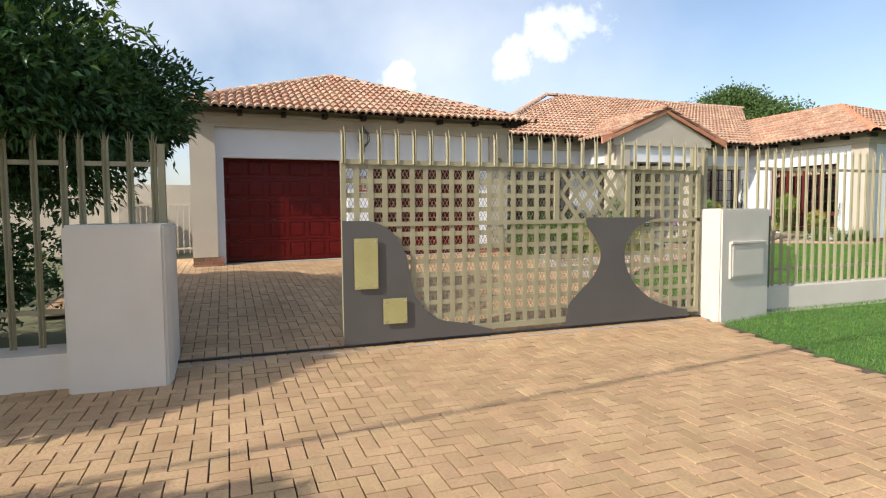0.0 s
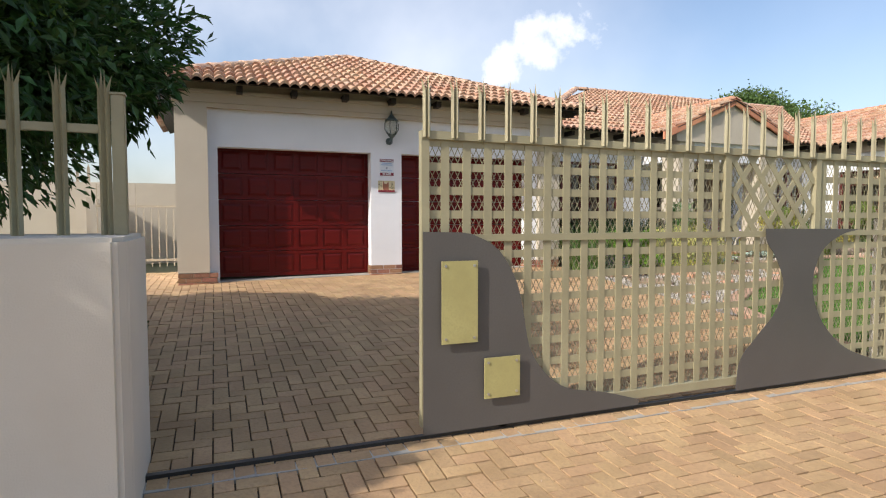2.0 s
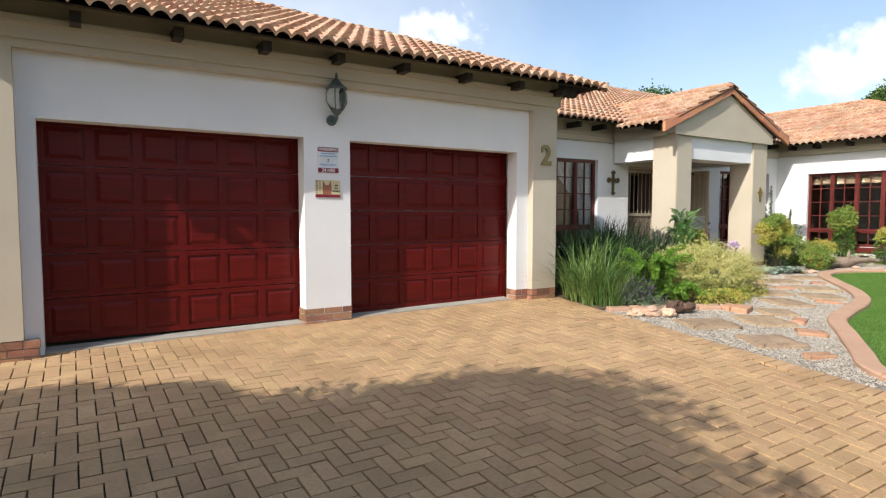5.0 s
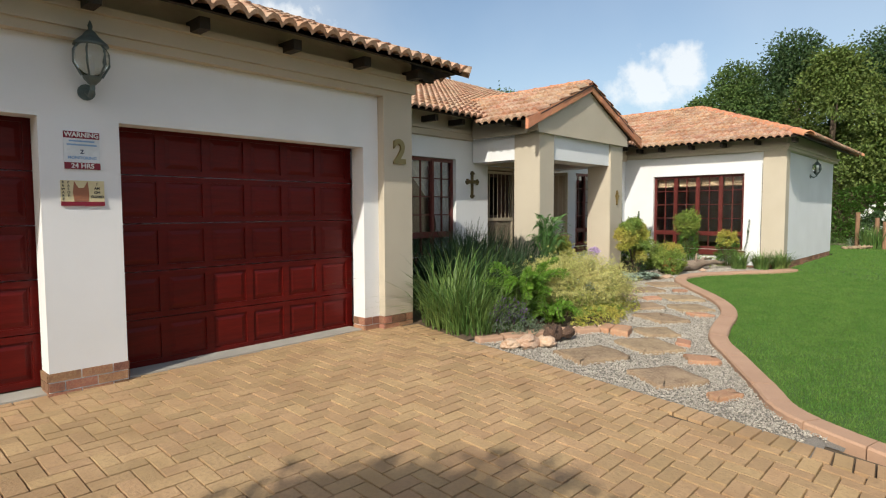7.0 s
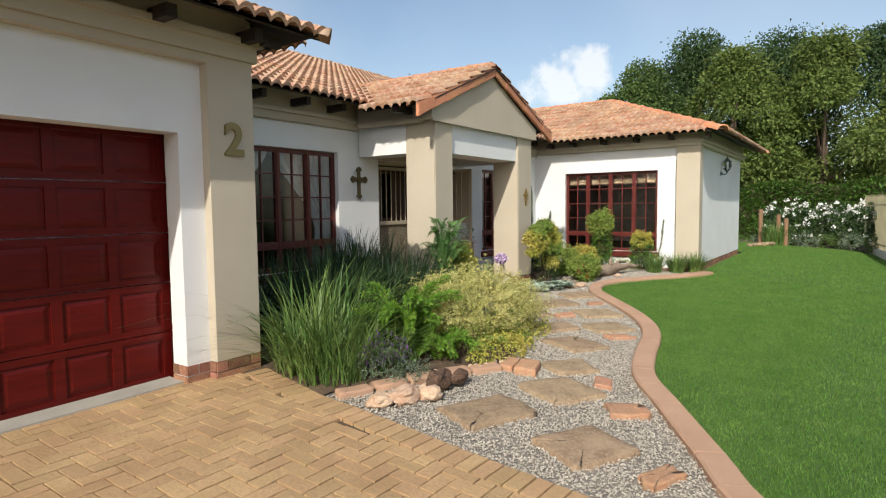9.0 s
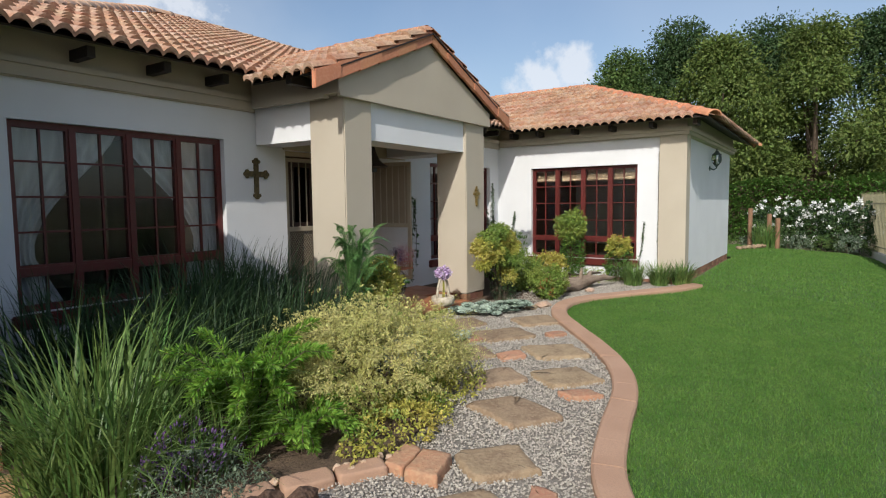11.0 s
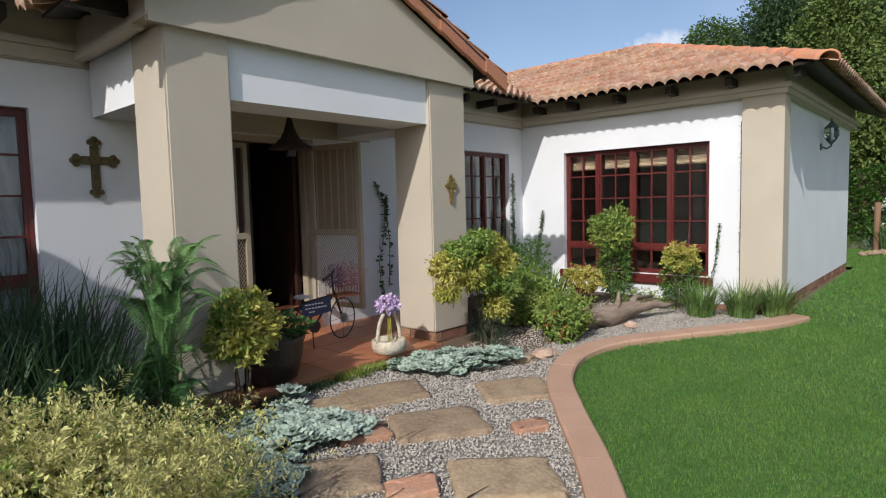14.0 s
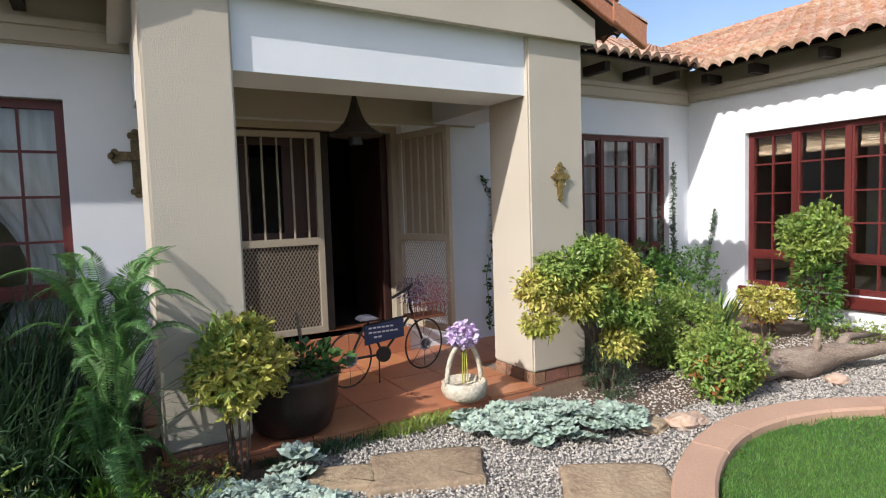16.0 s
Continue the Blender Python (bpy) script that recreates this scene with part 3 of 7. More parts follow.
bm = B()
box(bm, 9.43, 12.10, 0.35, 11.37, 12.66, 0.555)
box(bm, 8.90, 12.66, 0.35, 11.95, 13.62, 0.555)
struct("porch_slab", bm, M_GROUT, "porch slab under the floor tiles")
porch_floor = tagged(new("floor_porch"), "terracotta tiled porch floor", "", "", "structure")
for i in range(8):
    for j in range(4):
        a, c = 8.91 + i * 0.41, 12.07 + j * 0.39
        if (a + 0.1 < 9.40 and c < 12.6) or (a + 0.3 > 11.38 and c < 12.6):
            continue
        bm = B()
        box(bm, a + 0.004, c + 0.004, 0.556, a + 0.406, min(c + 0.386, 13.6), 0.578)
        part("floor_tile", bm, M_PORCH, porch_floor, bevel=0.003)
for i in range(5):
    bm = B()
    a = 9.38 + i * 0.41
    box(bm, a + 0.004, 12.075, 0.40, a + 0.406, 12.098, 0.553)
    part("riser_tile", bm, M_PORCH, porch_floor)
bm = B()
box(bm, DOOR[0], 13.56, 0.56, DOOR[1], 14.0, 0.80)
struct("door_step", bm, M_PORCH, "terracotta door step")


# ---- windows ----
def casement(prefix, axis, wall, a0, a1, z0, z1, depth_dir, leaf_sizes, label, curtain=None):
    """A timber casement window; axis x or y along the wall, wall the outer face."""
    w = tagged(new(prefix), label, "", "", "structure")

    def bx(bm, u0, v0, z_0, u1, v1, z_1):
        if axis == "x":
            box(bm, u0, wall + v0, z_0, u1, wall + v1, z_1)
        else:
            box(bm, wall + v0, u0, z_0, wall + v1, u1, z_1)
    F = 0.038
    bm = B()
    bx(bm, a0, 0.07, z0, a0 + F, 0.15, z1)
    bx(bm, a1 - F, 0.07, z0, a1, 0.15, z1)
    bx(bm, a0 + F, 0.07, z0, a1 - F, 0.15, z0 + F)
    bx(bm, a0 + F, 0.07, z1 - F, a1 - F, 0.15, z1)
    part("window_frame", bm, M_FRAME, w, "red-brown timber frame", bevel=0.004)
    bm = B()
    bx(bm, a0 - 0.06, -0.05, z0 - 0.13, a1 + 0.06, 0.16, z0 - 0.005)
    part("window_sill", bm, M_FRAME, w, "red-painted sill", bevel=0.012)
    n = 4
    step = (a1 - a0) / n
    zt = z0 + 0.36
    for i in range(n):
        u0, u1 = a0 + i * step + (F if i == 0 else 0.022), a0 + (i + 1) * step - (F if i == n - 1 else 0.022)
        if i:
            bm = B()
            bx(bm, a0 + i * step - 0.022, 0.06, z0 + F, a0 + i * step + 0.022, 0.15, z1 - F)
            part("mullion", bm, M_FRAME, w)
        bm = B()
        bx(bm, u0, 0.065, zt - 0.03, u1, 0.15, zt + 0.03)
        s = 0.021
        for p0, p1 in ((z0 + F, zt - 0.03), (zt + 0.03, z1 - F)):
            bx(bm, u0, 0.075, p0, u0 + s, 0.13, p1)
            bx(bm, u1 - s, 0.075, p0, u1, 0.13, p1)
            bx(bm, u0 + s, 0.075, p0, u1 - s, 0.13, p0 + s)
            bx(bm, u0 + s, 0.075, p1 - s, u1 - s, 0.13, p1)
        sash = part("sash", bm, M_FRAME, w)
        bm = B()
        um = (u0 + u1) / 2
        bx(bm, um - 0.009, 0.085, z0 + F + s, um + 0.009, 0.12, zt - 0.03 - s)
        bx(bm, um - 0.009, 0.085, zt + 0.03 + s, um + 0.009, 0.12, z1 - F - s)
        for k in range(1, 4):
            zz = zt + 0.03 + (z1 - F - zt - 0.03) * k / 4
            bx(bm, u0 + s, 0.087, zz - 0.009, u1 - s, 0.118, zz + 0.009)
        part("glazing_bar", bm, M_FRAME, sash)
        for p0, p1 in ((z0 + F + s, zt - 0.03 - s), (zt + 0.03 + s, z1 - F - s)):
            bm = B()
            bx(bm, u0 + s, 0.098, p0, u1 - s, 0.103, p1)
            pane = part("pane", bm, M_GLASS, sash, "clear glass pane")
            pane.visible_shadow = False
    return w


casement("window_1", "x", 13.60, W1[0], W1[1], W1[2], W1[3], 1, None, "red-brown timber casement window with sheer curtains")
casement("window_2", "x", 13.60, W3[0], W3[1], W3[2], W3[3], 1, None, "dark red timber casement window beside the porch")
casement("window_3", "y", 15.07, W2[0], W2[1], W2[2], W2[3], 1, None, "red timber casement window with bamboo blinds")


def drape(x_of, y, z0, z1, n=40):
    """A hanging sheer: a pleated sheet between two edges that vary with height."""
    verts, faces = [], []
    m = 14
    for j in range(m + 1):
        v = j / m
        a, b = x_of(v)
        for i in range(n + 1):
            u = i / n
            verts.append((a + (b - a) * u, y + 0.02 * math.sin(u * 38 + math.sin(v * 3)), z1 + (z0 - z1) * v))
    for j in range(m):
        for i in range(n):
            k = j * (n + 1) + i
            faces.append((k, k + 1, k + n + 2, k + n + 1))
    return verts, faces


for nm, fn, y in (("curtain", lambda v: (7.50 + 0.80 * math.sin(min(v / 0.7, 1.0) * math.pi / 2) ** 1.4 - 0.25 * max(0.0, v - 0.7) / 0.3, 8.60), 13.80), ("curtain", lambda v: (6.48, 7.50 - 0.78 * math.sin(min(v / 0.7, 1.0) * math.pi / 2) ** 1.4 + 0.25 * max(0.0, v - 0.7) / 0.3), 13.80)):
    v_, f_ = drape(fn, y, 1.0, 2.66)
    c = thing(nm, (8.0, y, 1.0), "white sheer curtain gathered inside the window", "curtain", "sheer curtains")
    o = new("cloth", fast_mesh("cloth", np.array(v_) - np.array([8.0, y, 1.0]), f_, M_CURTAIN, True))
    o.parent = c
for i in range(4):
    st = (W2[1] - W2[0]) / 4
    a, b = W2[0] + i * st + 0.05, W2[0] + (i + 1) * st - 0.05
    bl = thing("window_blind", (15.27, (a + b) / 2, 2.3), "rolled-up bamboo blind inside the wing window", "blind", "bamboo blinds")
    bm = B()
    for k in range(9):
        box(bm, 15.262, a, 2.565 - k * 0.022, 15.272, b, 2.582 - k * 0.022)
    part("slats", bm, M_BLIND, bl)
    bm = B()
    tube(bm, [(15.28, a, 2.365), (15.28, b, 2.365)], 0.03, 10)
    part("roll", bm, M_BLIND, bl)
for i in range(2):
    c = thing("curtain", (13.0 + i * 1.5, 13.9, 1.0), "pale curtain inside the window beside the porch", "curtain", "sheer curtains")
    v_, f_ = drape(lambda v: ((12.7, 13.2) if i == 0 else (13.6, 14.66)), 13.9, 1.0, 2.6)
    o = new("cloth", fast_mesh("cloth", np.array(v_) - np.array([13.0 + i * 1.5, 13.9, 1.0]), f_, M_CURTAIN, True))
    o.parent = c


# ---- garage doors ----
def garage_door(name, x0, x1):
    d = tagged(new(name), "deep red varnished sectional garage door with raised panels", "", "", "structure")
    d.location = (x0, 12.08, 0.42)
    rows, cols = 5, 6
    z0, z1 = 0.44, DTOP + 0.03
    rh, cw = (z1 - z0) / rows, (x1 - x0) / cols
    for r in range(rows):
        bm = B()
        box(bm, x0 - 0.05, 12.095, z0 + r * rh + 0.004, x1 + 0.05, 12.12, z0 + (r + 1) * rh - 0.004)
        za, zb = z0 + r * rh + 0.004, z0 + (r + 1) * rh - 0.004
        box(bm, x0 - 0.05, 12.08, za, x1 + 0.05, 12.095, za + 0.05)
        box(bm, x0 - 0.05, 12.08, zb - 0.05, x1 + 0.05, 12.095, zb)
        for c in range(2 * cols + 1):
            xc = x0 + c * cw / 1.0
            if c <= cols:
                box(bm, xc - 0.036, 12.08, za + 0.05, xc + 0.036, 12.095, zb - 0.05)
        section = part("door_section", bm, M_DOOR, d)
        for c in range(cols):
            a, b = x0 + c * cw + 0.052, x0 + (c + 1) * cw - 0.052
            p, q = za + 0.065, zb - 0.065
            bm = B()
            back = [bm.verts.new(v) for v in ((a, 12.094, p), (b, 12.094, p), (b, 12.094, q), (a, 12.094, q))]
            t = 0.035
            front = [bm.verts.new(v) for v in ((a + t, 12.085, p + t), (b - t, 12.085, p + t), (b - t, 12.085, q - t), (a + t, 12.085, q - t))]
            bm.faces.new(front)
            for k in range(4):
                bm.faces.new((back[k], back[(k + 1) % 4], front[(k + 1) % 4], front[k]))
            part("raised_panel", bm, M_DOOR, section)
    return d


garage_door("door_1", *D1)
garage_door("door_2", *D2)
bm = B()
for a, b in (D1, D2):
    flat_prism(bm, [(a, 11.84), (b, 11.84), (b, 12.1), (a, 12.1)], 0.1, lambda x, y: ground_z(x, 11.9) + 0.012)
struct("garage_threshold", bm, M_CONC, "pale concrete sill under the garage doors")


# ---- roofs ----
PITCH = math.atan(0.404)
TW, TL = 0.30, 0.335


def tile_profile():
    pts = []
    n = 12
    for i in range(n + 1):
        u = i / n
        s = math.sin(math.pi * ((u * 2) % 1.0)) if i < n else 0.0
        pts.append((u * TW, 0.058 * max(0.0, s) ** 0.8))
    return pts


def tile_bm(a0, b0, lift=0.0):
    """One tile in slope coordinates: a along the eave, b up the slope, c out of it."""
    bm = B()
    pr = tile_profile()
    lo = [bm.verts.new((a0 + a, b0 - 0.03, h + 0.055 + lift)) for a, h in pr]
    hi = [bm.verts.new((a0 + a, b0 + TL, h + 0.010 + lift)) for a, h in pr]
    bt = [bm.verts.new((a0 + a, b0 - 0.03, h + 0.012 + lift)) for a, h in pr]
    for i in range(len(pr) - 1):
        bm.faces.new((lo[i], lo[i + 1], hi[i + 1], hi[i]))
        bm.faces.new((bt[i], bt[i + 1], lo[i + 1], lo[i]))
    return bm


SHARED_TILE = bpy.data.meshes.new("roof_tile")
_t = tile_bm(0, 0)
_t.to_mesh(SHARED_TILE)
_t.free()
SHARED_TILE.materials.append(M_TILE)
tile_jobs = []


def slope(name, origin, along, inward, poly, label, pitch=PITCH, own=True):
    """A tiled slope: origin on the eave, unit vectors in plan, polygon in (along, inward) metres."""
    al, inw = Vector((*along, 0)), Vector((*inward, 0))
    up = (inw * math.cos(pitch) + Vector((0, 0, math.sin(pitch)))).normalized()
    nrm = al.cross(up)
    if nrm.z < 0:
        nrm = -nrm
    m = Matrix((al, up, nrm)).transposed().to_4x4()
    m.translation = Vector(origin)
    P = [Vector((a, b / math.cos(pitch))) for a, b in poly]
    bm = B()
    # the battens stop short of the last tiles' lip
    top = [bm.verts.new(m @ Vector((p.x, max(p.y, 0.09), -0.005))) for p in P]
    bot = [bm.verts.new(m @ Vector((p.x, max(p.y, 0.09), -0.022))) for p in P]
    bm.faces.new(top)
    bm.faces.new(bot[::-1])
    for i in range(len(P)):
        j = (i + 1) % len(P)
        bm.faces.new((top[i], bot[i], bot[j], top[j]))
    roof = struct(name, bm, M_DARKWOOD, label)
    tile_jobs.append((roof, m, P, al.cross(up).z < 0, own))
    return roof


def lay_tiles(roof, m, P, flip, own):
    area = sum(P[i].x * P[(i + 1) % len(P)].y - P[(i + 1) % len(P)].x * P[i].y for i in range(len(P)))
    if area < 0:
        P = P[::-1]
    edges = [(P[i], (P[(i + 1) % len(P)] - P[i]).normalized()) for i in range(len(P))]
    a0, a1 = min(p.x for p in P), max(p.x for p in P)
    b1 = max(p.y for p in P)
    convex = all(edges[i][1].x * edges[(i + 1) % len(P)][1].y - edges[i][1].y * edges[(i + 1) % len(P)][1].x > -1e-6 for i in range(len(P)))
    joined, count = B(), 0
    r = 0
    while r * TL < b1:
        c = 0
        while a0 + c * TW < a1:
            ta, tb = a0 + c * TW, r * TL
            corners = [(ta, tb), (ta + TW, tb), (ta + TW, tb + TL), (ta, tb + TL)]
            dist = [min((Vector(q) - e[0]).dot(Vector((-e[1].y, e[1].x))) for e in edges) for q in corners]
            inside = min(dist) > -0.02
            if any(d > -0.15 for d in dist) and max(dist) > 0.0 or inside:
                if inside and own and count < 300:
                    o = new("roof_tile", SHARED_TILE)
                    o.parent = roof
                    o.matrix_local = m @ Matrix.Translation((ta, tb, random.uniform(-0.003, 0.003)))
                    count += 1
                else:
                    t = tile_bm(ta, tb, random.uniform(-0.003, 0.003))
                    if not inside:
                        for p, d in edges:
                            if abs(d.y) < 1e-3 and p.y < 0.01:
                                continue
                            bmesh.ops.bisect_plane(t, geom=list(t.verts) + list(t.edges) + list(t.faces), plane_co=(p.x, p.y, 0), plane_no=(d.y, -d.x, 0), clear_outer=True)
                    me = bpy.data.meshes.new("tmp")
                    t.to_mesh(me)
                    t.free()
                    me.transform(m)
                    joined.from_mesh(me)
                    bpy.data.meshes.remove(me)
            c += 1
        r += 1
    me = bpy.data.meshes.new("roof_tiles")
    joined.to_mesh(me)
    joined.free()
    me.materials.append(M_TILEJ)
    o = tagged(new("roof_tiles", me), "", "", "", "stuff")
    o.parent = roof


def caps(name, p, q, parent, width=0.12, material=None):
    """A row of half-round ridge tiles from p down to q."""
    p, q = Vector(p), Vector(q)
    d = (q - p)
    n = max(1, round(d.length / 0.38))
    d.normalize()
    side = d.cross(Vector((0, 0, 1))).normalized()
    up = side.cross(d).normalized()
    step = (q - p).length / n
    bm = B()
    K = 8
    rings = []
    for s, r in ((-0.02, width * 0.92), (step * 0.86, width), (step + 0.03, width * 1.1), (step + 0.03, width * 0.9)):
        rings.append([bm.verts.new((s, r * math.cos(math.pi * k / K), r * 0.8 * math.sin(math.pi * k / K) - 0.02)) for k in range(K + 1)])
    for r0, r1 in zip(rings, rings[1:]):
        for k in range(K):
            bm.faces.new((r0[k], r1[k], r1[k + 1], r0[k + 1]))
    me = mesh_of("ridge_tile", bm, material or M_RIDGE, True)
    for i in range(n):
        m = Matrix((d, side, up)).transposed().to_4x4()
        m.translation = p + d * step * i + Vector((0, 0, 0.03))
        o = new("ridge_tile", me)
        o.parent = parent
        o.matrix_local = m


T = 0.404
gz, gx0, gx1, gy = 3.32, -1.42, 6.10, 11.20
gh = (gx1 - gx0) / 2
rz = gz + gh * T
r_gf = slope("roof_garage_front", (gx0, gy, gz), (1, 0), (0, 1), [(0, 0), (2 * gh, 0), (gh, gh)], "terracotta tiled hip over the garage")
my, mz = 13.05, 3.30
r_ge = slope("roof_garage_east", (gx1, gy, gz), (0, 1), (-1, 0), [(0, 0), (my - gy, 0), (my - gy + gh, gh), (gh, gh)], "terracotta tiled garage roof slope")
r_gw = slope("roof_garage_west", (gx0, gy, gz), (0, 1), (1, 0), [(0, 0), (6.0, 0), (6.0, gh), (gh, gh)], "terracotta tiled garage roof slope", own=False)
R = 5.85
r_mf = slope("roof_main_front", (5.75, my, mz), (1, 0), (0, 1), [(0, 0), (8.78, 0), (8.78 + R, R), (R, R)], "terracotta tiled main roof")
r_mw = slope("roof_main_west", (5.75, my, mz), (0, 1), (1, 0), [(0, 0), (9, 0), (9, R), (R, R)], "terracotta tiled main roof slope", own=False)
wx, wy, wz, wh = 14.53, 9.48, 3.26, 3.22
r_ww = slope("roof_wing_west", (wx, wy, wz), (0, 1), (1, 0), [(0, 0), (my - wy, 0), (my - wy + wh, wh), (wh, wh)], "terracotta tiled wing roof")
r_ws = slope("roof_wing_south", (wx, wy, wz), (1, 0), (0, 1), [(0, 0), (2 * wh, 0), (wh, wh)], "terracotta tiled hip of the wing roof")
PG = math.atan(0.42)
gw = 1.97
gez = 3.19
r_pw = slope("roof_porch_west", (10.45 - gw, 12.0, gez), (0, 1), (1, 0), [(0, 0), (1.05, 0), (1.05 + gw, gw), (0, gw)], "terracotta tiled porch roof", pitch=PG)
r_pe = slope("roof_porch_east", (10.45 + gw, 12.0, gez), (0, 1), (-1, 0), [(0, 0), (1.05, 0), (1.05 + gw, gw), (0, gw)], "terracotta tiled porch roof", pitch=PG)
gap_ = (gx0 + gh, gy + gh, rz)
caps("hip", gap_, (gx0, gy, gz), r_gf, 0.12, M_CAPPALE)
caps("hip", gap_, (gx1, gy, gz), r_gf, 0.12, M_CAPPALE)
caps("hip", gap_, (gx0 + gh, gy + 8, rz), r_ge, 0.12, M_CAPPALE)
caps("ridge", (10.9, my + R, mz + R * T), (5.75, my, mz), r_mf, 0.12, M_CAPPALE)
caps("ridge", (10.9, my + R, mz + R * T), (20.4, my + R, mz + R * T), r_mf, 0.12, M_CAPPALE)
wap = (wx + wh, wy + wh, wz + wh * T)
caps("hip", wap, (wx, wy, wz), r_ww)
caps("hip", wap, (wx + 2 * wh, wy, wz), r_ws)
caps("ridge", wap, (wx + wh, my + 3.2, wz + wh * T), r_ww)
pz = gez + gw * 0.42
caps("ridge", (10.45, 12.10, pz), (10.45, 15.0, pz), r_pw)
caps("verge", (10.45, 12.115, pz - 0.02), (10.45 - gw, 12.115, gez), r_pw, 0.085)
caps("verge", (10.45, 12.115, pz - 0.02), (10.45 + gw, 12.115, gez), r_pe, 0.085)
# verge tiles: short overlapping clay pieces down both edges of the porch gable
vg = tagged(new("roof_porch_verge"), "overlapping orange clay verge tiles along the porch gable", "", "", "structure")
for s_ in (-1, 1):
    nv = 6
    for k in range(nv):
        a, b = gw * k / nv, gw * (k + 1) / nv + 0.035
        out = 0.006 * (k % 2)
        za, zb = pz + 0.03 - a * 0.42, pz + 0.03 - min(b, gw + 0.03) * 0.42
        b = min(b, gw + 0.03)
        bm = B()
        prism(bm, [(10.45 + s_ * a, za - 0.155), (10.45 + s_ * a, za - 0.012), (10.45 + s_ * b, zb + 0.010), (10.45 + s_ * b, zb - 0.170)], 12.020 - 0.004 * k - out, 12.050)
        part("verge_tile", bm, M_RIDGE, vg, bevel=0.006)

# exposed rafter ends
def rafters(group, spots, parent_label):
    for x0, y0, x1, y1, z, w in spots:
        t = thing("rafter_end", (x0, y0, z), "dark stained timber rafter end under the eaves", "rafter", group)
        bm = B()
        box(bm, x0, y0, z - 0.065, x1, y1, z + 0.03)
        part("beam_end", bm, M_DARKWOOD, t)


rafters("garage rafter ends", [(x - 0.01, gy + 0.24, x + 0.075, 11.72, gz - 0.005, 0) for x in (-0.85, -0.05, 0.75, 1.55, 2.33, 3.12, 3.98, 4.80, 5.55)], "")
rafters("garage rafter ends", [(5.68, y, gx1 - 0.24, y + 0.07, gz - 0.005, 0) for y in (11.5, 12.2, 12.9)], "")
rafters("main rafter ends", [(x, my + 0.2, x + 0.07, 13.6, mz - 0.01, 0) for x in (6.3, 7.0, 7.7, 8.35, 12.7, 13.3, 13.9, 14.4)], "")
rafters("wing rafter ends", [(wx + 0.2, y, 15.02, y + 0.07, wz - 0.01, 0) for y in (9.75, 10.45, 11.15, 11.85, 12.55, 13.1)], "")
rafters("porch rafter ends", [(10.45 - gw + 0.08, 12.45, 8.9, 12.53, 3.22, 0), (12.0, 12.45, 10.45 + gw - 0.08, 12.53, 3.22, 0)], "")


# ---- brick plinths, laid brick by brick ----
def plinth(name, x0, x1, y0, y1, z0, z1, faces="f"):
    core = B()
    box(core, x0 + 0.012, y0 + 0.012, z0 - 0.15, x1 - 0.012, y1, z1 - 0.002)
    core_ob = struct(name, core, M_MORTAR, "mortar core of the brick plinth")
    rows = max(1, round((z1 - z0) / 0.085))
    h = (z1 - z0) / rows
    for r in range(rows):
        for face in faces:
            u0, u1 = (x0, x1) if face == "f" else (y0 + 0.004, y1)
            off = -0.11 if r % 2 else 0.0
            u = u0 + off
            while u < u1 - 0.01:
                a, b = max(u, u0), min(u + 0.22, u1)
                if b - a > 0.03:
                    bm = B()
                    d = random.uniform(0, 0.004)
                    if face == "f":
                        box(bm, a + 0.005, y0 - d, z0 + r * h + 0.005, b - 0.005, y0 + 0.05, z0 + (r + 1) * h - 0.005)
                    elif face == "l":
                        box(bm, x0 - d, a + 0.005, z0 + r * h + 0.005, x0 + 0.05, b - 0.005, z0 + (r + 1) * h - 0.005)
                    else:
                        box(bm, x1 - 0.05, a + 0.005, z0 + r * h + 0.005, x1 + d, b - 0.005, z0 + (r + 1) * h - 0.005)
                    o = part("brick", bm, M_BRICK, None)
                    o.parent = core_ob
                u += 0.22
    return core_ob


plinth("plinth_garage_west", -0.93, -0.36, 11.70, 12.0, 0.34, 0.555, "f")
plinth("plinth_garage_middle", 2.05, 2.61, 11.795, 12.0, 0.37, 0.59, "flr")
plinth("plinth_garage_east", 5.25, 5.69, 11.70, 12.0, 0.42, 0.60, "fl")
plinth("plinth_garage_reveal", 5.04, 5.248, 11.795, 12.0, 0.42, 0.60, "fl")
plinth("plinth_porch_east", 11.40, 11.88, 12.145, 12.62, 0.46, 0.652, "flr")
plinth("plinth_porch_west", 8.98, 9.40, 12.145, 12.64, 0.46, 0.637, "flr")
plinth("plinth_wing_corner", 15.01, 15.27, 9.96, 10.4, 0.44, 0.617, "fl")
plinth("plinth_wing_west", 15.075, 15.27, 10.405, 13.6, 0.47, 0.548, "l")
plinth("plinth_wing_south", 15.28, 20.43, 10.03, 10.2, 0.42, 0.618, "f")


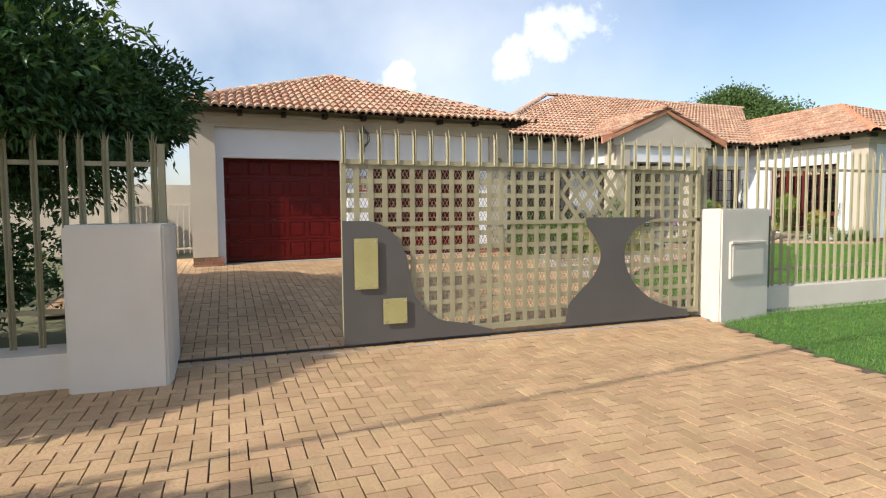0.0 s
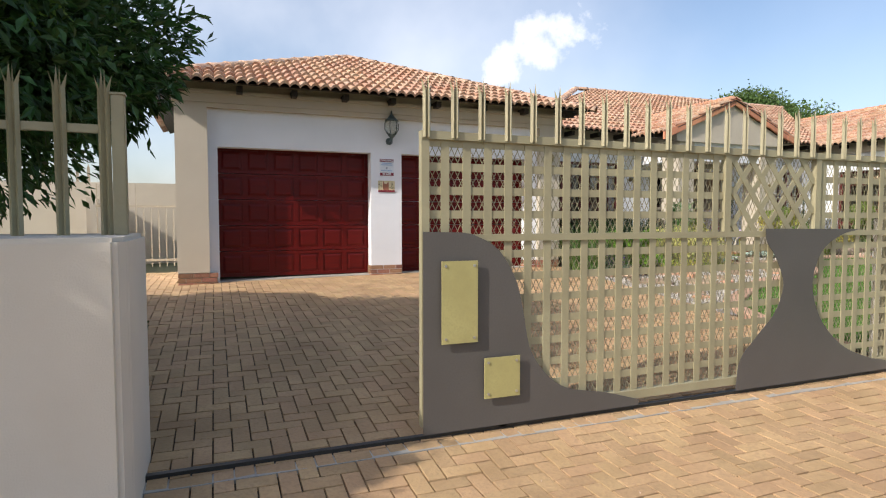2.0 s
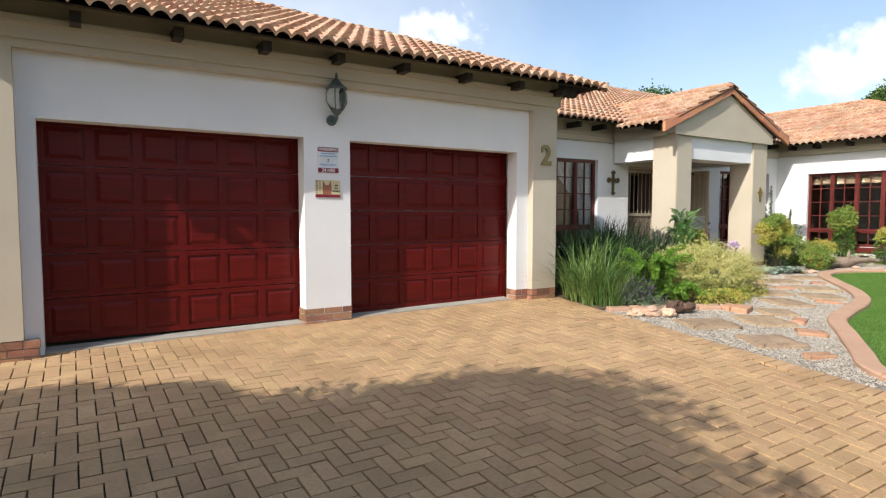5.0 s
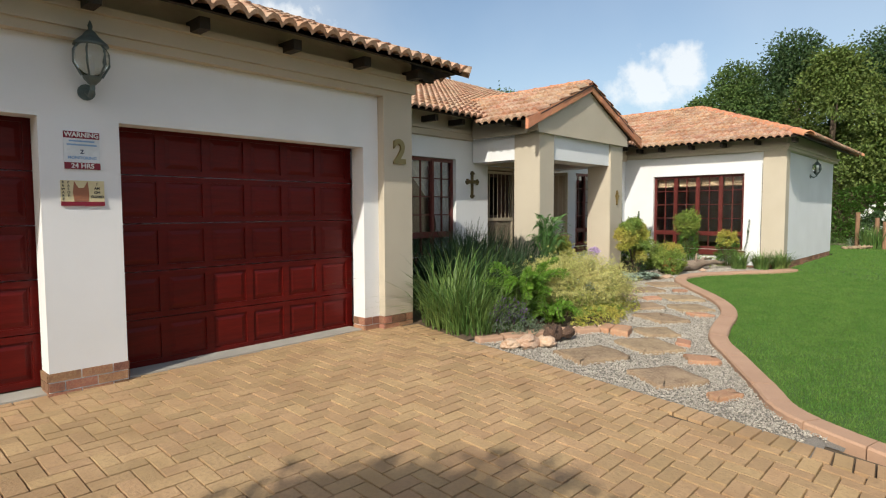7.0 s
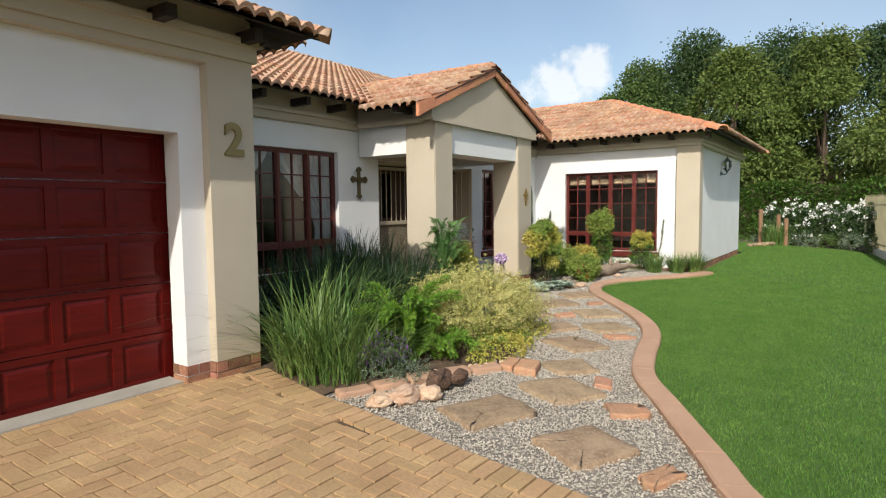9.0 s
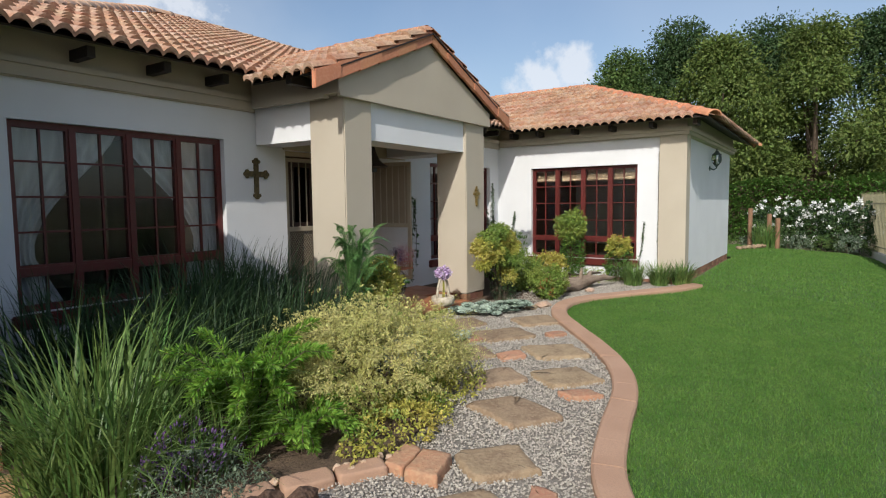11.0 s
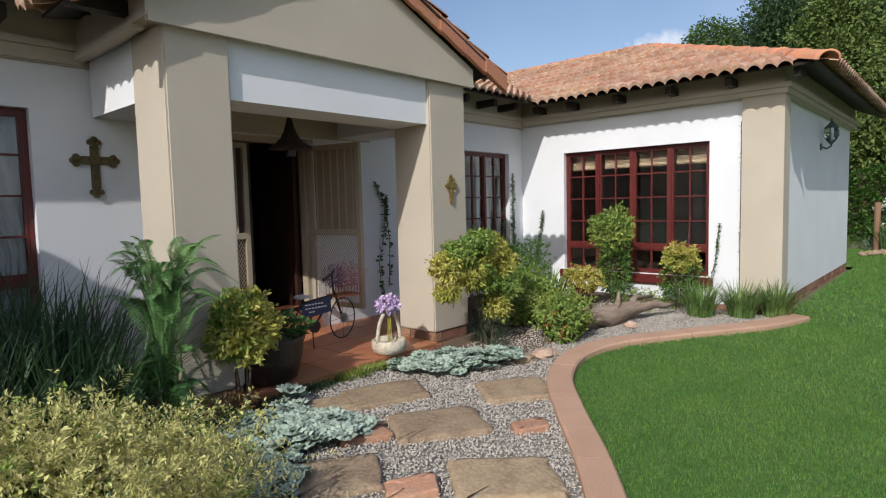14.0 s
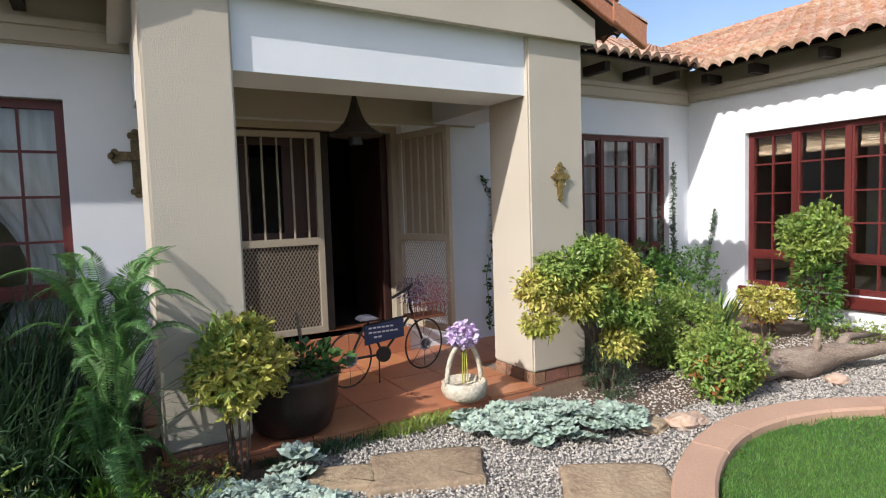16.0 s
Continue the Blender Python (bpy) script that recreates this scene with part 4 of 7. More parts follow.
# ---- street wall, pillars, fence ----
def palisade(parent, x, y, z0, z1, w=0.055):
    """One W-section pale with a three-pointed, splayed head."""
    bm = B()
    d = w * 0.35
    prof = [(-w / 2, 0), (-w / 4, -d), (0, 0), (w / 4, -d), (w / 2, 0)]
    zt = z1 - 0.10
    lo = [bm.verts.new((x + a, y + b, z0)) for a, b in prof]
    hi = [bm.verts.new((x + a, y + b, zt)) for a, b in prof]
    for i in range(4):
        bm.faces.new((lo[i], lo[i + 1], hi[i + 1], hi[i]))
    for i, lean in ((0, -0.35), (1, 0.0), (2, 0.0), (3, 0.35)):
        tip = bm.verts.new((x + (prof[i][0] + prof[i + 1][0]) / 2 + lean * w, y + (prof[i][1] + prof[i + 1][1]) / 2, z1 - (0.03 if i in (0, 3) else 0)))
        bm.faces.new((hi[i], hi[i + 1], tip))
    return part("pale", bm, M_GATE, parent)


bm = B()
flat_prism(bm, [(-6.0, 5.16), (-1.5, 5.16), (-1.5, 5.62), (-6.0, 5.62)], -0.3, 0.27)
struct("wall_street_west", bm, M_PILLAR, "low cream-painted street wall", bevel=0.012)
bm = B()
flat_prism(bm, [(-1.51, 5.0), (-0.79, 5.0), (-0.76, 5.12), (-0.76, 5.84), (-1.51, 5.84)], -0.3, 1.31)
p = struct("gate_pillar_west", bm, M_PILLAR, "cream-painted masonry gate pillar", bevel=0.02)
bm = B()
flat_prism(bm, [(5.39, 5.26), (6.38, 5.43), (6.31, 5.98), (5.33, 5.80)], -0.3, 1.40)
struct("gate_pillar_east", bm, M_PILLAR, "cream-painted masonry gate pillar", bevel=0.02)
bm = B()
flat_prism(bm, [(6.415, 5.62), (28.0, 5.62), (28.0, 5.85), (6.415, 5.85)], -0.3, 0.32)
struct("wall_street_east", bm, M_PILLAR, "low cream-painted street wall", bevel=0.01)
mb = thing("letterbox_cover", (5.90, 5.35, 0.77), "cream metal letterbox cover on the gate pillar", "letterbox")
lb = Matrix.Translation((5.39, 5.26, 0)) @ Matrix.Rotation(math.atan2(0.17, 0.99), 4, "Z")
for nm, x0, x1, y0, y1, z0, z1, lab in (("frame", 0.16, 0.86, -0.022, 0.004, 0.52, 0.99, ""), ("flap", 0.19, 0.83, -0.034, -0.0225, 0.55, 0.955, "thin raised flap"), ("lip", 0.15, 0.87, -0.05, -0.0225, 0.957, 0.985, "folded rain lip")):
    bm = B()
    box(bm, x0, y0, z0, x1, y1, z1)
    bm.transform(lb)
    part(nm, bm, M_PILLAR, mb, lab, bevel=0.004)
mt = thing("gate_motor_screen", (6.52, 5.5, 0.2), "dark sheet-metal screen beside the gate pillar", "metal screen")
bm = B()
box(bm, 6.43, 5.58, 0.33, 6.58, 5.615, 1.30)
part("sheet", bm, M_PANEL, mt, bevel=0.004)


def fence_run(name, xs0, xs1, y, z0, z1, rails, pitch, label, group):
    f = thing(name, ((xs0 + xs1) / 2, y, z0), label, "palisade fence", group)
    for z in rails:
        bm = B()
        box(bm, xs0, y + 0.005, z - 0.02, xs1, y + 0.04, z + 0.02)
        part("rail", bm, M_GATE, f)
    n = int((xs1 - xs0) / pitch)
    for i in range(n + 1):
        palisade(f, xs0 + 0.03 + i * (xs1 - xs0 - 0.06) / n, y, z0, z1)
    return f


fence_run("palisade_fence", -6.0, -1.55, 5.48, 0.27, 2.12, (0.57, 1.83), 0.21, "olive-gold steel palisade fence on a low wall", "street fences")
fence_run("palisade_fence", -1.48, -0.86, 5.48, 1.31, 2.12, (1.83,), 0.2, "short olive-gold palisade on top of the gate pillar", "street fences")
fence_run("palisade_fence", 5.50, 6.30, 5.72, 1.40, 2.24, (1.94,), 0.17, "short olive-gold palisade on top of the gate pillar", "street fences")
for k in range(4):
    fence_run("palisade_fence", 6.45 + k * 2.7, 6.45 + (k + 1) * 2.7 - 0.04, 5.72, 0.32, 2.24, (0.55, 1.94), 0.155, "olive-gold steel palisade fence panel on a low wall", "street fences")
for x, y, z0, z1 in ((-0.83, 5.50, 1.31, 2.0), (5.29, 5.64, -0.1, 2.16), (5.45, 5.62, 1.40, 2.12)):
    gp = thing("gate_post", (x, y, z0), "square olive-gold steel gate post beside the pillar", "gate post", "gate posts")
    bm = B()
    box(bm, x - 0.03, y - 0.03, z0, x + 0.03, y + 0.03, z1)
    part("post", bm, M_GATE, gp, bevel=0.004)
    bm = B()
    box(bm, x - 0.034, y - 0.034, z1, x + 0.034, y + 0.034, z1 + 0.01)
    part("cap", bm, M_GATE, gp)

# ---- sliding gate ----
gate = thing("sliding_gate", (3.1, 5.55, 0.1), "olive-gold steel sliding gate with lattice and dark sheet panels, half open", "gate")
GX0, GX1, GY, GZ0, GZM, GZ1 = 0.77, 5.30, 5.55, 0.15, 1.27, 1.90


def gbar(nm, x0, z0, x1, z1, dy0=-0.02, dy1=0.02, m=None, lab=""):
    bm = B()
    box(bm, x0, GY + dy0, z0, x1, GY + dy1, z1)
    return part(nm, bm, m or M_GATE, gate, lab)


gbar("bottom_rail", GX0, GZ0 - 0.05, GX1, GZ0 + 0.01, -0.03, 0.03)
gbar("middle_rail", GX0 + 0.05, GZM - 0.025, GX1, GZM + 0.02, -0.025, 0.025)
gbar("top_rail", GX0, GZ1 - 0.03, GX1, GZ1 + 0.02, -0.03, 0.03)
gbar("end_stile", GX0, GZ0 + 0.01, GX0 + 0.05, GZ1 - 0.03, -0.025, 0.025)
gbar("end_stile", GX1 - 0.05, GZ0 + 0.01, GX1, GZ1 - 0.03, -0.025, 0.025)
gbar("stile", 3.20, GZM + 0.02, 3.26, GZ1 - 0.03, -0.024, 0.024)
gbar("stile", 4.18, GZM + 0.02, 4.24, GZ1 - 0.03, -0.024, 0.024)
x = GX0 + 0.13
while x < GX1 - 0.08:
    gbar("lattice_bar", x, GZ0 + 0.01, x + 0.055, GZM - 0.025, -0.012, -0.006)
    if not 3.18 < x < 4.20:
        gbar("lattice_bar", x, GZM + 0.02, x + 0.055, GZ1 - 0.03, -0.012, -0.006)
    x += 0.146
z = GZ0 + 0.11
while z < GZM - 0.06:
    gbar("lattice_bar", GX0 + 0.05, z, GX1 - 0.05, z + 0.05, -0.006, -0.001)
    z += 0.146
z = GZM + 0.12
while z < GZ1 - 0.06:
    gbar("lattice_bar", GX0 + 0.05, z, 3.20, z + 0.05, -0.006, -0.001)
    gbar("lattice_bar", 4.24, z, GX1 - 0.05, z + 0.05, -0.006, -0.001)
    z += 0.146
for k in range(-3, 6):
    for s in (1, -1):
        a = Vector((3.26 + k * 0.19, GZM + 0.02))
        b = a + Vector((0.46, GZ1 - GZM - 0.05))
        if s < 0:
            a.x, b.x = b.x, a.x
        pts = []
        d = b - a
        t0 = max(0.0, min(1.0, min((3.26 - a.x) / d.x, (4.18 - a.x) / d.x)))
        t1 = max(0.0, min(1.0, max((3.26 - a.x) / d.x, (4.18 - a.x) / d.x)))
        if t1 - t0 < 0.05:
            continue
        p0, p1 = a + d * t0, a + d * t1
        bm = B()
        w = 0.03
        y0 = GY - 0.012 + (0.006 if s > 0 else 0)
        prism(bm, [(p0.x - w, p0.y), (p0.x + w, p0.y), (p1.x + w, p1.y), (p1.x - w, p1.y)], y0, y0 + 0.005)
        part("diagonal_bar", bm, M_GATE, gate)
# expanded-metal mesh behind the lattice
bm = B()


def expanded(bm, x0, x1, z0, z1, y, sx=0.042, sz=0.085, w=0.0026):
    n = int((x1 - x0 + (z1 - z0) * sx / sz) / sx) + 1
    for s in (1, -1):
        for k in range(n + 1):
            ax, az = x0 + k * sx, z0
            dx, dz = -s * sx / sz, 1.0
            if s < 0:
                ax = x1 - k * sx
            t0, t1 = 0.0, z1 - z0
            lim0, lim1 = (x0 - ax) / dx, (x1 - ax) / dx
            t0, t1 = max(t0, min(lim0, lim1)), min(t1, max(lim0, lim1))
            if t1 - t0 < 0.01:
                continue
            px, pz, qx, qz = ax + dx * t0, az + t0, ax + dx * t1, az + t1
            prism(bm, [(px - w, pz), (px + w, pz), (qx + w, qz), (qx - w, qz)], y, y + 0.002)


expanded(bm, GX0 + 0.05, GX1 - 0.05, GZ0 + 0.01, GZM - 0.03, GY + 0.008)
expanded(bm, GX0 + 0.05, GX1 - 0.05, GZM + 0.02, GZ1 - 0.03, GY + 0.008)
part("expanded_mesh", bm, M_GATE, gate, "fine diamond steel mesh", kind="stuff")
x = GX0 + 0.03
i = 0
while x < GX1:
    o = palisade(gate, x, GY - 0.03, GZ1 - 0.02, 2.26, 0.05)
    x += 0.184


def arc_pts(pts, n=8):
    line = smooth_line([(a, b) for a, b in pts], 0.05)
    return [(v.x, v.y) for v in line]


def sheet_panel(bm, left, right, y0, y1):
    """A cut sheet between a left and a right outline, both going upward."""
    poly = list(left)[::-1] + list(right)
    a = [bm.verts.new((x, y0, z)) for x, z in poly]
    b = [bm.verts.new((x, y1, z)) for x, z in poly]
    bm.faces.new(a)
    bm.faces.new(b[::-1])
    for i in range(len(poly)):
        j = (i + 1) % len(poly)
        bm.faces.new((a[j], a[i], b[i], b[j]))


bm = B()
right = arc_pts([(2.40, 0.10), (2.12, 0.18), (1.75, 0.27), (1.53, 0.50), (1.46, 0.78), (1.41, 0.98), (1.28, 1.19), (1.10, 1.29), (1.0, 1.305)])
sheet_panel(bm, [(0.77, 0.06), (0.77, 1.31)], [(2.40, 0.06)] + right, 5.50, 5.503)
part("sheet_panel", bm, M_PANEL, gate, "graphite sheet-steel panel with a curved edge")
bm = B()
right = arc_pts([(5.10, 0.14), (4.85, 0.19), (4.52, 0.32), (4.25, 0.56), (4.14, 0.86), (4.24, 1.12), (4.46, 1.25), (4.70, 1.30)])
left = arc_pts([(3.33, 0.10), (3.37, 0.30), (3.55, 0.48), (3.72, 0.64), (3.81, 0.86), (3.72, 1.08), (3.62, 1.20), (3.60, 1.31)])
sheet_panel(bm, [(3.33, 0.06)] + left, [(5.12, 0.06)] + right, 5.50, 5.503)
part("sheet_panel", bm, M_PANEL, gate, "graphite sheet-steel panel with a curved edge")
for x0, z0, x1, z1 in ((0.88, 0.62, 1.12, 1.13), (1.17, 0.25, 1.42, 0.51)):
    bm = B()
    box(bm, x0, 5.47, z0, x1, 5.478, z1)
    pl = part("name_plate", bm, M_PLATE, gate, "blank olive cover plate")
    for bx_, bz_ in ((x0 + 0.025, z0 + 0.03), (x1 - 0.025, z0 + 0.03), (x0 + 0.025, z1 - 0.03), (x1 - 0.025, z1 - 0.03)):
        bm = B()
        tube(bm, [(bx_, 5.50, bz_), (bx_, 5.464, bz_)], 0.009, 8)
        part("bolt", bm, M_STEEL, pl)
for x in (1.33, 4.9):
    bm = B()
    tube(bm, [(x, 5.53, 0.075), (x, 5.57, 0.075)], 0.045, 14)
    part("wheel", bm, M_BLACK, gate, "steel gate wheel")
bm = B()
box(bm, -0.76, 5.53, -0.04, 5.35, 5.57, 0.045)
struct("gate_track", bm, M_BLACK, "steel gate track across the drive")
bm = B()
box(bm, -0.76, 5.40, -0.2, 5.37, 5.53, 0.012)
struct("gate_track_strip", bm, M_CONC, "rough concrete strip along the gate track")

# ---- side gate and yard wall west of the garage ----
sg = thing("side_gate", (-1.6, 14.0, 0.4), "cream steel picket side gate beside the garage", "gate")
for z in (0.62, 1.6):
    bm = B()
    box(bm, -2.35, 13.98, z - 0.02, -0.95, 14.02, z + 0.02)
    part("rail", bm, M_SECUR, sg)
for i in range(12):
    bm = B()
    x = -2.33 + i * 0.122
    box(bm, x - 0.008, 13.99, 0.5, x + 0.008, 14.01, 2.0 if i in (0, 5, 11) else 1.6)
    part("bar", bm, M_SECUR, sg)
bm = B()
box(bm, -14.0, 17.5, 0.2, -0.93, 17.65, 2.2)
box(bm, -2.65, 14.0, 0.2, -2.5, 17.5, 1.75)
struct("wall_yard", bm, M_BEIGE, "tan-painted yard wall")
yf = thing("wall_top_pickets", (-4.0, 17.55, 2.2), "white steel pickets on top of the yard wall", "palisade fence")
for i in range(28):
    bm = B()
    x = -9.0 + i * 0.22
    prism(bm, [(x - 0.03, 2.2), (x + 0.03, 2.2), (x + 0.03, 2.52), (x, 2.62), (x - 0.03, 2.52)], 17.55, 17.565)
    part("picket", bm, M_SECUR, yf)
bm = B()
for a, b in ((-2.33, -1.74), (-1.70, -0.98)):
    for k in range(int((b - a) / 0.06)):
        for sgn in (1, -1):
            x0, x1 = a + k * 0.06, a + (k + 1) * 0.06
            for q in range(5):
                z0 = 1.60 + q * 0.075
                p0, p1 = (x0, x1) if sgn > 0 else (x1, x0)
                prism(bm, [(p0 - 0.002, z0), (p0 + 0.002, z0), (p1 + 0.002, z0 + 0.075), (p1 - 0.002, z0 + 0.075)], 13.998, 14.001)
part("mesh_infill", bm, M_SECUR, sg, "diamond steel mesh above the bars", kind="stuff")


# ---- lantern, signs, numeral, crosses ----
def lantern(x, y, z, axis="y", s=1.0):
    l = thing("wall_lantern", (x, y, z), "weathered green-grey metal coach lantern on the wall", "wall lamp", "wall lanterns")

    def at(px, py, pz):
        return (x + px * s, y - py * s, z + pz * s) if axis == "y" else (x - py * s, y + px * s, z + pz * s)
    c = at(0, 0.15, 0)
    bm = B()
    tube(bm, [at(0, 0.0, -0.20), at(0, 0.02, -0.20)], 0.055 * s, 14)
    tube(bm, [at(0, 0.02, -0.20), at(0, 0.09, -0.235), at(0, 0.15, -0.20), at(0, 0.15, -0.15)], 0.016 * s, 8)
    part("bracket", bm, M_LANTERN, l)
    bm = B()
    lathe(bm, [(0.02 * s, c[2] - 0.17 * s), (0.055 * s, c[2] - 0.13 * s), (0.06 * s, c[2] - 0.115 * s)], c[0], c[1], 12)
    part("base", bm, M_LANTERN, l)
    bm = B()
    lathe(bm, [(0.058 * s, c[2] - 0.113 * s), (0.105 * s, c[2] - 0.03 * s), (0.103 * s, c[2] + 0.05 * s), (0.075 * s, c[2] + 0.095 * s)], c[0], c[1], 12)
    part("glass", bm, M_LAMPGLASS, l, "clear bevelled lantern glass", smooth=True)
    for k in range(6):
        a = math.pi * k / 3
        bm = B()
        tube(bm, [(c[0] + math.cos(a) * r * s, c[1] + math.sin(a) * r * s, c[2] + h * s) for r, h in ((0.064, -0.115), (0.111, -0.03), (0.109, 0.05), (0.08, 0.10))], 0.006 * s, 6)
        part("rib", bm, M_LANTERN, l)
    bm = B()
    lathe(bm, [(0.11 * s, c[2] + 0.09 * s), (0.105 * s, c[2] + 0.105 * s), (0.05 * s, c[2] + 0.155 * s), (0.035 * s, c[2] + 0.18 * s), (0.012 * s, c[2] + 0.20 * s), (0.016 * s, c[2] + 0.225 * s), (0.003 * s, c[2] + 0.26 * s)], c[0], c[1], 14)
    part("cap", bm, M_LANTERN, l, smooth=True)
    bm = B()
    tube(bm, [(c[0], c[1], c[2] - 0.11 * s), (c[0], c[1], c[2] + 0.02 * s)], 0.012 * s, 8)
    part("bulb", bm, M_LETTER, l, "small white candle bulb")


lantern(2.38, 11.80, 2.90, s=1.08)


def letters(text, x, y, z, size, material, parent, ext=0.001, align="CENTER", rot=(math.pi / 2, 0, 0)):
    cu = bpy.data.curves.new("text", "FONT")
    cu.body, cu.size, cu.extrude, cu.align_x, cu.align_y, cu.offset = text, size, ext, align, "CENTER", size * 0.03
    tmp = bpy.data.objects.new("tmp", cu)
    me = bpy.data.meshes.new_from_object(tmp)
    bpy.data.objects.remove(tmp)
    me.transform(Matrix.Translation((x, y, z)) @ Euler(rot).to_matrix().to_4x4())
    me.transform(Matrix.Translation(-parent.location))
    me.materials.clear()
    me.materials.append(material)
    o = new("lettering", me)
    o.parent = parent
    return o


sg1 = thing("alarm_sign", (2.35, 11.795, 2.24), "white alarm warning sign with maroon bands on the pier", "sign")
bm = B()
box(bm, 2.215, 11.790, 2.105, 2.455, 11.7995, 2.385)
part("board", bm, M_SIGNW, sg1)
for z0, z1 in ((2.335, 2.385), (2.105, 2.155)):
    bm = B()
    box(bm, 2.215, 11.787, z0, 2.455, 11.7905, z1)
    part("band", bm, M_SIGNM, sg1, "maroon band")
letters("WARNING", 2.335, 11.7855, 2.36, 0.047, M_LETTER, sg1)
letters("24 HRS", 2.335, 11.7855, 2.13, 0.050, M_LETTER, sg1)
for k, w in ((0, 0.17), (1, 0.20)):
    bm = B()
    z = 2.315 - k * 0.028
    box(bm, 2.335 - w / 2, 11.788, z - 0.006, 2.335 + w / 2, 11.7895, z + 0.006)
    part("print_line", bm, M_SIGNC, sg1)
letters("Z", 2.335, 11.7885, 2.235, 0.04, M_SIGNB, sg1)
letters("MONITORING", 2.335, 11.7885, 2.19, 0.030, M_SIGNC, sg1)
sg2 = thing("dog_sign", (2.33, 11.795, 1.92), "cream guard dog sign with a brown lower band", "sign")
bm = B()
box(bm, 2.185, 11.790, 1.845, 2.475, 11.7995, 2.02)
part("board", bm, M_SIGNY, sg2)
bm = B()
box(bm, 2.185, 11.787, 1.83, 2.475, 11.7995, 1.862)
part("band", bm, M_SIGNM, sg2, "maroon band")
bm = B()
prism(bm, [(2.27, 1.865), (2.365, 1.865), (2.37, 1.93), (2.362, 2.015), (2.335, 1.965), (2.30, 1.965), (2.272, 2.015), (2.262, 1.93)], 11.787, 11.7905)
part("dog_shape", bm, M_SIGNT, sg2, "plain brown dog head silhouette")
for k, tx in enumerate(("I", "AM", "ON", "GUARD")):
    letters(tx, 2.425, 11.7885, 1.995 - k * 0.032, 0.026, M_BLACK, sg2)
for x, tx in ((2.20, "BEWARE"), (2.235, "PASOP")):
    for k, ch in enumerate(tx):
        letters(ch, x, 11.7885, 2.005 - k * 0.025, 0.024, M_BLACK, sg2)

num = thing("house_number", (5.49, 11.70, 2.46), "brass-coloured raised house number on the beige pier", "house number")
o = letters("2", 5.485, 11.688, 2.44, 0.37, M_NUM, num, ext=0.012)
o.name = "numeral"


def cross(x, y, z, h, w, material, label, filigree):
    c = thing("wall_cross", (x, y, z), label, "cross", "wall crosses")
    t = h * 0.075
    bm = B()
    zc = z + h * 0.12
    prism(bm, [(x - t, z - h / 2 + 0.05), (x + t, z - h / 2 + 0.05), (x + t, z + h / 2 - 0.05), (x - t, z + h / 2 - 0.05)], y - 0.02, y)
    part("upright", bm, material, c, bevel=0.004)
    bm = B()
    prism(bm, [(x - w / 2 + 0.04, zc - t), (x + w / 2 - 0.04, zc - t), (x + w / 2 - 0.04, zc + t), (x - w / 2 + 0.04, zc + t)], y - 0.024, y - 0.002)
    part("arm", bm, material, c, bevel=0.004)
    for ex, ez in ((x, z - h / 2 + 0.03), (x, z + h / 2 - 0.03), (x - w / 2 + 0.03, zc), (x + w / 2 - 0.03, zc)):
        bm = B()
        r = h * (0.085 if not filigree else 0.08)
        pts = []
        if not filigree:
            ang = math.atan2(ez - zc, ex - x)
            for off, dist, rad in ((0.0, 0.030, 0.026), (1.25, 0.030, 0.024), (-1.25, 0.030, 0.024)):
                qx, qz = ex + math.cos(ang + off) * dist, ez + math.sin(ang + off) * dist
                prism(bm, [(qx + rad * math.cos(math.pi * q / 5), qz + rad * math.sin(math.pi * q / 5)) for q in range(10)], y - 0.027, y - 0.003)
        for k in range(16):
            a = math.pi * k / 8
            rr = r * (1.15 if k % 4 == 0 else 0.72 if k % 2 == 0 else 0.85) * (0.72 if filigree else 1)
            pts.append((ex + rr * math.cos(a), ez + rr * math.sin(a)))
        prism(bm, pts, y - 0.022, y - 0.001)
        part("finial", bm, material, c)
    if filigree:
        for sx in (-1, 1):
            for sz in (-1, 1):
                bm = B()
                pts = [(x + sx * (t + 0.028 * math.sin(a) * 1.1), y - 0.012, zc + sz * (t + 0.03 * (1 - math.cos(a)) * 0.8)) for a in [math.pi * k / 6 for k in range(7)]]
                tube(bm, pts, 0.0045, 6)
                part("scroll", bm, material, c)
    else:
        bm = B()
        lathe(bm, [(0.001, 0), (0.03, 0.003), (0.03, 0.01), (0.001, 0.012)], 0, 0, 10)
        bm.transform(Matrix.Translation((x, y - 0.024, zc)) @ Euler((math.pi / 2, 0, 0)).to_matrix().to_4x4())
        part("boss", bm, material, c)


cross(9.00, 13.598, 2.25, 0.44, 0.31, M_BRONZE, "dark bronze wall cross with flared ends on the white wall", False)
cross(11.66, 12.128, 2.03, 0.31, 0.19, M_GOLD, "antique gold filigree wall cross on the porch column", True)

# satellite-like lamp on the wing's end wall
lantern(17.6, 10.02, 2.78, s=0.9)

# ---- security doors, porch lamp ----
M_SHEETING = mat("tan_sheeting", (0.36, 0.29, 0.21), 0.7, second=(0.30, 0.24, 0.17), scale=3, bump=0.05)
sd = tagged(new("door_3"), "cream steel security gates at the open front door, one leaf open", "", "", "structure")
bm = B()
box(bm, DOOR[0], 13.70, 0.80, DOOR[0] + 0.06, 13.80, DOOR[3])
box(bm, DOOR[1] - 0.06, 13.70, 0.80, DOOR[1], 13.80, DOOR[3])
box(bm, DOOR[0] + 0.06, 13.70, DOOR[3] - 0.06, DOOR[1] - 0.06, 13.80, DOOR[3])
part("door_frame", bm, M_SECUR, sd)


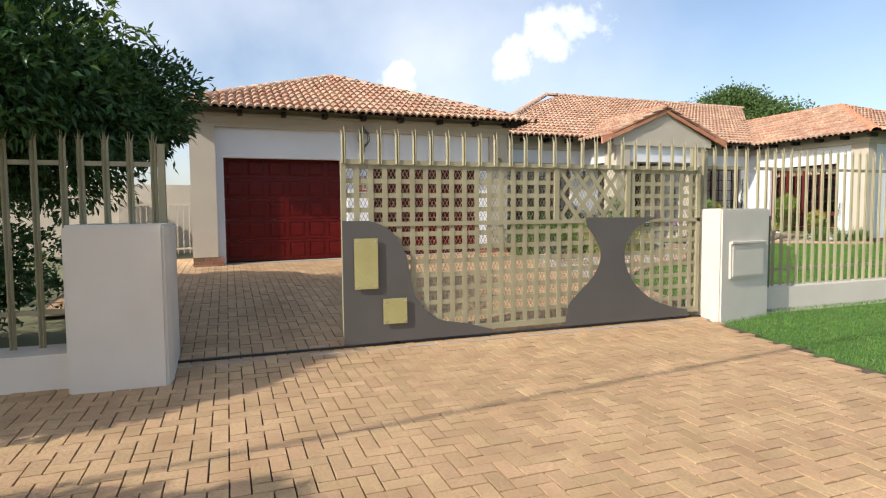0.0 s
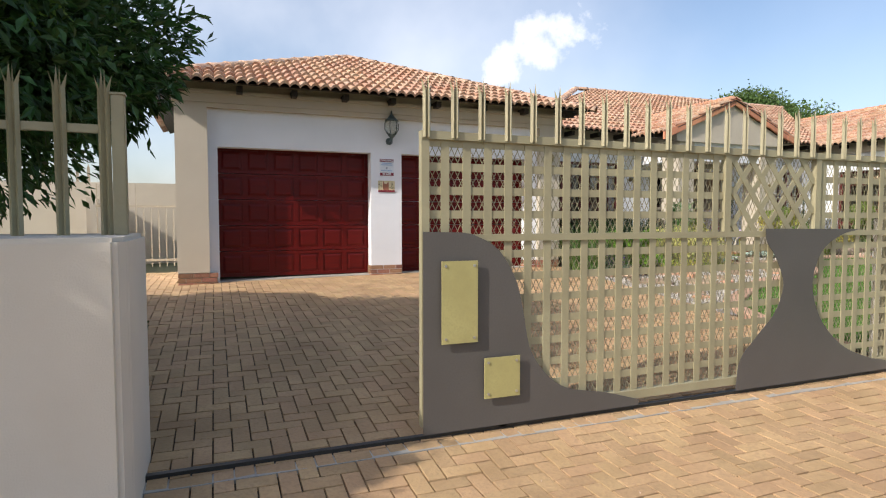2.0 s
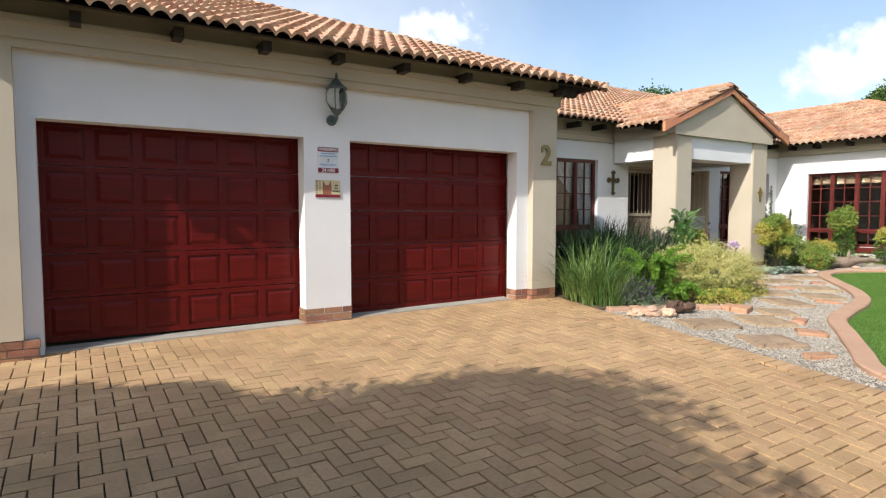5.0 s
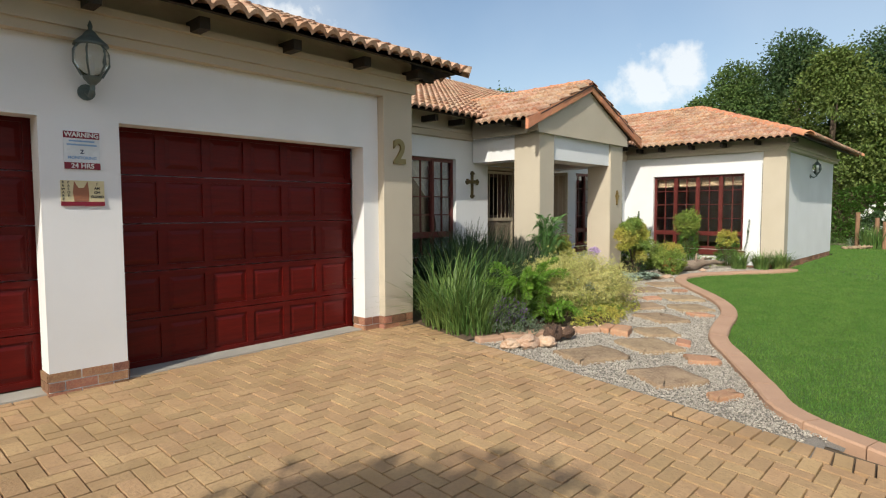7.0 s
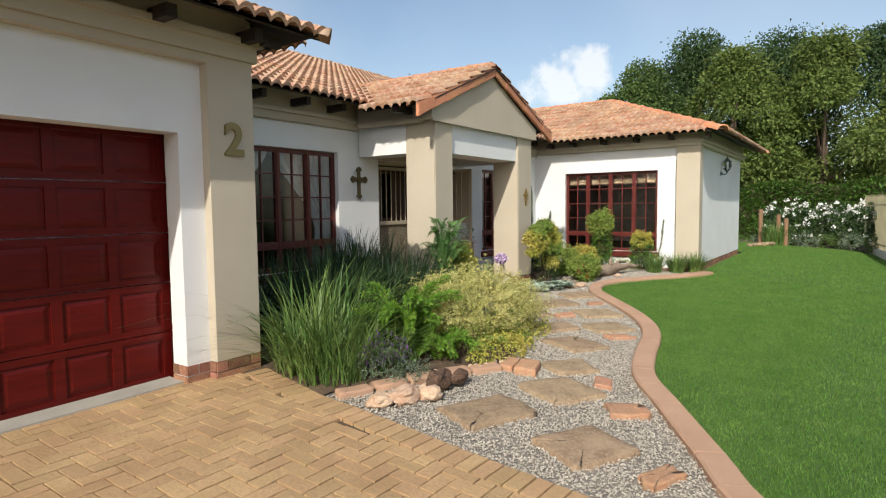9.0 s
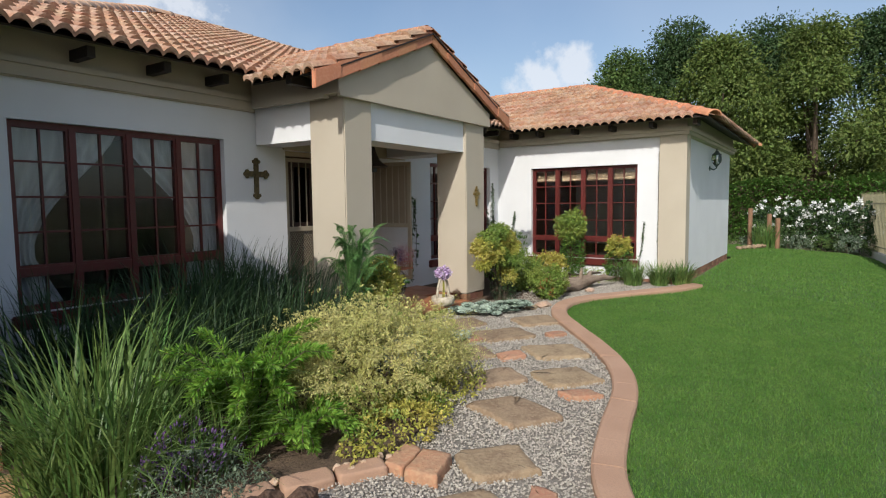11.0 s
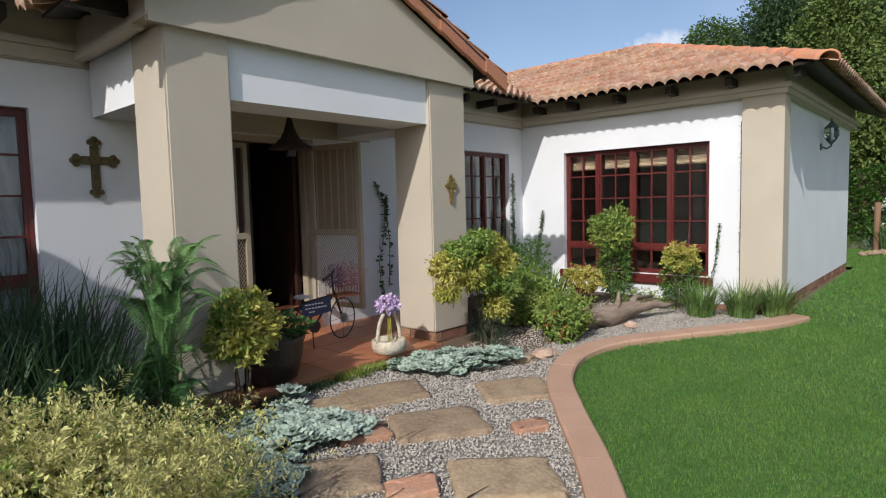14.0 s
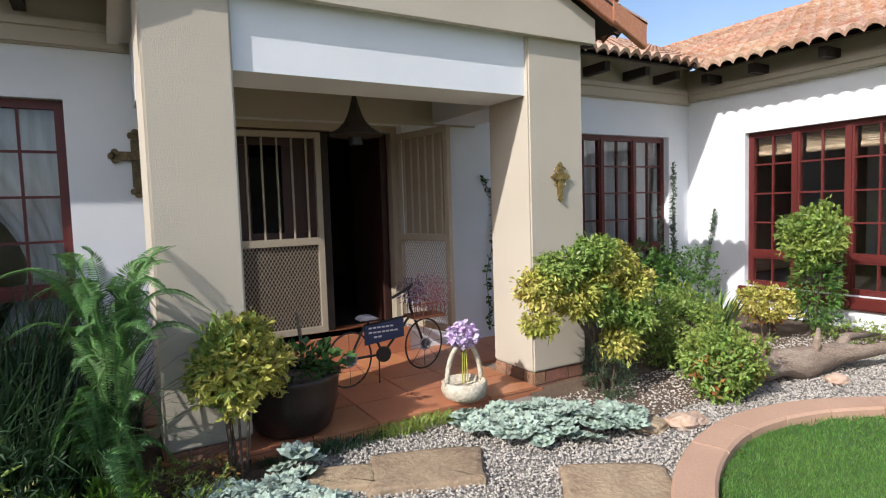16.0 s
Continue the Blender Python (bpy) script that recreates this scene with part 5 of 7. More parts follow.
def leaf(m, w, nb=7, backed=False):
    """A security leaf w wide in its own plane, set by matrix m."""
    z0, z1, zm = 0.83, 2.54, 1.62

    def put(nm, bm, lab=""):
        bm.transform(m)
        part(nm, bm, M_SECUR, sd, lab)
    bm = B()
    box(bm, 0, -0.02, z0, 0.05, 0.02, z1)
    box(bm, w - 0.05, -0.02, z0, w, 0.02, z1)
    box(bm, 0.05, -0.02, z0, w - 0.05, 0.02, z0 + 0.05)
    box(bm, 0.05, -0.02, zm - 0.03, w - 0.05, 0.02, zm + 0.03)
    box(bm, 0.05, -0.02, z1 - 0.05, w - 0.05, 0.02, z1)
    put("leaf_frame", bm)
    for k in range(1, nb):
        x = w * k / nb
        bm = B()
        tube(bm, [(x, 0, zm + 0.03), (x, 0, z1 - 0.05)], 0.009, 6, False)
        put("bar", bm)
    bm = B()
    expanded(bm, 0.05, w - 0.05, z0 + 0.05, zm - 0.03, 0.0, 0.03, 0.05, 0.0025)
    put("mesh_infill", bm, "diamond steel mesh")
    if backed:
        bm = B()
        box(bm, 0.05, 0.012, zm + 0.03, w - 0.05, 0.016, z1 - 0.05)
        bm.transform(m)
        part("backing_sheet", bm, M_SHEETING, sd, "tan sheeting behind the bars")


leaf(Matrix.Translation((DOOR[0] + 0.08, 13.72, 0)), 0.86)
leaf(Matrix.Translation((DOOR[1] - 0.02, 13.66, 0)) @ Matrix.Rotation(radians(-79), 4, "Z"), 0.70, 7, True)
bm = B()
box(bm, 10.46, 13.86, 0.80, 10.52, 14.5, 2.55)
part("door_leaf", bm, M_DARKWOOD, sd, "dark timber door leaf, open")
bm = B()
box(bm, 11.02, 13.86, 0.80, 11.08, 14.6, 2.55)
part("door_leaf", bm, M_LEAFDOOR, sd, "dark red-brown timber door leaf, open")
for z0, z1 in ((0.82, 1.0), (1.58, 1.70), (2.44, 2.55)):
    bm = B()
    box(bm, 9.62, 13.86, z0, 10.33, 13.905, z1)
    part("door_rail", bm, M_LEAFDOOR, sd, "red-brown rail of the closed timber leaf")
for x0 in (9.52, 10.33):
    bm = B()
    box(bm, x0, 13.86, 0.82, x0 + 0.10, 13.905, 2.55)
    part("door_stile", bm, M_LEAFDOOR, sd, "red-brown stile of the closed timber leaf")
bm = B()
box(bm, 9.62, 13.875, 1.0, 10.33, 13.89, 1.58)
box(bm, 9.62, 13.875, 1.70, 9.84, 13.89, 2.44)
box(bm, 10.11, 13.875, 1.70, 10.33, 13.89, 2.44)
part("door_panel", bm, M_LEAFDOOR, sd, "plain red-brown timber panel")

pl = thing("porch_pendant", (10.44, 13.0, 2.95), "dark pagoda-shaped metal pendant lamp under the porch ceiling", "pendant lamp")
bm = B()
tube(bm, [(10.44, 13.0, 2.95), (10.44, 13.0, 2.74)], 0.006, 6)
part("chain", bm, M_BLACK, pl)
bm = B()
lathe(bm, [(0.010, 2.735), (0.022, 2.70), (0.036, 2.65), (0.055, 2.59), (0.085, 2.53), (0.13, 2.48), (0.20, 2.44), (0.208, 2.425), (0.12, 2.42), (0.01, 2.415)], 10.44, 13.0, 8)
part("shade", bm, M_DARKWOOD, pl, "flared dark pagoda shade")
bm = B()
lathe(bm, [(0.004, 2.73), (0.022, 2.755), (0.010, 2.785), (0.003, 2.81)], 10.44, 13.0, 10)
part("finial", bm, M_GOLD, pl)
bm = B()
tube(bm, [(10.44, 13.0, 2.418), (10.44, 13.0, 2.36)], 0.05, 12)
part("lamp_body", bm, M_BLACK, pl)


# ---- plants ----
def frames_of(d):
    """Two vectors square to each of many directions."""
    ref = np.where(np.abs(d[:, 2:3]) < 0.9, np.array([[0, 0, 1.0]]), np.array([[1.0, 0, 0]]))
    s = np.cross(d, ref)
    s /= np.linalg.norm(s, axis=1, keepdims=True) + 1e-9
    return s, np.cross(s, d)


def leaves(pos, direc, length, width, fold=0.25, droop=0.0):
    """Pointed folded leaves: six corners, two faces each."""
    n = len(pos)
    d = direc / (np.linalg.norm(direc, axis=1, keepdims=True) + 1e-9)
    # blades turn their upper face outward and to the sky
    out = pos - pos.mean(axis=0)
    out /= np.linalg.norm(out, axis=1, keepdims=True) + 1e-9
    u = out * 0.6 + np.array([[0, 0, 0.75]]) + rng.normal(size=(n, 3)) * 0.5
    u -= d * (u * d).sum(axis=1, keepdims=True)
    u /= np.linalg.norm(u, axis=1, keepdims=True) + 1e-9
    s = np.cross(d, u)
    L = length * rng.uniform(0.7, 1.25, (n, 1))
    W = width * rng.uniform(0.7, 1.2, (n, 1))
    dn = np.array([[0, 0, -1.0]])
    base = pos
    mid = pos + d * L * 0.5 + dn * droop * L * 0.15
    tip = pos + d * L + dn * droop * L * 0.5
    a = mid + s * W * 0.5 + u * W * fold
    b = mid - s * W * 0.5 + u * W * fold
    v = np.stack([base, a, tip, b], 1).reshape(-1, 3)
    k = np.arange(n)[:, None] * 4
    f = np.concatenate([k + np.array([[0, 1, 2, 3]])], 0)
    return v, f


def merged(name, chunks, material, parent, label="", kind="", smooth=False):
    vs, fs, off = [], [], 0
    for v, f in chunks:
        vs.append(v)
        fs.append(f + off)
        off += len(v)
    v = np.concatenate(vs) - np.array(parent.location[:])
    o = new(name, fast_mesh(name, v, np.concatenate(fs), material, smooth))
    o.parent = parent
    return tagged(o, label, "", "", kind)


def blob_points(n, c, r, lumps=9, thick=0.45):
    """Points in an uneven shell: an ellipsoid swollen by several lumps."""
    d = rng.normal(size=(n, 3))
    d /= np.linalg.norm(d, axis=1, keepdims=True)
    k = rng.normal(size=(lumps, 3))
    k /= np.linalg.norm(k, axis=1, keepdims=True)
    swell = 1 + 0.32 * np.max(np.maximum(d @ k.T, 0) ** 6, axis=1) - 0.12 * np.maximum(d @ -k[:3].T, 0).max(axis=1) ** 4
    ph = rng.uniform(0, 6.28, 6)
    bump = np.sin(d[:, 0] * 7 + ph[0]) * np.sin(d[:, 1] * 8 + ph[1]) + np.sin(d[:, 2] * 9 + ph[2]) * np.sin(d[:, 0] * 6 + ph[3]) + 0.6 * np.sin(d[:, 1] * 15 + ph[4]) * np.sin(d[:, 2] * 14 + ph[5])
    swell = swell * (1 + 0.085 * bump)
    rad = swell * (1 - thick * rng.uniform(0, 1, n) ** 1.6)
    loose = rng.uniform(0, 1, n) < 0.05
    rad = np.where(loose, rad * rng.uniform(1.02, 1.22, n), rad)
    return c + d * rad[:, None] * np.array(r), d


def bush(name, x, y, z, r, n, size, material, label, category="shrub", group="", second=None, frac=0.0, stem=None, parts=None, up=0.35, w=0.5, hang=0.2):
    """A leafy shrub: twigs and a crown of separate leaves. r: radii; z: the crown's centre."""
    g0 = ground_z(x, y)
    t = thing(name, (x, y, g0), label, category, group)
    bm = B()
    for k in range(3):
        a = 2 * math.pi * k / 3 + 0.3
        tube(bm, [(x + 0.02 * math.cos(a), y + 0.02 * math.sin(a), g0 - 0.03), (x + r[0] * 0.25 * math.cos(a), y + r[1] * 0.25 * math.sin(a), (g0 + z) / 2), (x + r[0] * 0.55 * math.cos(a), y + r[1] * 0.55 * math.sin(a), z + r[2] * 0.2)], [0.009, 0.007, 0.003], 5)
    part("stem", bm, M_BARK, t)
    P, D = blob_points(n, np.array([x, y, z]), r)
    keep = P[:, 2] > g0 + 0.01
    P, D = P[keep], D[keep]
    # leaves sit in small whorls at the twig ends
    whorl = 6
    m_ = max(1, len(P) // whorl)
    P = np.repeat(P[:m_], whorl, 0) + rng.normal(size=(m_ * whorl, 3)) * size * 0.28
    D = np.repeat(D[:m_], whorl, 0)
    dirs = D * 0.55 + rng.normal(size=D.shape) * 0.85 + np.array([0, 0, up])
    k = int(len(P) * (1 - frac))
    if second is not None and frac > 0:
        # patches of the second colour, not a mere scatter
        score = np.sin(P[:, 0] * 9 + 1) + np.sin(P[:, 1] * 8) + np.sin(P[:, 2] * 11) + np.repeat(rng.normal(size=m_), whorl) * 0.8
        order = np.argsort(score)
        P, dirs = P[order], dirs[order]
        merged("tinted_leaves", [leaves(P[k:], dirs[k:], size, size * w, 0.2, hang)], second, t)
    merged("crown", [leaves(P[:k], dirs[:k], size, size * w, 0.2, hang)], material, t)
    return t


def blades(name, x, y, rx, ry, n, height, width, material, parent, lean=0.5, arch=1.0, seg=5, z_of=None):
    """Long arching strap leaves from a tuft."""
    a = rng.uniform(0, 2 * np.pi, n)
    q = np.sqrt(rng.uniform(0, 1, n))
    bx, by = x + rx * q * np.cos(a), y + ry * q * np.sin(a)
    bz = np.array([ground_z(i, j) for i, j in zip(bx, by)]) if z_of is None else np.full(n, z_of)
    az = a + rng.normal(size=n) * 0.7
    H = height * rng.uniform(0.6, 1.1, n)
    ln = lean * rng.uniform(0.2, 1.0, n) * (0.4 + q)
    u = np.linspace(0, 1, seg + 1)
    hx, hy = np.cos(az), np.sin(az)
    px, py = -hy, hx
    out = H[:, None] * ln[:, None] * (u[None] ** 1.7)
    up = H[:, None] * (u[None] - arch * ln[:, None] * 0.42 * u[None] ** 3)
    W = width * (1 - u[None] ** 2.2) * rng.uniform(0.7, 1.2, (n, 1)) * 0.5 + 0.0006
    cx, cy, cz = bx[:, None] + hx[:, None] * out, by[:, None] + hy[:, None] * out, bz[:, None] + up
    L = np.stack([cx + px[:, None] * W, cy + py[:, None] * W, cz], -1)
    Rr = np.stack([cx - px[:, None] * W, cy - py[:, None] * W, cz], -1)
    v = np.stack([L, Rr], 2).reshape(-1, 3)
    base = np.arange(n)[:, None] * (seg + 1) * 2
    f = np.concatenate([np.stack([base[:, 0] + 2 * i, base[:, 0] + 2 * i + 1, base[:, 0] + 2 * i + 3, base[:, 0] + 2 * i + 2], 1) for i in range(seg)])
    return merged(name, [(v, f)], material, parent)


def strap_clump(name, x, y, rx, ry, n, h, w, material, label, group="", lean=0.6, arch=1.0):
    t = thing(name, (x, y, ground_z(x, y)), label, "garden plant", group)
    blades("leaves", x, y, rx, ry, n, h, w, material, t, lean, arch)
    return t


def frond_plume(pts_list, n_per, size, bushy, taper=True):
    """Foxtail plumes: short needles all round arching stems."""
    P, D = [], []
    for p0, p1, p2, rad in pts_list:
        u = rng.uniform(0.05, 1, n_per)
        a = (1 - u)[:, None] ** 2 * p0 + 2 * ((1 - u) * u)[:, None] * p1 + u[:, None] ** 2 * p2
        tang = 2 * (1 - u)[:, None] * (p1 - p0) + 2 * u[:, None] * (p2 - p1)
        tang /= np.linalg.norm(tang, axis=1, keepdims=True)
        s, w = frames_of(tang)
        th = rng.uniform(0, 2 * np.pi, (n_per, 1))
        side = s * np.cos(th) + w * np.sin(th)
        r = rad * (1 - u * 0.75 if taper else np.ones(n_per))[:, None]
        P.append(a + side * r * rng.uniform(0, 0.5, (n_per, 1)))
        D.append(side + tang * bushy)
    return leaves(np.concatenate(P), np.concatenate(D), size, size * 0.22, 0.1, 0.1)


def plumes(name, x, y, n, h, spread, rad, n_per, size, material, label, z_base=None, drop=0.0, bushy=0.7):
    g0 = ground_z(x, y) if z_base is None else z_base
    t = thing(name, (x, y, g0), label, "garden plant", "")
    L = []
    bm = B()
    for k in range(n):
        a = 2 * math.pi * k / n + random.uniform(-0.3, 0.3)
        hh, sp = h * random.uniform(0.6, 1.1), spread * random.uniform(0.5, 1.1)
        p0 = np.array([x + 0.04 * math.cos(a), y + 0.04 * math.sin(a), g0])
        p1 = np.array([x + sp * 0.35 * math.cos(a), y + sp * 0.35 * math.sin(a), g0 + hh * 0.9])
        p2 = np.array([x + sp * math.cos(a), y + sp * math.sin(a), g0 + hh * (1 - drop * random.uniform(0.2, 1))])
        L.append((p0, p1, p2, rad))
        tube(bm, [tuple((1 - u) ** 2 * p0 + 2 * u * (1 - u) * p1 + u * u * p2) for u in (0, 0.25, 0.5, 0.75, 1)], [0.005, 0.005, 0.004, 0.003, 0.002], 4)
    part("stalks", bm, M_BARK, t)
    merged("fronds", [frond_plume(L, n_per, size, bushy)], material, t)
    return t


def sword_fern(name, x, y, fronds, material, label):
    """Arching feather-shaped fronds with a leaflet every centimetre; fronds: bearing, rise, reach, droop, length of leaflet."""
    g0 = ground_z(x, y)
    t = thing(name, (x, y, g0), label, "fern", "")
    for a, rise, reach, drop, lw in fronds:
        p0 = np.array([x + 0.03 * math.cos(a), y + 0.03 * math.sin(a), g0 + max(0.0, rise - 0.5)])
        p1 = np.array([x + reach * 0.35 * math.cos(a), y + reach * 0.35 * math.sin(a), g0 + rise * 1.06])
        p2 = np.array([x + reach * math.cos(a + 0.2), y + reach * math.sin(a + 0.2), g0 + max(0.03, rise - drop)])
        ln = np.linalg.norm(p1 - p0) + np.linalg.norm(p2 - p1)
        m = int(ln / 0.0125)
        u = np.linspace(0.12, 1, m)
        c = (1 - u)[:, None] ** 2 * p0 + 2 * ((1 - u) * u)[:, None] * p1 + u[:, None] ** 2 * p2
        tg = 2 * (1 - u)[:, None] * (p1 - p0) + 2 * u[:, None] * (p2 - p1)
        tg /= np.linalg.norm(tg, axis=1, keepdims=True)
        sd = np.cross(tg, np.array([-math.sin(a) * 0.0, 0.0, 1.0]) + np.array([math.cos(a), math.sin(a), 0]) * 0.6)
        sd /= np.linalg.norm(sd, axis=1, keepdims=True) + 1e-9
        up = np.cross(sd, tg)
        L = lw * np.sin(np.clip(u * 1.08 - 0.04, 0, 1) * np.pi) ** 0.5 * rng.uniform(0.85, 1.1, m)
        L = (np.maximum(L, 0.006))[:, None]
        V = []
        for sgn in (-1, 1):
            dd = sd * sgn + tg * 0.28 + rng.normal(size=(m, 3)) * 0.05
            w = tg * 0.0028
            V.append(np.stack([c - w * 0.5, c + dd * L * 0.55 - w + up * L * 0.08, c + dd * L - up * L * 0.12, c + dd * L * 0.55 + w + up * L * 0.08, c + w * 0.5], 1))
        v = np.concatenate(V).reshape(-1, 3)
        k = np.arange(2 * m)[:, None] * 5
        # five corners in one face and its rib
        bm = B()
        tube(bm, [tuple((1 - q) ** 2 * p0 + 2 * q * (1 - q) * p1 + q * q * p2) for q in (0, 0.25, 0.5, 0.75, 1)], [0.0035, 0.003, 0.0025, 0.002, 0.001], 4)
        vs = [bm.verts.new(p) for p in v]
        for i in range(2 * m):
            bm.faces.new(vs[i * 5:i * 5 + 5])
        part("frond", bm, material, t)
    return t


def rosette_mesh():
    """An echeveria rosette of thick pointed leaves."""
    bm = B()
    for ring_i, (cnt, r, tilt, ln) in enumerate(((5, 0.003, 1.2, 0.020), (7, 0.005, 0.85, 0.032), (8, 0.007, 0.45, 0.042))):
        for k in range(cnt):
            a = 2 * math.pi * (k + 0.5 * ring_i) / cnt
            d = Vector((math.cos(a), math.sin(a), 0))
            s = Vector((-math.sin(a), math.cos(a), 0))
            dd = (d * math.cos(tilt) + Vector((0, 0, math.sin(tilt))))
            up = dd.cross(s) * -1
            b0 = d * r + Vector((0, 0, 0.012))
            v = [bm.verts.new(b0 + s * 0.005), bm.verts.new(b0 + dd * ln * 0.65 + s * 0.016 + up * 0.008), bm.verts.new(b0 + dd * ln + up * 0.006), bm.verts.new(b0 + dd * ln * 0.65 - s * 0.016 + up * 0.008), bm.verts.new(b0 - s * 0.005), bm.verts.new(b0 + dd * ln * 0.6 - up * 0.003)]
            bm.faces.new((v[0], v[1], v[5]))
            bm.faces.new((v[1], v[2], v[5]))
            bm.faces.new((v[2], v[3], v[5]))
            bm.faces.new((v[3], v[4], v[5]))
    return mesh_of("rosette", bm, L_SUCC)


ROSETTE = rosette_mesh()


def succulents(name, x, y, rx, ry, n, label, rot=0.0, s=1.6):
    t = thing(name, (x, y, ground_z(x, y)), label, "succulent", "succulent mats")
    placed = []
    tries = 0
    while len(placed) < n and tries < n * 30:
        tries += 1
        a, q = random.uniform(0, 2 * math.pi), math.sqrt(random.random())
        u, v = rx * q * math.cos(a), ry * q * math.sin(a)
        px, py = x + u * math.cos(rot) - v * math.sin(rot), y + u * math.sin(rot) + v * math.cos(rot)
        if all((px - i) ** 2 + (py - j) ** 2 > 0.0032 for i, j in placed):
            placed.append((px, py))
            o = new("rosette", ROSETTE)
            o.parent = t
            k = s * random.uniform(0.75, 1.25)
            o.matrix_local = Matrix.LocRotScale((px - x, py - y, random.uniform(0.0, 0.05) + (1 - q) * 0.05), Euler((random.uniform(-0.3, 0.3), random.uniform(-0.3, 0.3), random.uniform(0, 6))), (k, k, k))
    return t


# the planted bed in front of the main window
strap_clump("strap_leaf_clump", 6.05, 11.35, 0.40, 0.40, 300, 1.06, 0.014, L_STRAP, "tall green strap-leaf clump beside the garage pier", lean=0.95)
strap_clump("strap_leaf_clump", 5.85, 10.95, 0.30, 0.28, 210, 0.68, 0.012, L_STRAP, "lower green strap-leaf clump at the drive's edge", lean=1.0)
strap_clump("strap_leaf_clump", 6.25, 10.85, 0.28, 0.28, 190, 0.62, 0.011, L_STRAP, "lower green strap-leaf clump at the drive's edge", lean=1.0)
strap_clump("strap_leaf_clump", 5.74, 11.25, 0.14, 0.28, 110, 0.6, 0.011, L_STRAP, "lower green strap-leaf clump at the drive's edge", lean=1.0)
for k, (x, y, h, n) in enumerate(((6.9, 12.2, 1.05, 420), (7.5, 12.5, 1.15, 460), (8.1, 12.7, 1.1, 420), (8.3, 12.1, 0.95, 380), (7.7, 11.8, 0.9, 380), (7.0, 11.6, 0.85, 320), (8.5, 13.0, 1.1, 260), (6.4, 12.6, 1.05, 260))):
    strap_clump("reed_clump", x, y, 0.38, 0.36, int(n * 0.9), h * 1.05, 0.015, L_REED, "dark green reedy clump below the window", "reed clumps", 0.75)
for x, y in ((6.9, 11.9), (7.7, 12.3), (8.2, 11.5), (6.5, 12.1), (7.3, 12.9), (8.1, 13.1)):
    bush("under_shrub", x, y, ground_z(x, y) + 0.22, (0.42, 0.36, 0.34), 1500, 0.06, L_REED, "low dark foliage between the reeds", "shrub", "under-shrubs", w=0.25)
plumes("asparagus_fern", 6.66, 10.78, 34, 0.78, 0.46, 0.10, 420, 0.05, L_FERN, "bright green feathery asparagus fern", drop=0.5, bushy=0.9)
plumes("asparagus_fern", 6.80, 10.48, 20, 0.42, 0.36, 0.07, 260, 0.045, L_FERN, "bright green feathery asparagus fern", drop=0.8, bushy=0.9)
bush("variegated_shrub", 7.75, 10.72, 0.74, (0.76, 0.58, 0.40), 30000, 0.024, L_VAR, "rounded cream-variegated shrub spilling to the path", "shrub", second=L_NANDG, frac=0.10, w=0.5)
_vs = [o for o in scene.objects if o.name == "variegated_shrub"][0]
SP = []
for k in range(420):
    d_ = rng.normal(size=3)
    d_[2] = abs(d_[2]) * 0.8 + 0.1
    d_ /= np.linalg.norm(d_)
    root = np.array([7.75, 10.72, 0.66]) + d_ * np.array([0.66, 0.50, 0.34])
    end = root + d_ * np.array([0.30, 0.27, 0.20]) * rng.uniform(0.3, 1.4) + rng.normal(size=3) * 0.05
    SP.append((root, (root + end) / 2 + np.array([0, 0, 0.05]), end, 0.05))
merged("sprays", [frond_plume(SP, 80, 0.026, 0.5, False)], L_VAR, _vs)
bush("ground_cover", 7.35, 10.15, 0.50, (0.50, 0.22, 0.13), 3600, 0.03, L_NAND, "low yellow-green ground cover at the shrub's foot", "ground cover", second=L_NANDG, frac=0.3)
bush("ground_cover", 8.0, 10.35, 0.50, (0.50, 0.22, 0.12), 3000, 0.03, L_NAND, "low yellow-green ground cover at the shrub's foot", "ground cover", second=L_NANDG, frac=0.3)
lav = bush("lavender", 6.10, 10.60, 0.55, (0.26, 0.20, 0.17), 1600, 0.035, L_SAGE, "low grey-green lavender with purple flowers", "flower", w=0.25)
P, D = blob_points(260, np.array([6.10, 10.60, 0.66]), (0.24, 0.18, 0.13))
merged("bloom", [leaves(P, D + np.array([0, 0, 1.5]), 0.03, 0.015)], M_LILAC, lav, kind="stuff")
bush("low_herb", 6.20, 10.36, 0.48, (0.22, 0.10, 0.10), 900, 0.03, L_SAGE, "small olive herb at the edge stones", "herb", w=0.3)

# along the porch
sword_fern("sword_fern", 8.76, 11.86, [(random.uniform(0, 6.28), random.uniform(0.8, 1.25), random.uniform(0.18, 0.46), random.uniform(-0.08, 0.28), 0.05) for _ in range(38)], L_FOX, "tall sword fern with arching feathered fronds")
sword_fern("sword_fern", 8.72, 11.74, [(random.uniform(0, 6.28), random.uniform(0.55, 0.9), random.uniform(0.16, 0.32), random.uniform(0.4, 0.85), 0.055) for _ in range(18)], L_FOX, "sword fern with long hanging fronds")
plumes("foxtail_fern", 8.62, 11.62, 10, 0.35, 0.3, 0.07, 200, 0.05, L_FERN, "small bright fern at the bed's edge", drop=0.5)
bush("broad_leaf_shrub", 8.15, 11.55, 0.72, (0.26, 0.24, 0.26), 380, 0.10, L_NANDG, "small shrub with broad pointed leaves", "shrub", w=0.4)
bush("low_herb", 8.95, 11.75, 0.60, (0.30, 0.20, 0.13), 1400, 0.032, L_NANDG, "low olive herb under the ball shrub", "herb", w=0.35, second=L_RED, frac=0.12)
bush("low_herb", 8.55, 11.25, 0.57, (0.30, 0.22, 0.12), 1300, 0.035, L_VAR, "low pale herb beside the path", "herb", w=0.5)
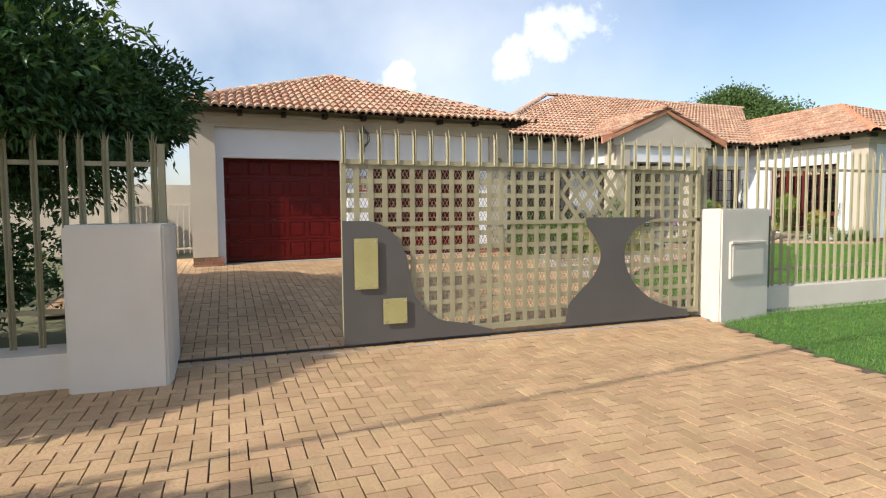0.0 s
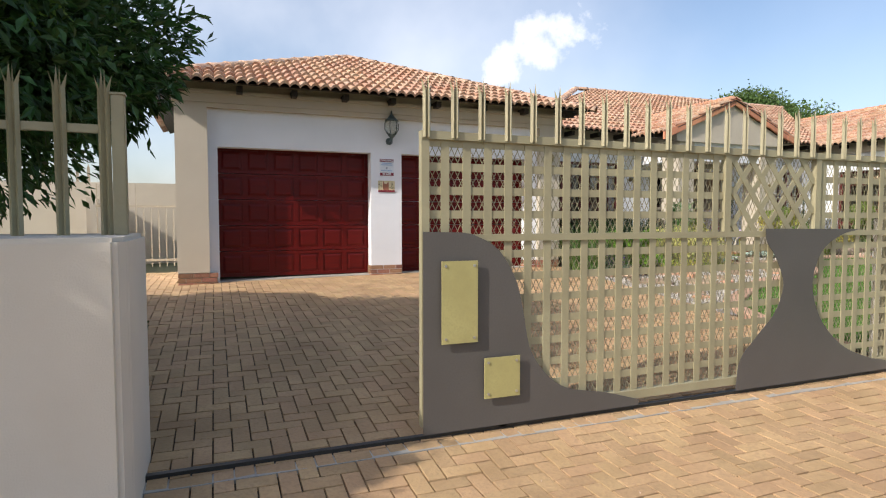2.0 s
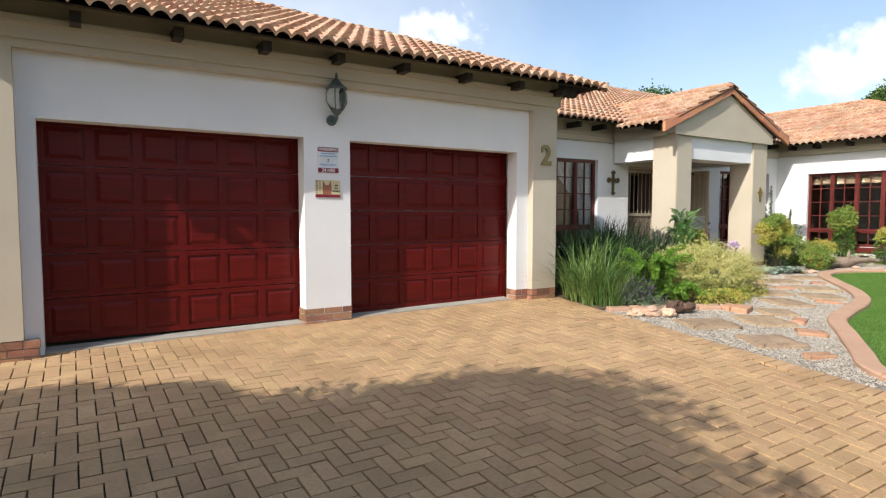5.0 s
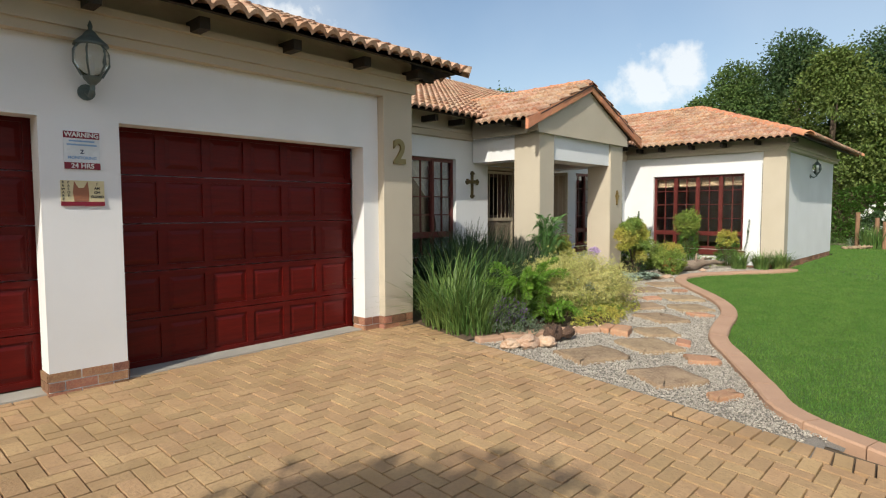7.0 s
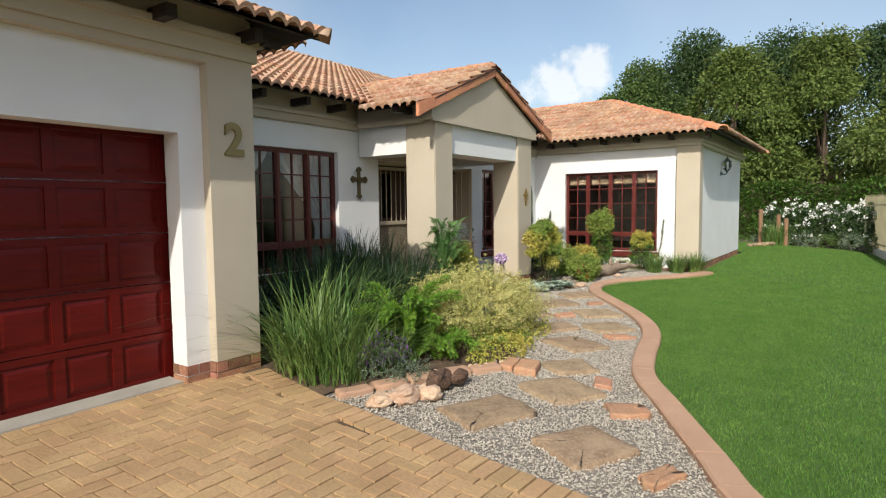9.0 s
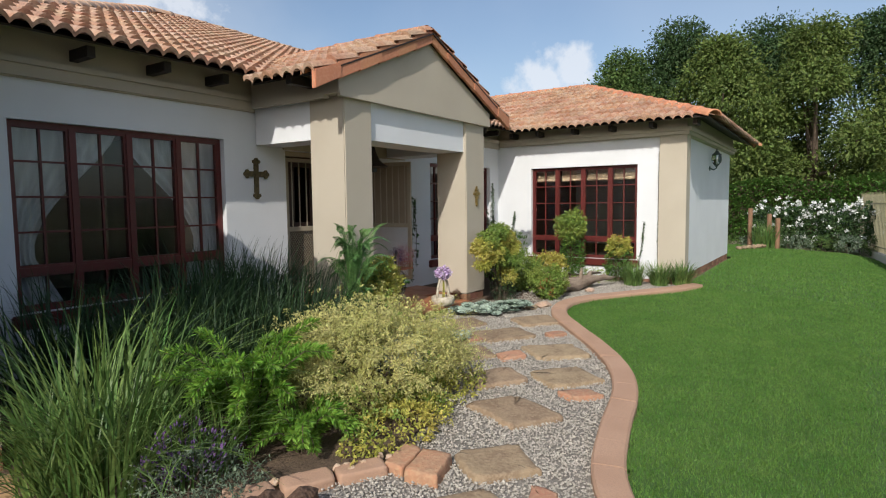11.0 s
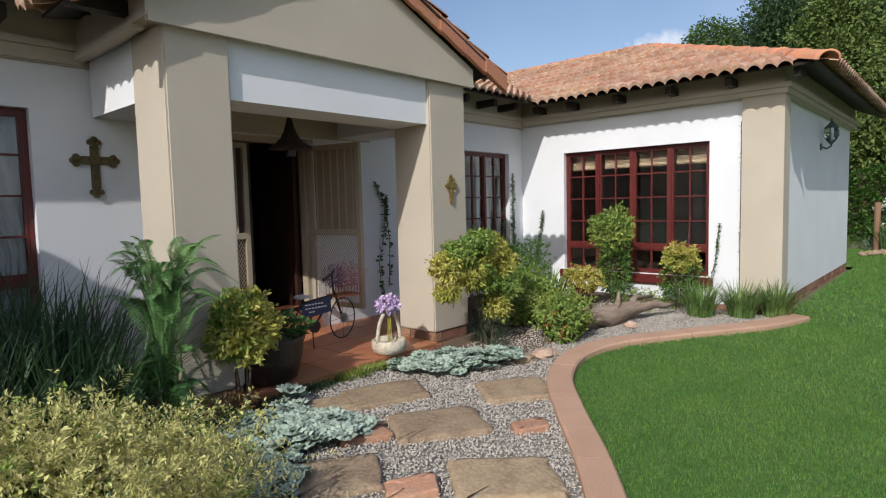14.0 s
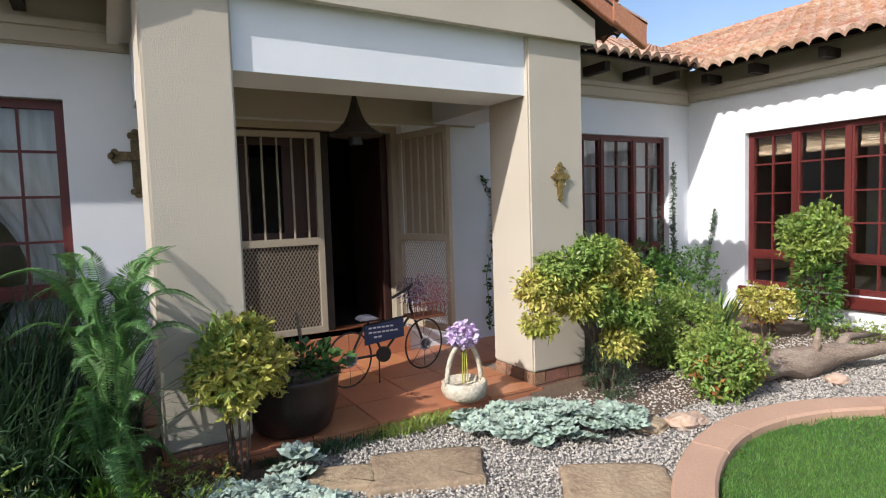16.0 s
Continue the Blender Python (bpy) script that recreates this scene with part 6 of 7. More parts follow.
bs = bush("ball_shrub", 9.31, 11.95, 1.10, (0.205, 0.205, 0.195), 4200, 0.05, L_NAND, "clipped yellow-green ball shrub on a thin stem", "topiary", second=L_NANDG, frac=0.22, w=0.5)
bm = B()
tube(bm, [(9.25, 11.97, 0.47), (9.26, 11.96, 0.7), (9.24, 11.95, 0.95)], 0.012, 6)
part("trunk", bm, M_BARK, bs)
strap_clump("mat_grass", 9.75, 11.97, 0.36, 0.06, 420, 0.07, 0.006, L_REED, "dark creeping ground cover along the porch edge", "", 1.2)
strap_clump("mat_grass", 10.35, 11.98, 0.30, 0.06, 420, 0.08, 0.006, L_NANDG, "green creeping ground cover along the porch edge", "", 1.2)
succulents("succulent_mat", 11.03, 11.52, 0.55, 0.26, 150, "blue-green rosette succulents below the porch column", -0.55)
succulents("succulent_mat", 9.28, 11.38, 0.46, 0.28, 130, "blue-green rosette succulents beside the path", -0.75)
succulents("succulent_mat", 8.75, 10.95, 0.36, 0.26, 80, "blue-green rosette succulents beside the path", 0.6, 1.2)
succulents("succulent_mat", 8.85, 11.48, 0.26, 0.18, 50, "blue-green rosette succulents before the ferns", 0.3, 1.2)
succulents("succulent_mat", 9.55, 11.78, 0.10, 0.07, 5, "a few large blue-green rosettes by the porch edge", 0, 1.9)
bush("silver_herb", 8.42, 10.88, 0.60, (0.34, 0.30, 0.17), 2600, 0.034, L_SUCC, "silver-green herb beside the variegated shrub", "herb", w=0.4)

# the bed between porch column and wing
bush("small_dark_shrub", 11.72, 11.72, 0.70, (0.17, 0.17, 0.20), 1700, 0.03, L_REED, "small fine-leaved dark shrub before the column", "shrub", w=0.25)
ns = bush("cloud_shrub", 11.72, 11.80, 1.38, (0.17, 0.16, 0.14), 1700, 0.042, L_NAND, "yellow-green shrub clipped in clumps on bare stems", "topiary", second=L_NANDG, frac=0.3)
for cx, cy, cz, r, n in ((11.14, 11.74, 1.42, 0.12, 320), (11.30, 11.74, 1.50, 0.13, 360), (11.40, 11.72, 1.34, 0.12, 320), (11.60, 11.76, 1.60, 0.13, 360), (11.82, 11.78, 1.54, 0.13, 380), (11.96, 11.76, 1.38, 0.13, 380), (11.92, 11.72, 1.16, 0.13, 360), (11.82, 11.70, 0.98, 0.11, 260), (11.10, 11.70, 1.20, 0.085, 160), (11.62, 11.74, 1.28, 0.13, 340)):
    P, D = blob_points(n, np.array([cx, cy, cz - 0.08]), (r * 1.08, r, r * 0.85))
    P = np.repeat(P, 4, 0) + rng.normal(size=(len(P) * 4, 3)) * 0.016
    merged("leaf_clump", [leaves(P, np.repeat(D, 4, 0) * 0.5 + rng.normal(size=P.shape) * 0.85, 0.044, 0.022, 0.2, 0.3)], L_NAND if random.random() < 0.75 else L_NANDG, ns, kind="stuff")
bm = B()
for p in (((11.9, 11.84, 0.5), (11.92, 11.84, 1.0), (11.9, 11.84, 1.4)), ((11.95, 11.82, 0.5), (12.05, 11.8, 0.8), (12.1, 11.78, 1.15)), ((11.88, 11.82, 0.5), (11.62, 11.8, 0.95), (11.25, 11.76, 1.36))):
    tube(bm, p, 0.012, 6)
part("trunk", bm, M_BARK, ns)
bush("ball_shrub", 12.34, 11.28, 0.74, (0.235, 0.23, 0.22), 4200, 0.045, L_NANDG, "rounded green shrub beside the driftwood", "topiary", second=L_RED, frac=0.07)
bush("green_shrub", 12.70, 11.95, 0.86, (0.34, 0.30, 0.28), 5200, 0.038, L_NANDG, "loose mid-green shrub in the corner bed", "shrub")
bush("green_shrub", 13.0, 12.6, 1.10, (0.33, 0.30, 0.40), 2600, 0.045, L_HEDGE, "dark green shrub below the window", "shrub")
bush("green_shrub", 13.75, 12.7, 1.05, (0.33, 0.30, 0.32), 2200, 0.045, L_HEDGE, "dark green shrub below the window", "shrub")
bush("golden_shrub", 14.02, 11.98, 0.88, (0.24, 0.22, 0.14), 1800, 0.05, L_NAND, "golden shrub with yellow tips before the window", "shrub", second=L_RED, frac=0.18)
strap_clump("fan_leaf_plant", 13.35, 12.05, 0.12, 0.12, 46, 0.55, 0.045, L_STRAP, "broad strap-leaf plant in the corner bed", "", 0.45)
ts = bush("column_shrub", 14.37, 11.75, 1.48, (0.22, 0.22, 0.27), 3800, 0.055, L_NANDG, "upright feathery shrub before the window", "shrub", up=0.6)
P, D = blob_points(1500, np.array([14.33, 11.72, 1.05]), (0.2, 0.2, 0.34))
merged("lower_leaves", [leaves(P, D + rng.normal(size=D.shape) * 0.6, 0.055, 0.02)], L_HEDGE, ts)
bush("ball_shrub", 14.55, 10.98, 1.17, (0.18, 0.18, 0.15), 1500, 0.05, L_NAND, "small golden ball shrub on a stem", "topiary", second=L_RED, frac=0.12)
bush("green_shrub", 14.55, 10.95, 0.88, (0.22, 0.22, 0.28), 1500, 0.04, L_HEDGE, "fine green shrub under the ball shrub", "shrub")
for x, y in ((14.25, 10.62), (14.5, 10.25), (14.78, 9.95)):
    strap_clump("grass_tuft", x, y, 0.15, 0.14, 260, 0.46, 0.012, L_STRAP, "olive grass tuft at the foot of the wing wall", "wing grass tufts", 0.9)
bush("trailing_herb", 14.35, 11.3, 0.62, (0.3, 0.35, 0.12), 900, 0.035, L_NANDG, "loose low herb beside the driftwood", "herb")


def creeper(name, pts, label, n=34, size=0.045, foliage=None):
    t = thing(name, pts[0], label, "climbing plant", "creepers")
    bm = B()
    line = []
    for a, b in zip(pts, pts[1:]):
        for k in range(6):
            line.append(Vector(a).lerp(Vector(b), k / 6) + Vector((random.uniform(-0.006, 0.006), 0, 0)))
    tube(bm, line, 0.004, 5)
    part("stem", bm, M_BARK, t)
    i_ = rng.integers(0, len(line) - 1, n)
    w_ = rng.uniform(0, 1, (n, 1))
    A_ = np.array([v[:] for v in line])
    L = A_[i_] * (1 - w_) + A_[i_ + 1] * w_
    merged("leaves", [leaves(L, rng.normal(size=(n, 3)) + np.array([0, -0.5, 0]), size, size * 0.6)], foliage or L_DARK, t)


creeper("creeper", [(12.0, 13.55, 0.7), (11.98, 13.56, 1.2), (12.08, 13.56, 1.6), (12.1, 13.57, 1.9), (11.95, 13.57, 2.2)], "thin dark creeper climbing the porch wall", 130, 0.055)
creeper("creeper", [(12.12, 13.55, 0.9), (12.15, 13.56, 1.5), (12.1, 13.57, 2.1)], "thin dark creeper climbing the porch wall", 70, 0.05)
creeper("creeper", [(15.03, 10.41, 0.6), (15.055, 10.42, 1.8), (15.05, 10.42, 3.0)], "dark creeper up the corner of the wing wall", 130, 0.03)
creeper("creeper", [(14.6, 13.45, 0.9), (14.68, 13.52, 1.6), (14.74, 13.56, 2.45)], "fine grey-green climber in the wall corner", 420, 0.05, L_SAGE)
creeper("creeper", [(14.4, 13.35, 0.9), (14.36, 13.45, 1.4), (14.40, 13.5, 1.9)], "fine grey-green climber in the wall corner", 200, 0.045, L_SAGE)
creeper("creeper", [(14.95, 13.3, 0.9), (15.0, 13.25, 1.4), (15.02, 13.2, 1.8)], "fine grey-green climber in the wall corner", 240, 0.045, L_SAGE)
creeper("creeper", [(14.85, 10.72, 0.7), (14.95, 10.66, 1.2), (15.0, 10.64, 1.65)], "leafy climber beside the wing window", 90, 0.04)


# ---- stones, edging, driftwood ----
def slab(name, x, y, w, d, rot, label, material=None, h=0.026, cat="stepping stone", group="stepping stones", irregular=0.12, n=9):
    t = thing(name, (x, y, ground_z(x, y)), label, cat, group)
    pts = []
    m = 4 * n
    for k in range(m):
        a = 2 * math.pi * k / m
        e = 0.2
        px = w / 2 * math.copysign(abs(math.cos(a)) ** e, math.cos(a)) * random.uniform(1 - irregular * 0.5, 1 + irregular * 0.3)
        py = d / 2 * math.copysign(abs(math.sin(a)) ** e, math.sin(a)) * random.uniform(1 - irregular * 0.5, 1 + irregular * 0.3)
        pts.append((px, py))
    sk = [random.uniform(-0.12, 0.12) for _ in range(2)]
    bm = B()
    seed = Vector((x * 3.1, y * 2.7, 0))
    wob = [1 + 0.10 * noise.noise(seed + Vector((math.cos(6.283 * k / m) * 2.2, math.sin(6.283 * k / m) * 2.2, 0))) for k in range(m)]
    rings = []
    for f, hz in ((1.0, None), (1.0, 0.55), (0.965, 0.93), (0.85, 1.0), (0.62, 1.0), (0.34, 1.0)):
        ring = []
        for k, (px, py) in enumerate(pts):
            px, py = (px + py * sk[0]) * wob[k] * f, (py + px * sk[1]) * wob[k] * f
            qx, qy = x + px * math.cos(rot) - py * math.sin(rot), y + px * math.sin(rot) + py * math.cos(rot)
            g = ground_z(qx, qy)
            rough_ = 0.0 if hz is None or hz < 0.9 else 0.006 * noise.noise(Vector((qx * 9, qy * 9, seed.x))) + 0.007 * max(-0.5, noise.noise(Vector((qx * 4, qy * 4, seed.y))))
            ring.append(bm.verts.new((qx, qy, g - 0.04 if hz is None else g + h * hz + rough_)))
        rings.append(ring)
    for lo, hi in zip(rings, rings[1:]):
        for k in range(m):
            j = (k + 1) % m
            bm.faces.new((lo[k], lo[j], hi[j], hi[k]))
    bm.faces.new(rings[-1])
    part("slab", bm, material or M_FLAG, t, smooth=True)
    return t


FL = "rough brown sandstone stepping stone set in gravel"
for x, y, w, d, r in ((5.90, 8.76, 0.52, 0.46, -0.45), (5.99, 9.53, 0.62, 0.43, -0.38), (6.75, 9.29, 0.52, 0.48, -0.54), (7.36, 9.47, 0.42, 0.34, -0.6), (8.12, 9.74, 0.46, 0.48, -0.4), (8.66, 10.20, 0.50, 0.34, -0.6), (9.06, 9.72, 0.52, 0.38, -0.62), (9.14, 10.75, 0.46, 0.40, -0.6), (9.70, 10.08, 0.56, 0.40, -0.62), (9.99, 10.81, 0.60, 0.42, -0.65), (10.14, 11.47, 0.60, 0.40, -0.45), (10.82, 10.80, 0.54, 0.42, -0.7), (9.72, 11.62, 0.36, 0.22, -0.5)):
    slab("stepping_stone", x, y, w, d, r, FL)
for x, y, w, d, r in ((5.80, 8.25, 0.34, 0.16, -0.5), (7.13, 9.08, 0.24, 0.17, 0.2), (6.65, 8.72, 0.34, 0.24, -0.9), (8.74, 9.47, 0.32, 0.18, -0.6), (9.31, 10.37, 0.30, 0.20, -0.6), (9.58, 11.05, 0.34, 0.22, -0.4), (10.33, 10.35, 0.26, 0.16, -0.5)):
    slab("filler_stone", x, y, w * 0.9, d * 0.9, r, "small orange sandstone piece between the stepping stones", M_REDSTONE, 0.028, "stone", "filler stones", 0.35, 5)
for x, y, r in ((5.66, 10.53, -0.35), (5.95, 10.42, -0.35), (6.24, 10.30, -0.3), (6.53, 10.17, -0.45), (6.80, 10.03, -0.5), (7.05, 9.92, 0.1)):
    slab("edging_stone", x, y, 0.29, 0.13, r, "pinkish edging stone along the planted bed", M_KERB if x < 6.9 else M_REDSTONE, 0.045, "edging stone", "edging stones", 0.08, 4)
slab("edging_stone", 7.05, 9.74, 0.30, 0.20, 0.3, "rounded orange sandstone at the bed's corner", M_REDSTONE, 0.06, "edging stone", "edging stones", 0.2, 4)


def rock(name, x, y, z, r, material, label, seed, group="rocks", cat="rock", flat=0.6):
    t = thing(name, (x, y, ground_z(x, y)), label, cat, group)
    bm = B()
    bmesh.ops.create_icosphere(bm, subdivisions=3, radius=1.0)
    for v in bm.verts:
        q = v.co.normalized()
        k = 1 + 0.35 * noise.noise(q * 1.6 + Vector((seed, 0, 0))) + 0.16 * noise.noise(q * 4.5 + Vector((0, seed, 0)))
        v.co = Vector((q.x * r[0] * k + x, q.y * r[1] * k + y, q.z * r[2] * k + z))
    part("stone", bm, material, t)


rock("rock", 5.78, 10.12, 0.46, (0.15, 0.10, 0.07), M_PALE, "pale pink and cream quartz rock beside the drive", 3)
rock("rock", 5.62, 10.22, 0.45, (0.12, 0.09, 0.05), M_PALE, "pale pink and cream quartz rock beside the drive", 8)
rock("rock", 5.95, 10.02, 0.45, (0.10, 0.11, 0.06), M_PALE, "pale angular quartz rock at the gravel's edge", 12)
rock("tree_stump_piece", 6.12, 10.05, 0.50, (0.15, 0.07, 0.09), M_STUMP, "small dark weathered root piece lying on the gravel", 5, "", "driftwood")
rock("tree_stump_piece", 6.30, 9.97, 0.50, (0.10, 0.05, 0.06), M_STUMP, "small dark weathered root piece lying on the gravel", 15, "", "driftwood")
for i in range(14):
    rock("pebble", 6.2 + 0.06 * i + random.uniform(-0.05, 0.05), 10.42 - 0.035 * i + random.uniform(-0.03, 0.06), 0.46, (0.025, 0.02, 0.018), M_PALE, "small white pebble along the bed's edge", i, "white pebbles", "pebble")
rock("rock", 11.75, 11.12, 0.53, (0.14, 0.10, 0.05), M_PALE, "flat yellowish rock at the kerb", 21)
rock("rock", 11.50, 11.20, 0.53, (0.13, 0.09, 0.04), M_FLAG, "flat brown rock at the kerb", 25)
rock("rock", 13.15, 11.65, 0.64, (0.22, 0.16, 0.14), M_REDSTONE, "flat-topped orange rock behind the driftwood", 31)
rock("rock", 13.25, 11.0, 0.55, (0.10, 0.07, 0.04), M_PALE, "small yellowish rock in the gravel", 37)
dw = thing("driftwood_log", (13.1, 11.2, 0.53), "weathered grey-brown driftwood log lying on gravel", "driftwood")
bm = B()
tube(bm, [(12.62, 11.30, 0.60), (12.78, 11.29, 0.61), (12.95, 11.26, 0.63), (13.15, 11.22, 0.63), (13.32, 11.18, 0.65), (13.5, 11.12, 0.68), (13.68, 11.06, 0.70), (13.85, 10.98, 0.70), (14.0, 10.92, 0.70), (14.15, 10.85, 0.68)], [0.07, 0.10, 0.095, 0.10, 0.085, 0.08, 0.06, 0.055, 0.03, 0.012], 14)
for v in bm.verts:
    v.co += Vector((0, noise.noise(v.co * 7) * 0.07, noise.noise(v.co * 6 + Vector((3, 0, 0))) * 0.07)) + Vector((0, noise.noise(v.co * 25) * 0.02, noise.noise(v.co * 25 + Vector((5, 0, 0))) * 0.02))
part("trunk", bm, M_DRIFT, dw, smooth=True)
bm = B()
tube(bm, [(13.25, 11.18, 0.66), (13.28, 11.16, 0.78), (13.26, 11.14, 0.90)], [0.045, 0.03, 0.012], 8)
tube(bm, [(13.45, 11.12, 0.68), (13.75, 11.18, 0.76), (14.2, 11.15, 0.72)], [0.05, 0.035, 0.012], 8)
part("branch", bm, M_DRIFT, dw, smooth=True)

# gravel
G = 62000
gx_ = rng.uniform(5.25, 14.7, G * 3)
gy_ = rng.uniform(7.5, 12.1, G * 3)
ok = np.array([(kerb_y(a) or 7.5) + 0.11 < b and b < (bed_front(a) if a < 9.6 else (12.05 if a < 11.0 else 11.9)) and not on_drive(a - 0.05, b) for a, b in zip(gx_, gy_)])
gx_, gy_ = gx_[ok][:G], gy_[ok][:G]
gz_ = np.array([ground_z(a, b) for a, b in zip(gx_, gy_)])
ng = len(gx_)
sz = rng.uniform(0.005, 0.011, (ng, 1))
oct_ = np.array([[1, 0, 0], [0, 1, 0], [-1, 0, 0], [0, -1, 0], [0, 0, 0.8], [0, 0, -0.8]], float)
th = rng.uniform(0, 6.28, ng)
c_, s_ = np.cos(th), np.sin(th)
vv = oct_[None] * sz[:, :, None] * rng.uniform(0.6, 1.3, (ng, 6, 1))
vx = vv[..., 0] * c_[:, None] - vv[..., 1] * s_[:, None] + gx_[:, None]
vy = vv[..., 0] * s_[:, None] + vv[..., 1] * c_[:, None] + gy_[:, None]
vz = vv[..., 2] + gz_[:, None] + rng.uniform(-0.012, 0.004, (ng, 1))
fo = np.array([[0, 1, 4], [1, 2, 4], [2, 3, 4], [3, 0, 4], [1, 0, 5], [2, 1, 5], [3, 2, 5], [0, 3, 5]])
ff = (np.arange(ng)[:, None, None] * 6 + fo[None]).reshape(-1, 3)
tagged(new("gravel", fast_mesh("gravel", np.stack([vx, vy, vz], -1).reshape(-1, 3), ff, M_GRAVEL)), "loose light grey crushed gravel on the path", "gravel", "", "stuff")

# lawn blades
def lawn_blades(name, inside, regions, label):
    V_, F_, off = [], [], 0
    for x0, x1, y0, y1, dens, h, w in regions:
        n = int((x1 - x0) * (y1 - y0) * dens)
        bx, by = rng.uniform(x0, x1, n), rng.uniform(y0, y1, n)
        m = np.array([inside(a, b) for a, b in zip(bx, by)])
        bx, by = bx[m], by[m]
        n = len(bx)
        bz = np.array([ground_z(a, b) for a, b in zip(bx, by)]) - 0.012
        a = rng.uniform(0, 6.28, n)
        hh = h * rng.uniform(0.5, 1.3, n)
        l1, l2 = rng.normal(size=n) * hh * 0.45, rng.normal(size=n) * hh * 0.45
        ww = w * rng.uniform(0.6, 1.3, n)
        p = np.stack([bx - np.cos(a) * ww, by - np.sin(a) * ww, bz], -1)
        q = np.stack([bx + np.cos(a) * ww, by + np.sin(a) * ww, bz], -1)
        t = np.stack([bx + l1, by + l2, bz + hh], -1)
        V_.append(np.stack([p, q, t], 1).reshape(-1, 3))
        F_.append(np.arange(n * 3).reshape(-1, 3) + off)
        off += n * 3
    return tagged(new(name, fast_mesh(name, np.concatenate(V_), np.concatenate(F_), L_GRASS)), label, "grass", "", "stuff")


lawn_blades("lawn_grass", on_lawn, [(5.6, 8.0, 5.75, 9.0, 8000, 0.026, 0.0028), (8.0, 12.2, 7.6, 10.9, 14000, 0.022, 0.0022), (8.0, 12.2, 5.75, 7.6, 4000, 0.030, 0.0035), (12.2, 14.9, 5.75, 10.9, 6000, 0.028, 0.003), (14.9, 24.6, 5.75, 12.5, 1500, 0.034, 0.0065)], "mown bright green lawn grass")
lawn_blades("verge_grass", lambda x, y: x > 4.6 + 0.2 * (y - 1), [(4.6, 9.0, 0.5, 5.58, 2600, 0.03, 0.004), (9.0, 16, 0.5, 5.58, 500, 0.035, 0.009)], "mown green street verge grass")


# ---- things on the porch ----
pot = thing("plant_pot", (9.68, 12.29, 0.668), "dark brown glazed pot with leafy green plants", "plant pot")
bm = B()
lathe(bm, [(0.18, 0.669), (0.225, 0.70), (0.265, 0.85), (0.28, 0.98), (0.295, 1.00), (0.29, 1.015), (0.265, 1.01), (0.25, 0.97)], 9.68, 12.29, 28)
part("pot", bm, M_POT, pot, smooth=True)
bm = B()
lathe(bm, [(0.25, 0.965), (0.1, 0.98)], 9.68, 12.29, 20)
part("soil", bm, M_SOIL, pot)
P, D = blob_points(300, np.array([9.68, 12.29, 1.06]), (0.27, 0.25, 0.09))
merged("leaves", [leaves(P, D + np.array([0, 0, 0.6]), 0.07, 0.05, 0.15, 0.3)], L_DARK, pot)

bk = thing("cement_basket", (10.80, 12.14, 0.668), "aged cement basket planter with a hoop handle", "planter")
bm = B()
lathe(bm, [(0.10, 0.669), (0.138, 0.695), (0.155, 0.74), (0.15, 0.79), (0.138, 0.80), (0.12, 0.76)], 10.80, 12.14, 40)
for v in bm.verts:
    a = math.atan2(v.co.y - 12.14, v.co.x - 10.80)
    k = 1 + 0.03 * math.sin(a * 18 + v.co.z * 40)
    v.co.x, v.co.y = 10.80 + (v.co.x - 10.80) * k, 12.14 + (v.co.y - 12.14) * k
part("bowl", bm, M_CEMENT, bk, smooth=True)
bm = B()
tube(bm, [(10.80 + 0.135 * math.cos(a), 12.14, 0.78 + 0.27 * math.sin(a)) for a in [math.pi * k / 14 for k in range(15)]], 0.017, 10)
for v in bm.verts:
    v.co += v.co.normalized() * 0.004 * math.sin(v.co.z * 150)
part("handle", bm, M_CEMENT, bk, smooth=True)
fl = thing("hydrangea_stem", (10.80, 12.13, 0.79), "mauve and white hydrangea head standing in the cement basket", "flower")
bm = B()
for dx in (-0.02, 0.0, 0.022):
    tube(bm, [(10.80 + dx, 12.13, 0.78), (10.80 + dx * 0.6, 12.13, 1.03)], 0.005, 5)
part("stalks", bm, L_NAND, fl)
P, D = blob_points(520, np.array([10.80, 12.13, 1.10]), (0.088, 0.085, 0.07), 4, 0.2)
merged("petals", [leaves(P, D * 0.4 + rng.normal(size=D.shape) * 0.6, 0.035, 0.032, 0.1)], M_MAUVE, fl)

# the ornamental bicycle
bi = thing("garden_bicycle", (10.5, 12.95, 0.668), "dark wire ornamental bicycle planter with metal roses", "garden ornament")


def wheel(cx, cy, cz, r):
    bm = B()
    tube(bm, [(cx + r * math.cos(a) * 0.96, cy + r * math.cos(a) * 0.25, cz + r * math.sin(a)) for a in [2 * math.pi * k / 28 for k in range(29)]], 0.007, 6)
    rim = part("wheel_rim", bm, M_BLACK, bi)
    for k in range(8):
        a = 2 * math.pi * k / 8
        bm = B()
        tube(bm, [(cx, cy, cz), (cx + r * math.cos(a) * 0.96, cy + r * math.cos(a) * 0.25, cz + r * math.sin(a))], 0.002, 4)
        part("spoke", bm, M_BLACK, rim)
    bm = B()
    for k in range(7):
        a = 2 * math.pi * k / 7
        o_ = Vector((cx + 0.028 * math.cos(a), cy - 0.02, cz + 0.028 * math.sin(a)))
        lathe_pts = [bm.verts.new(o_ + Vector((0.028 * math.cos(t), -0.006 * math.cos(2 * t), 0.028 * math.sin(t)))) for t in [2 * math.pi * i / 8 for i in range(8)]]
        bm.faces.new(lathe_pts)
    part("metal_rose", bm, M_ROSEW, rim, "pale metal rose on the hub")


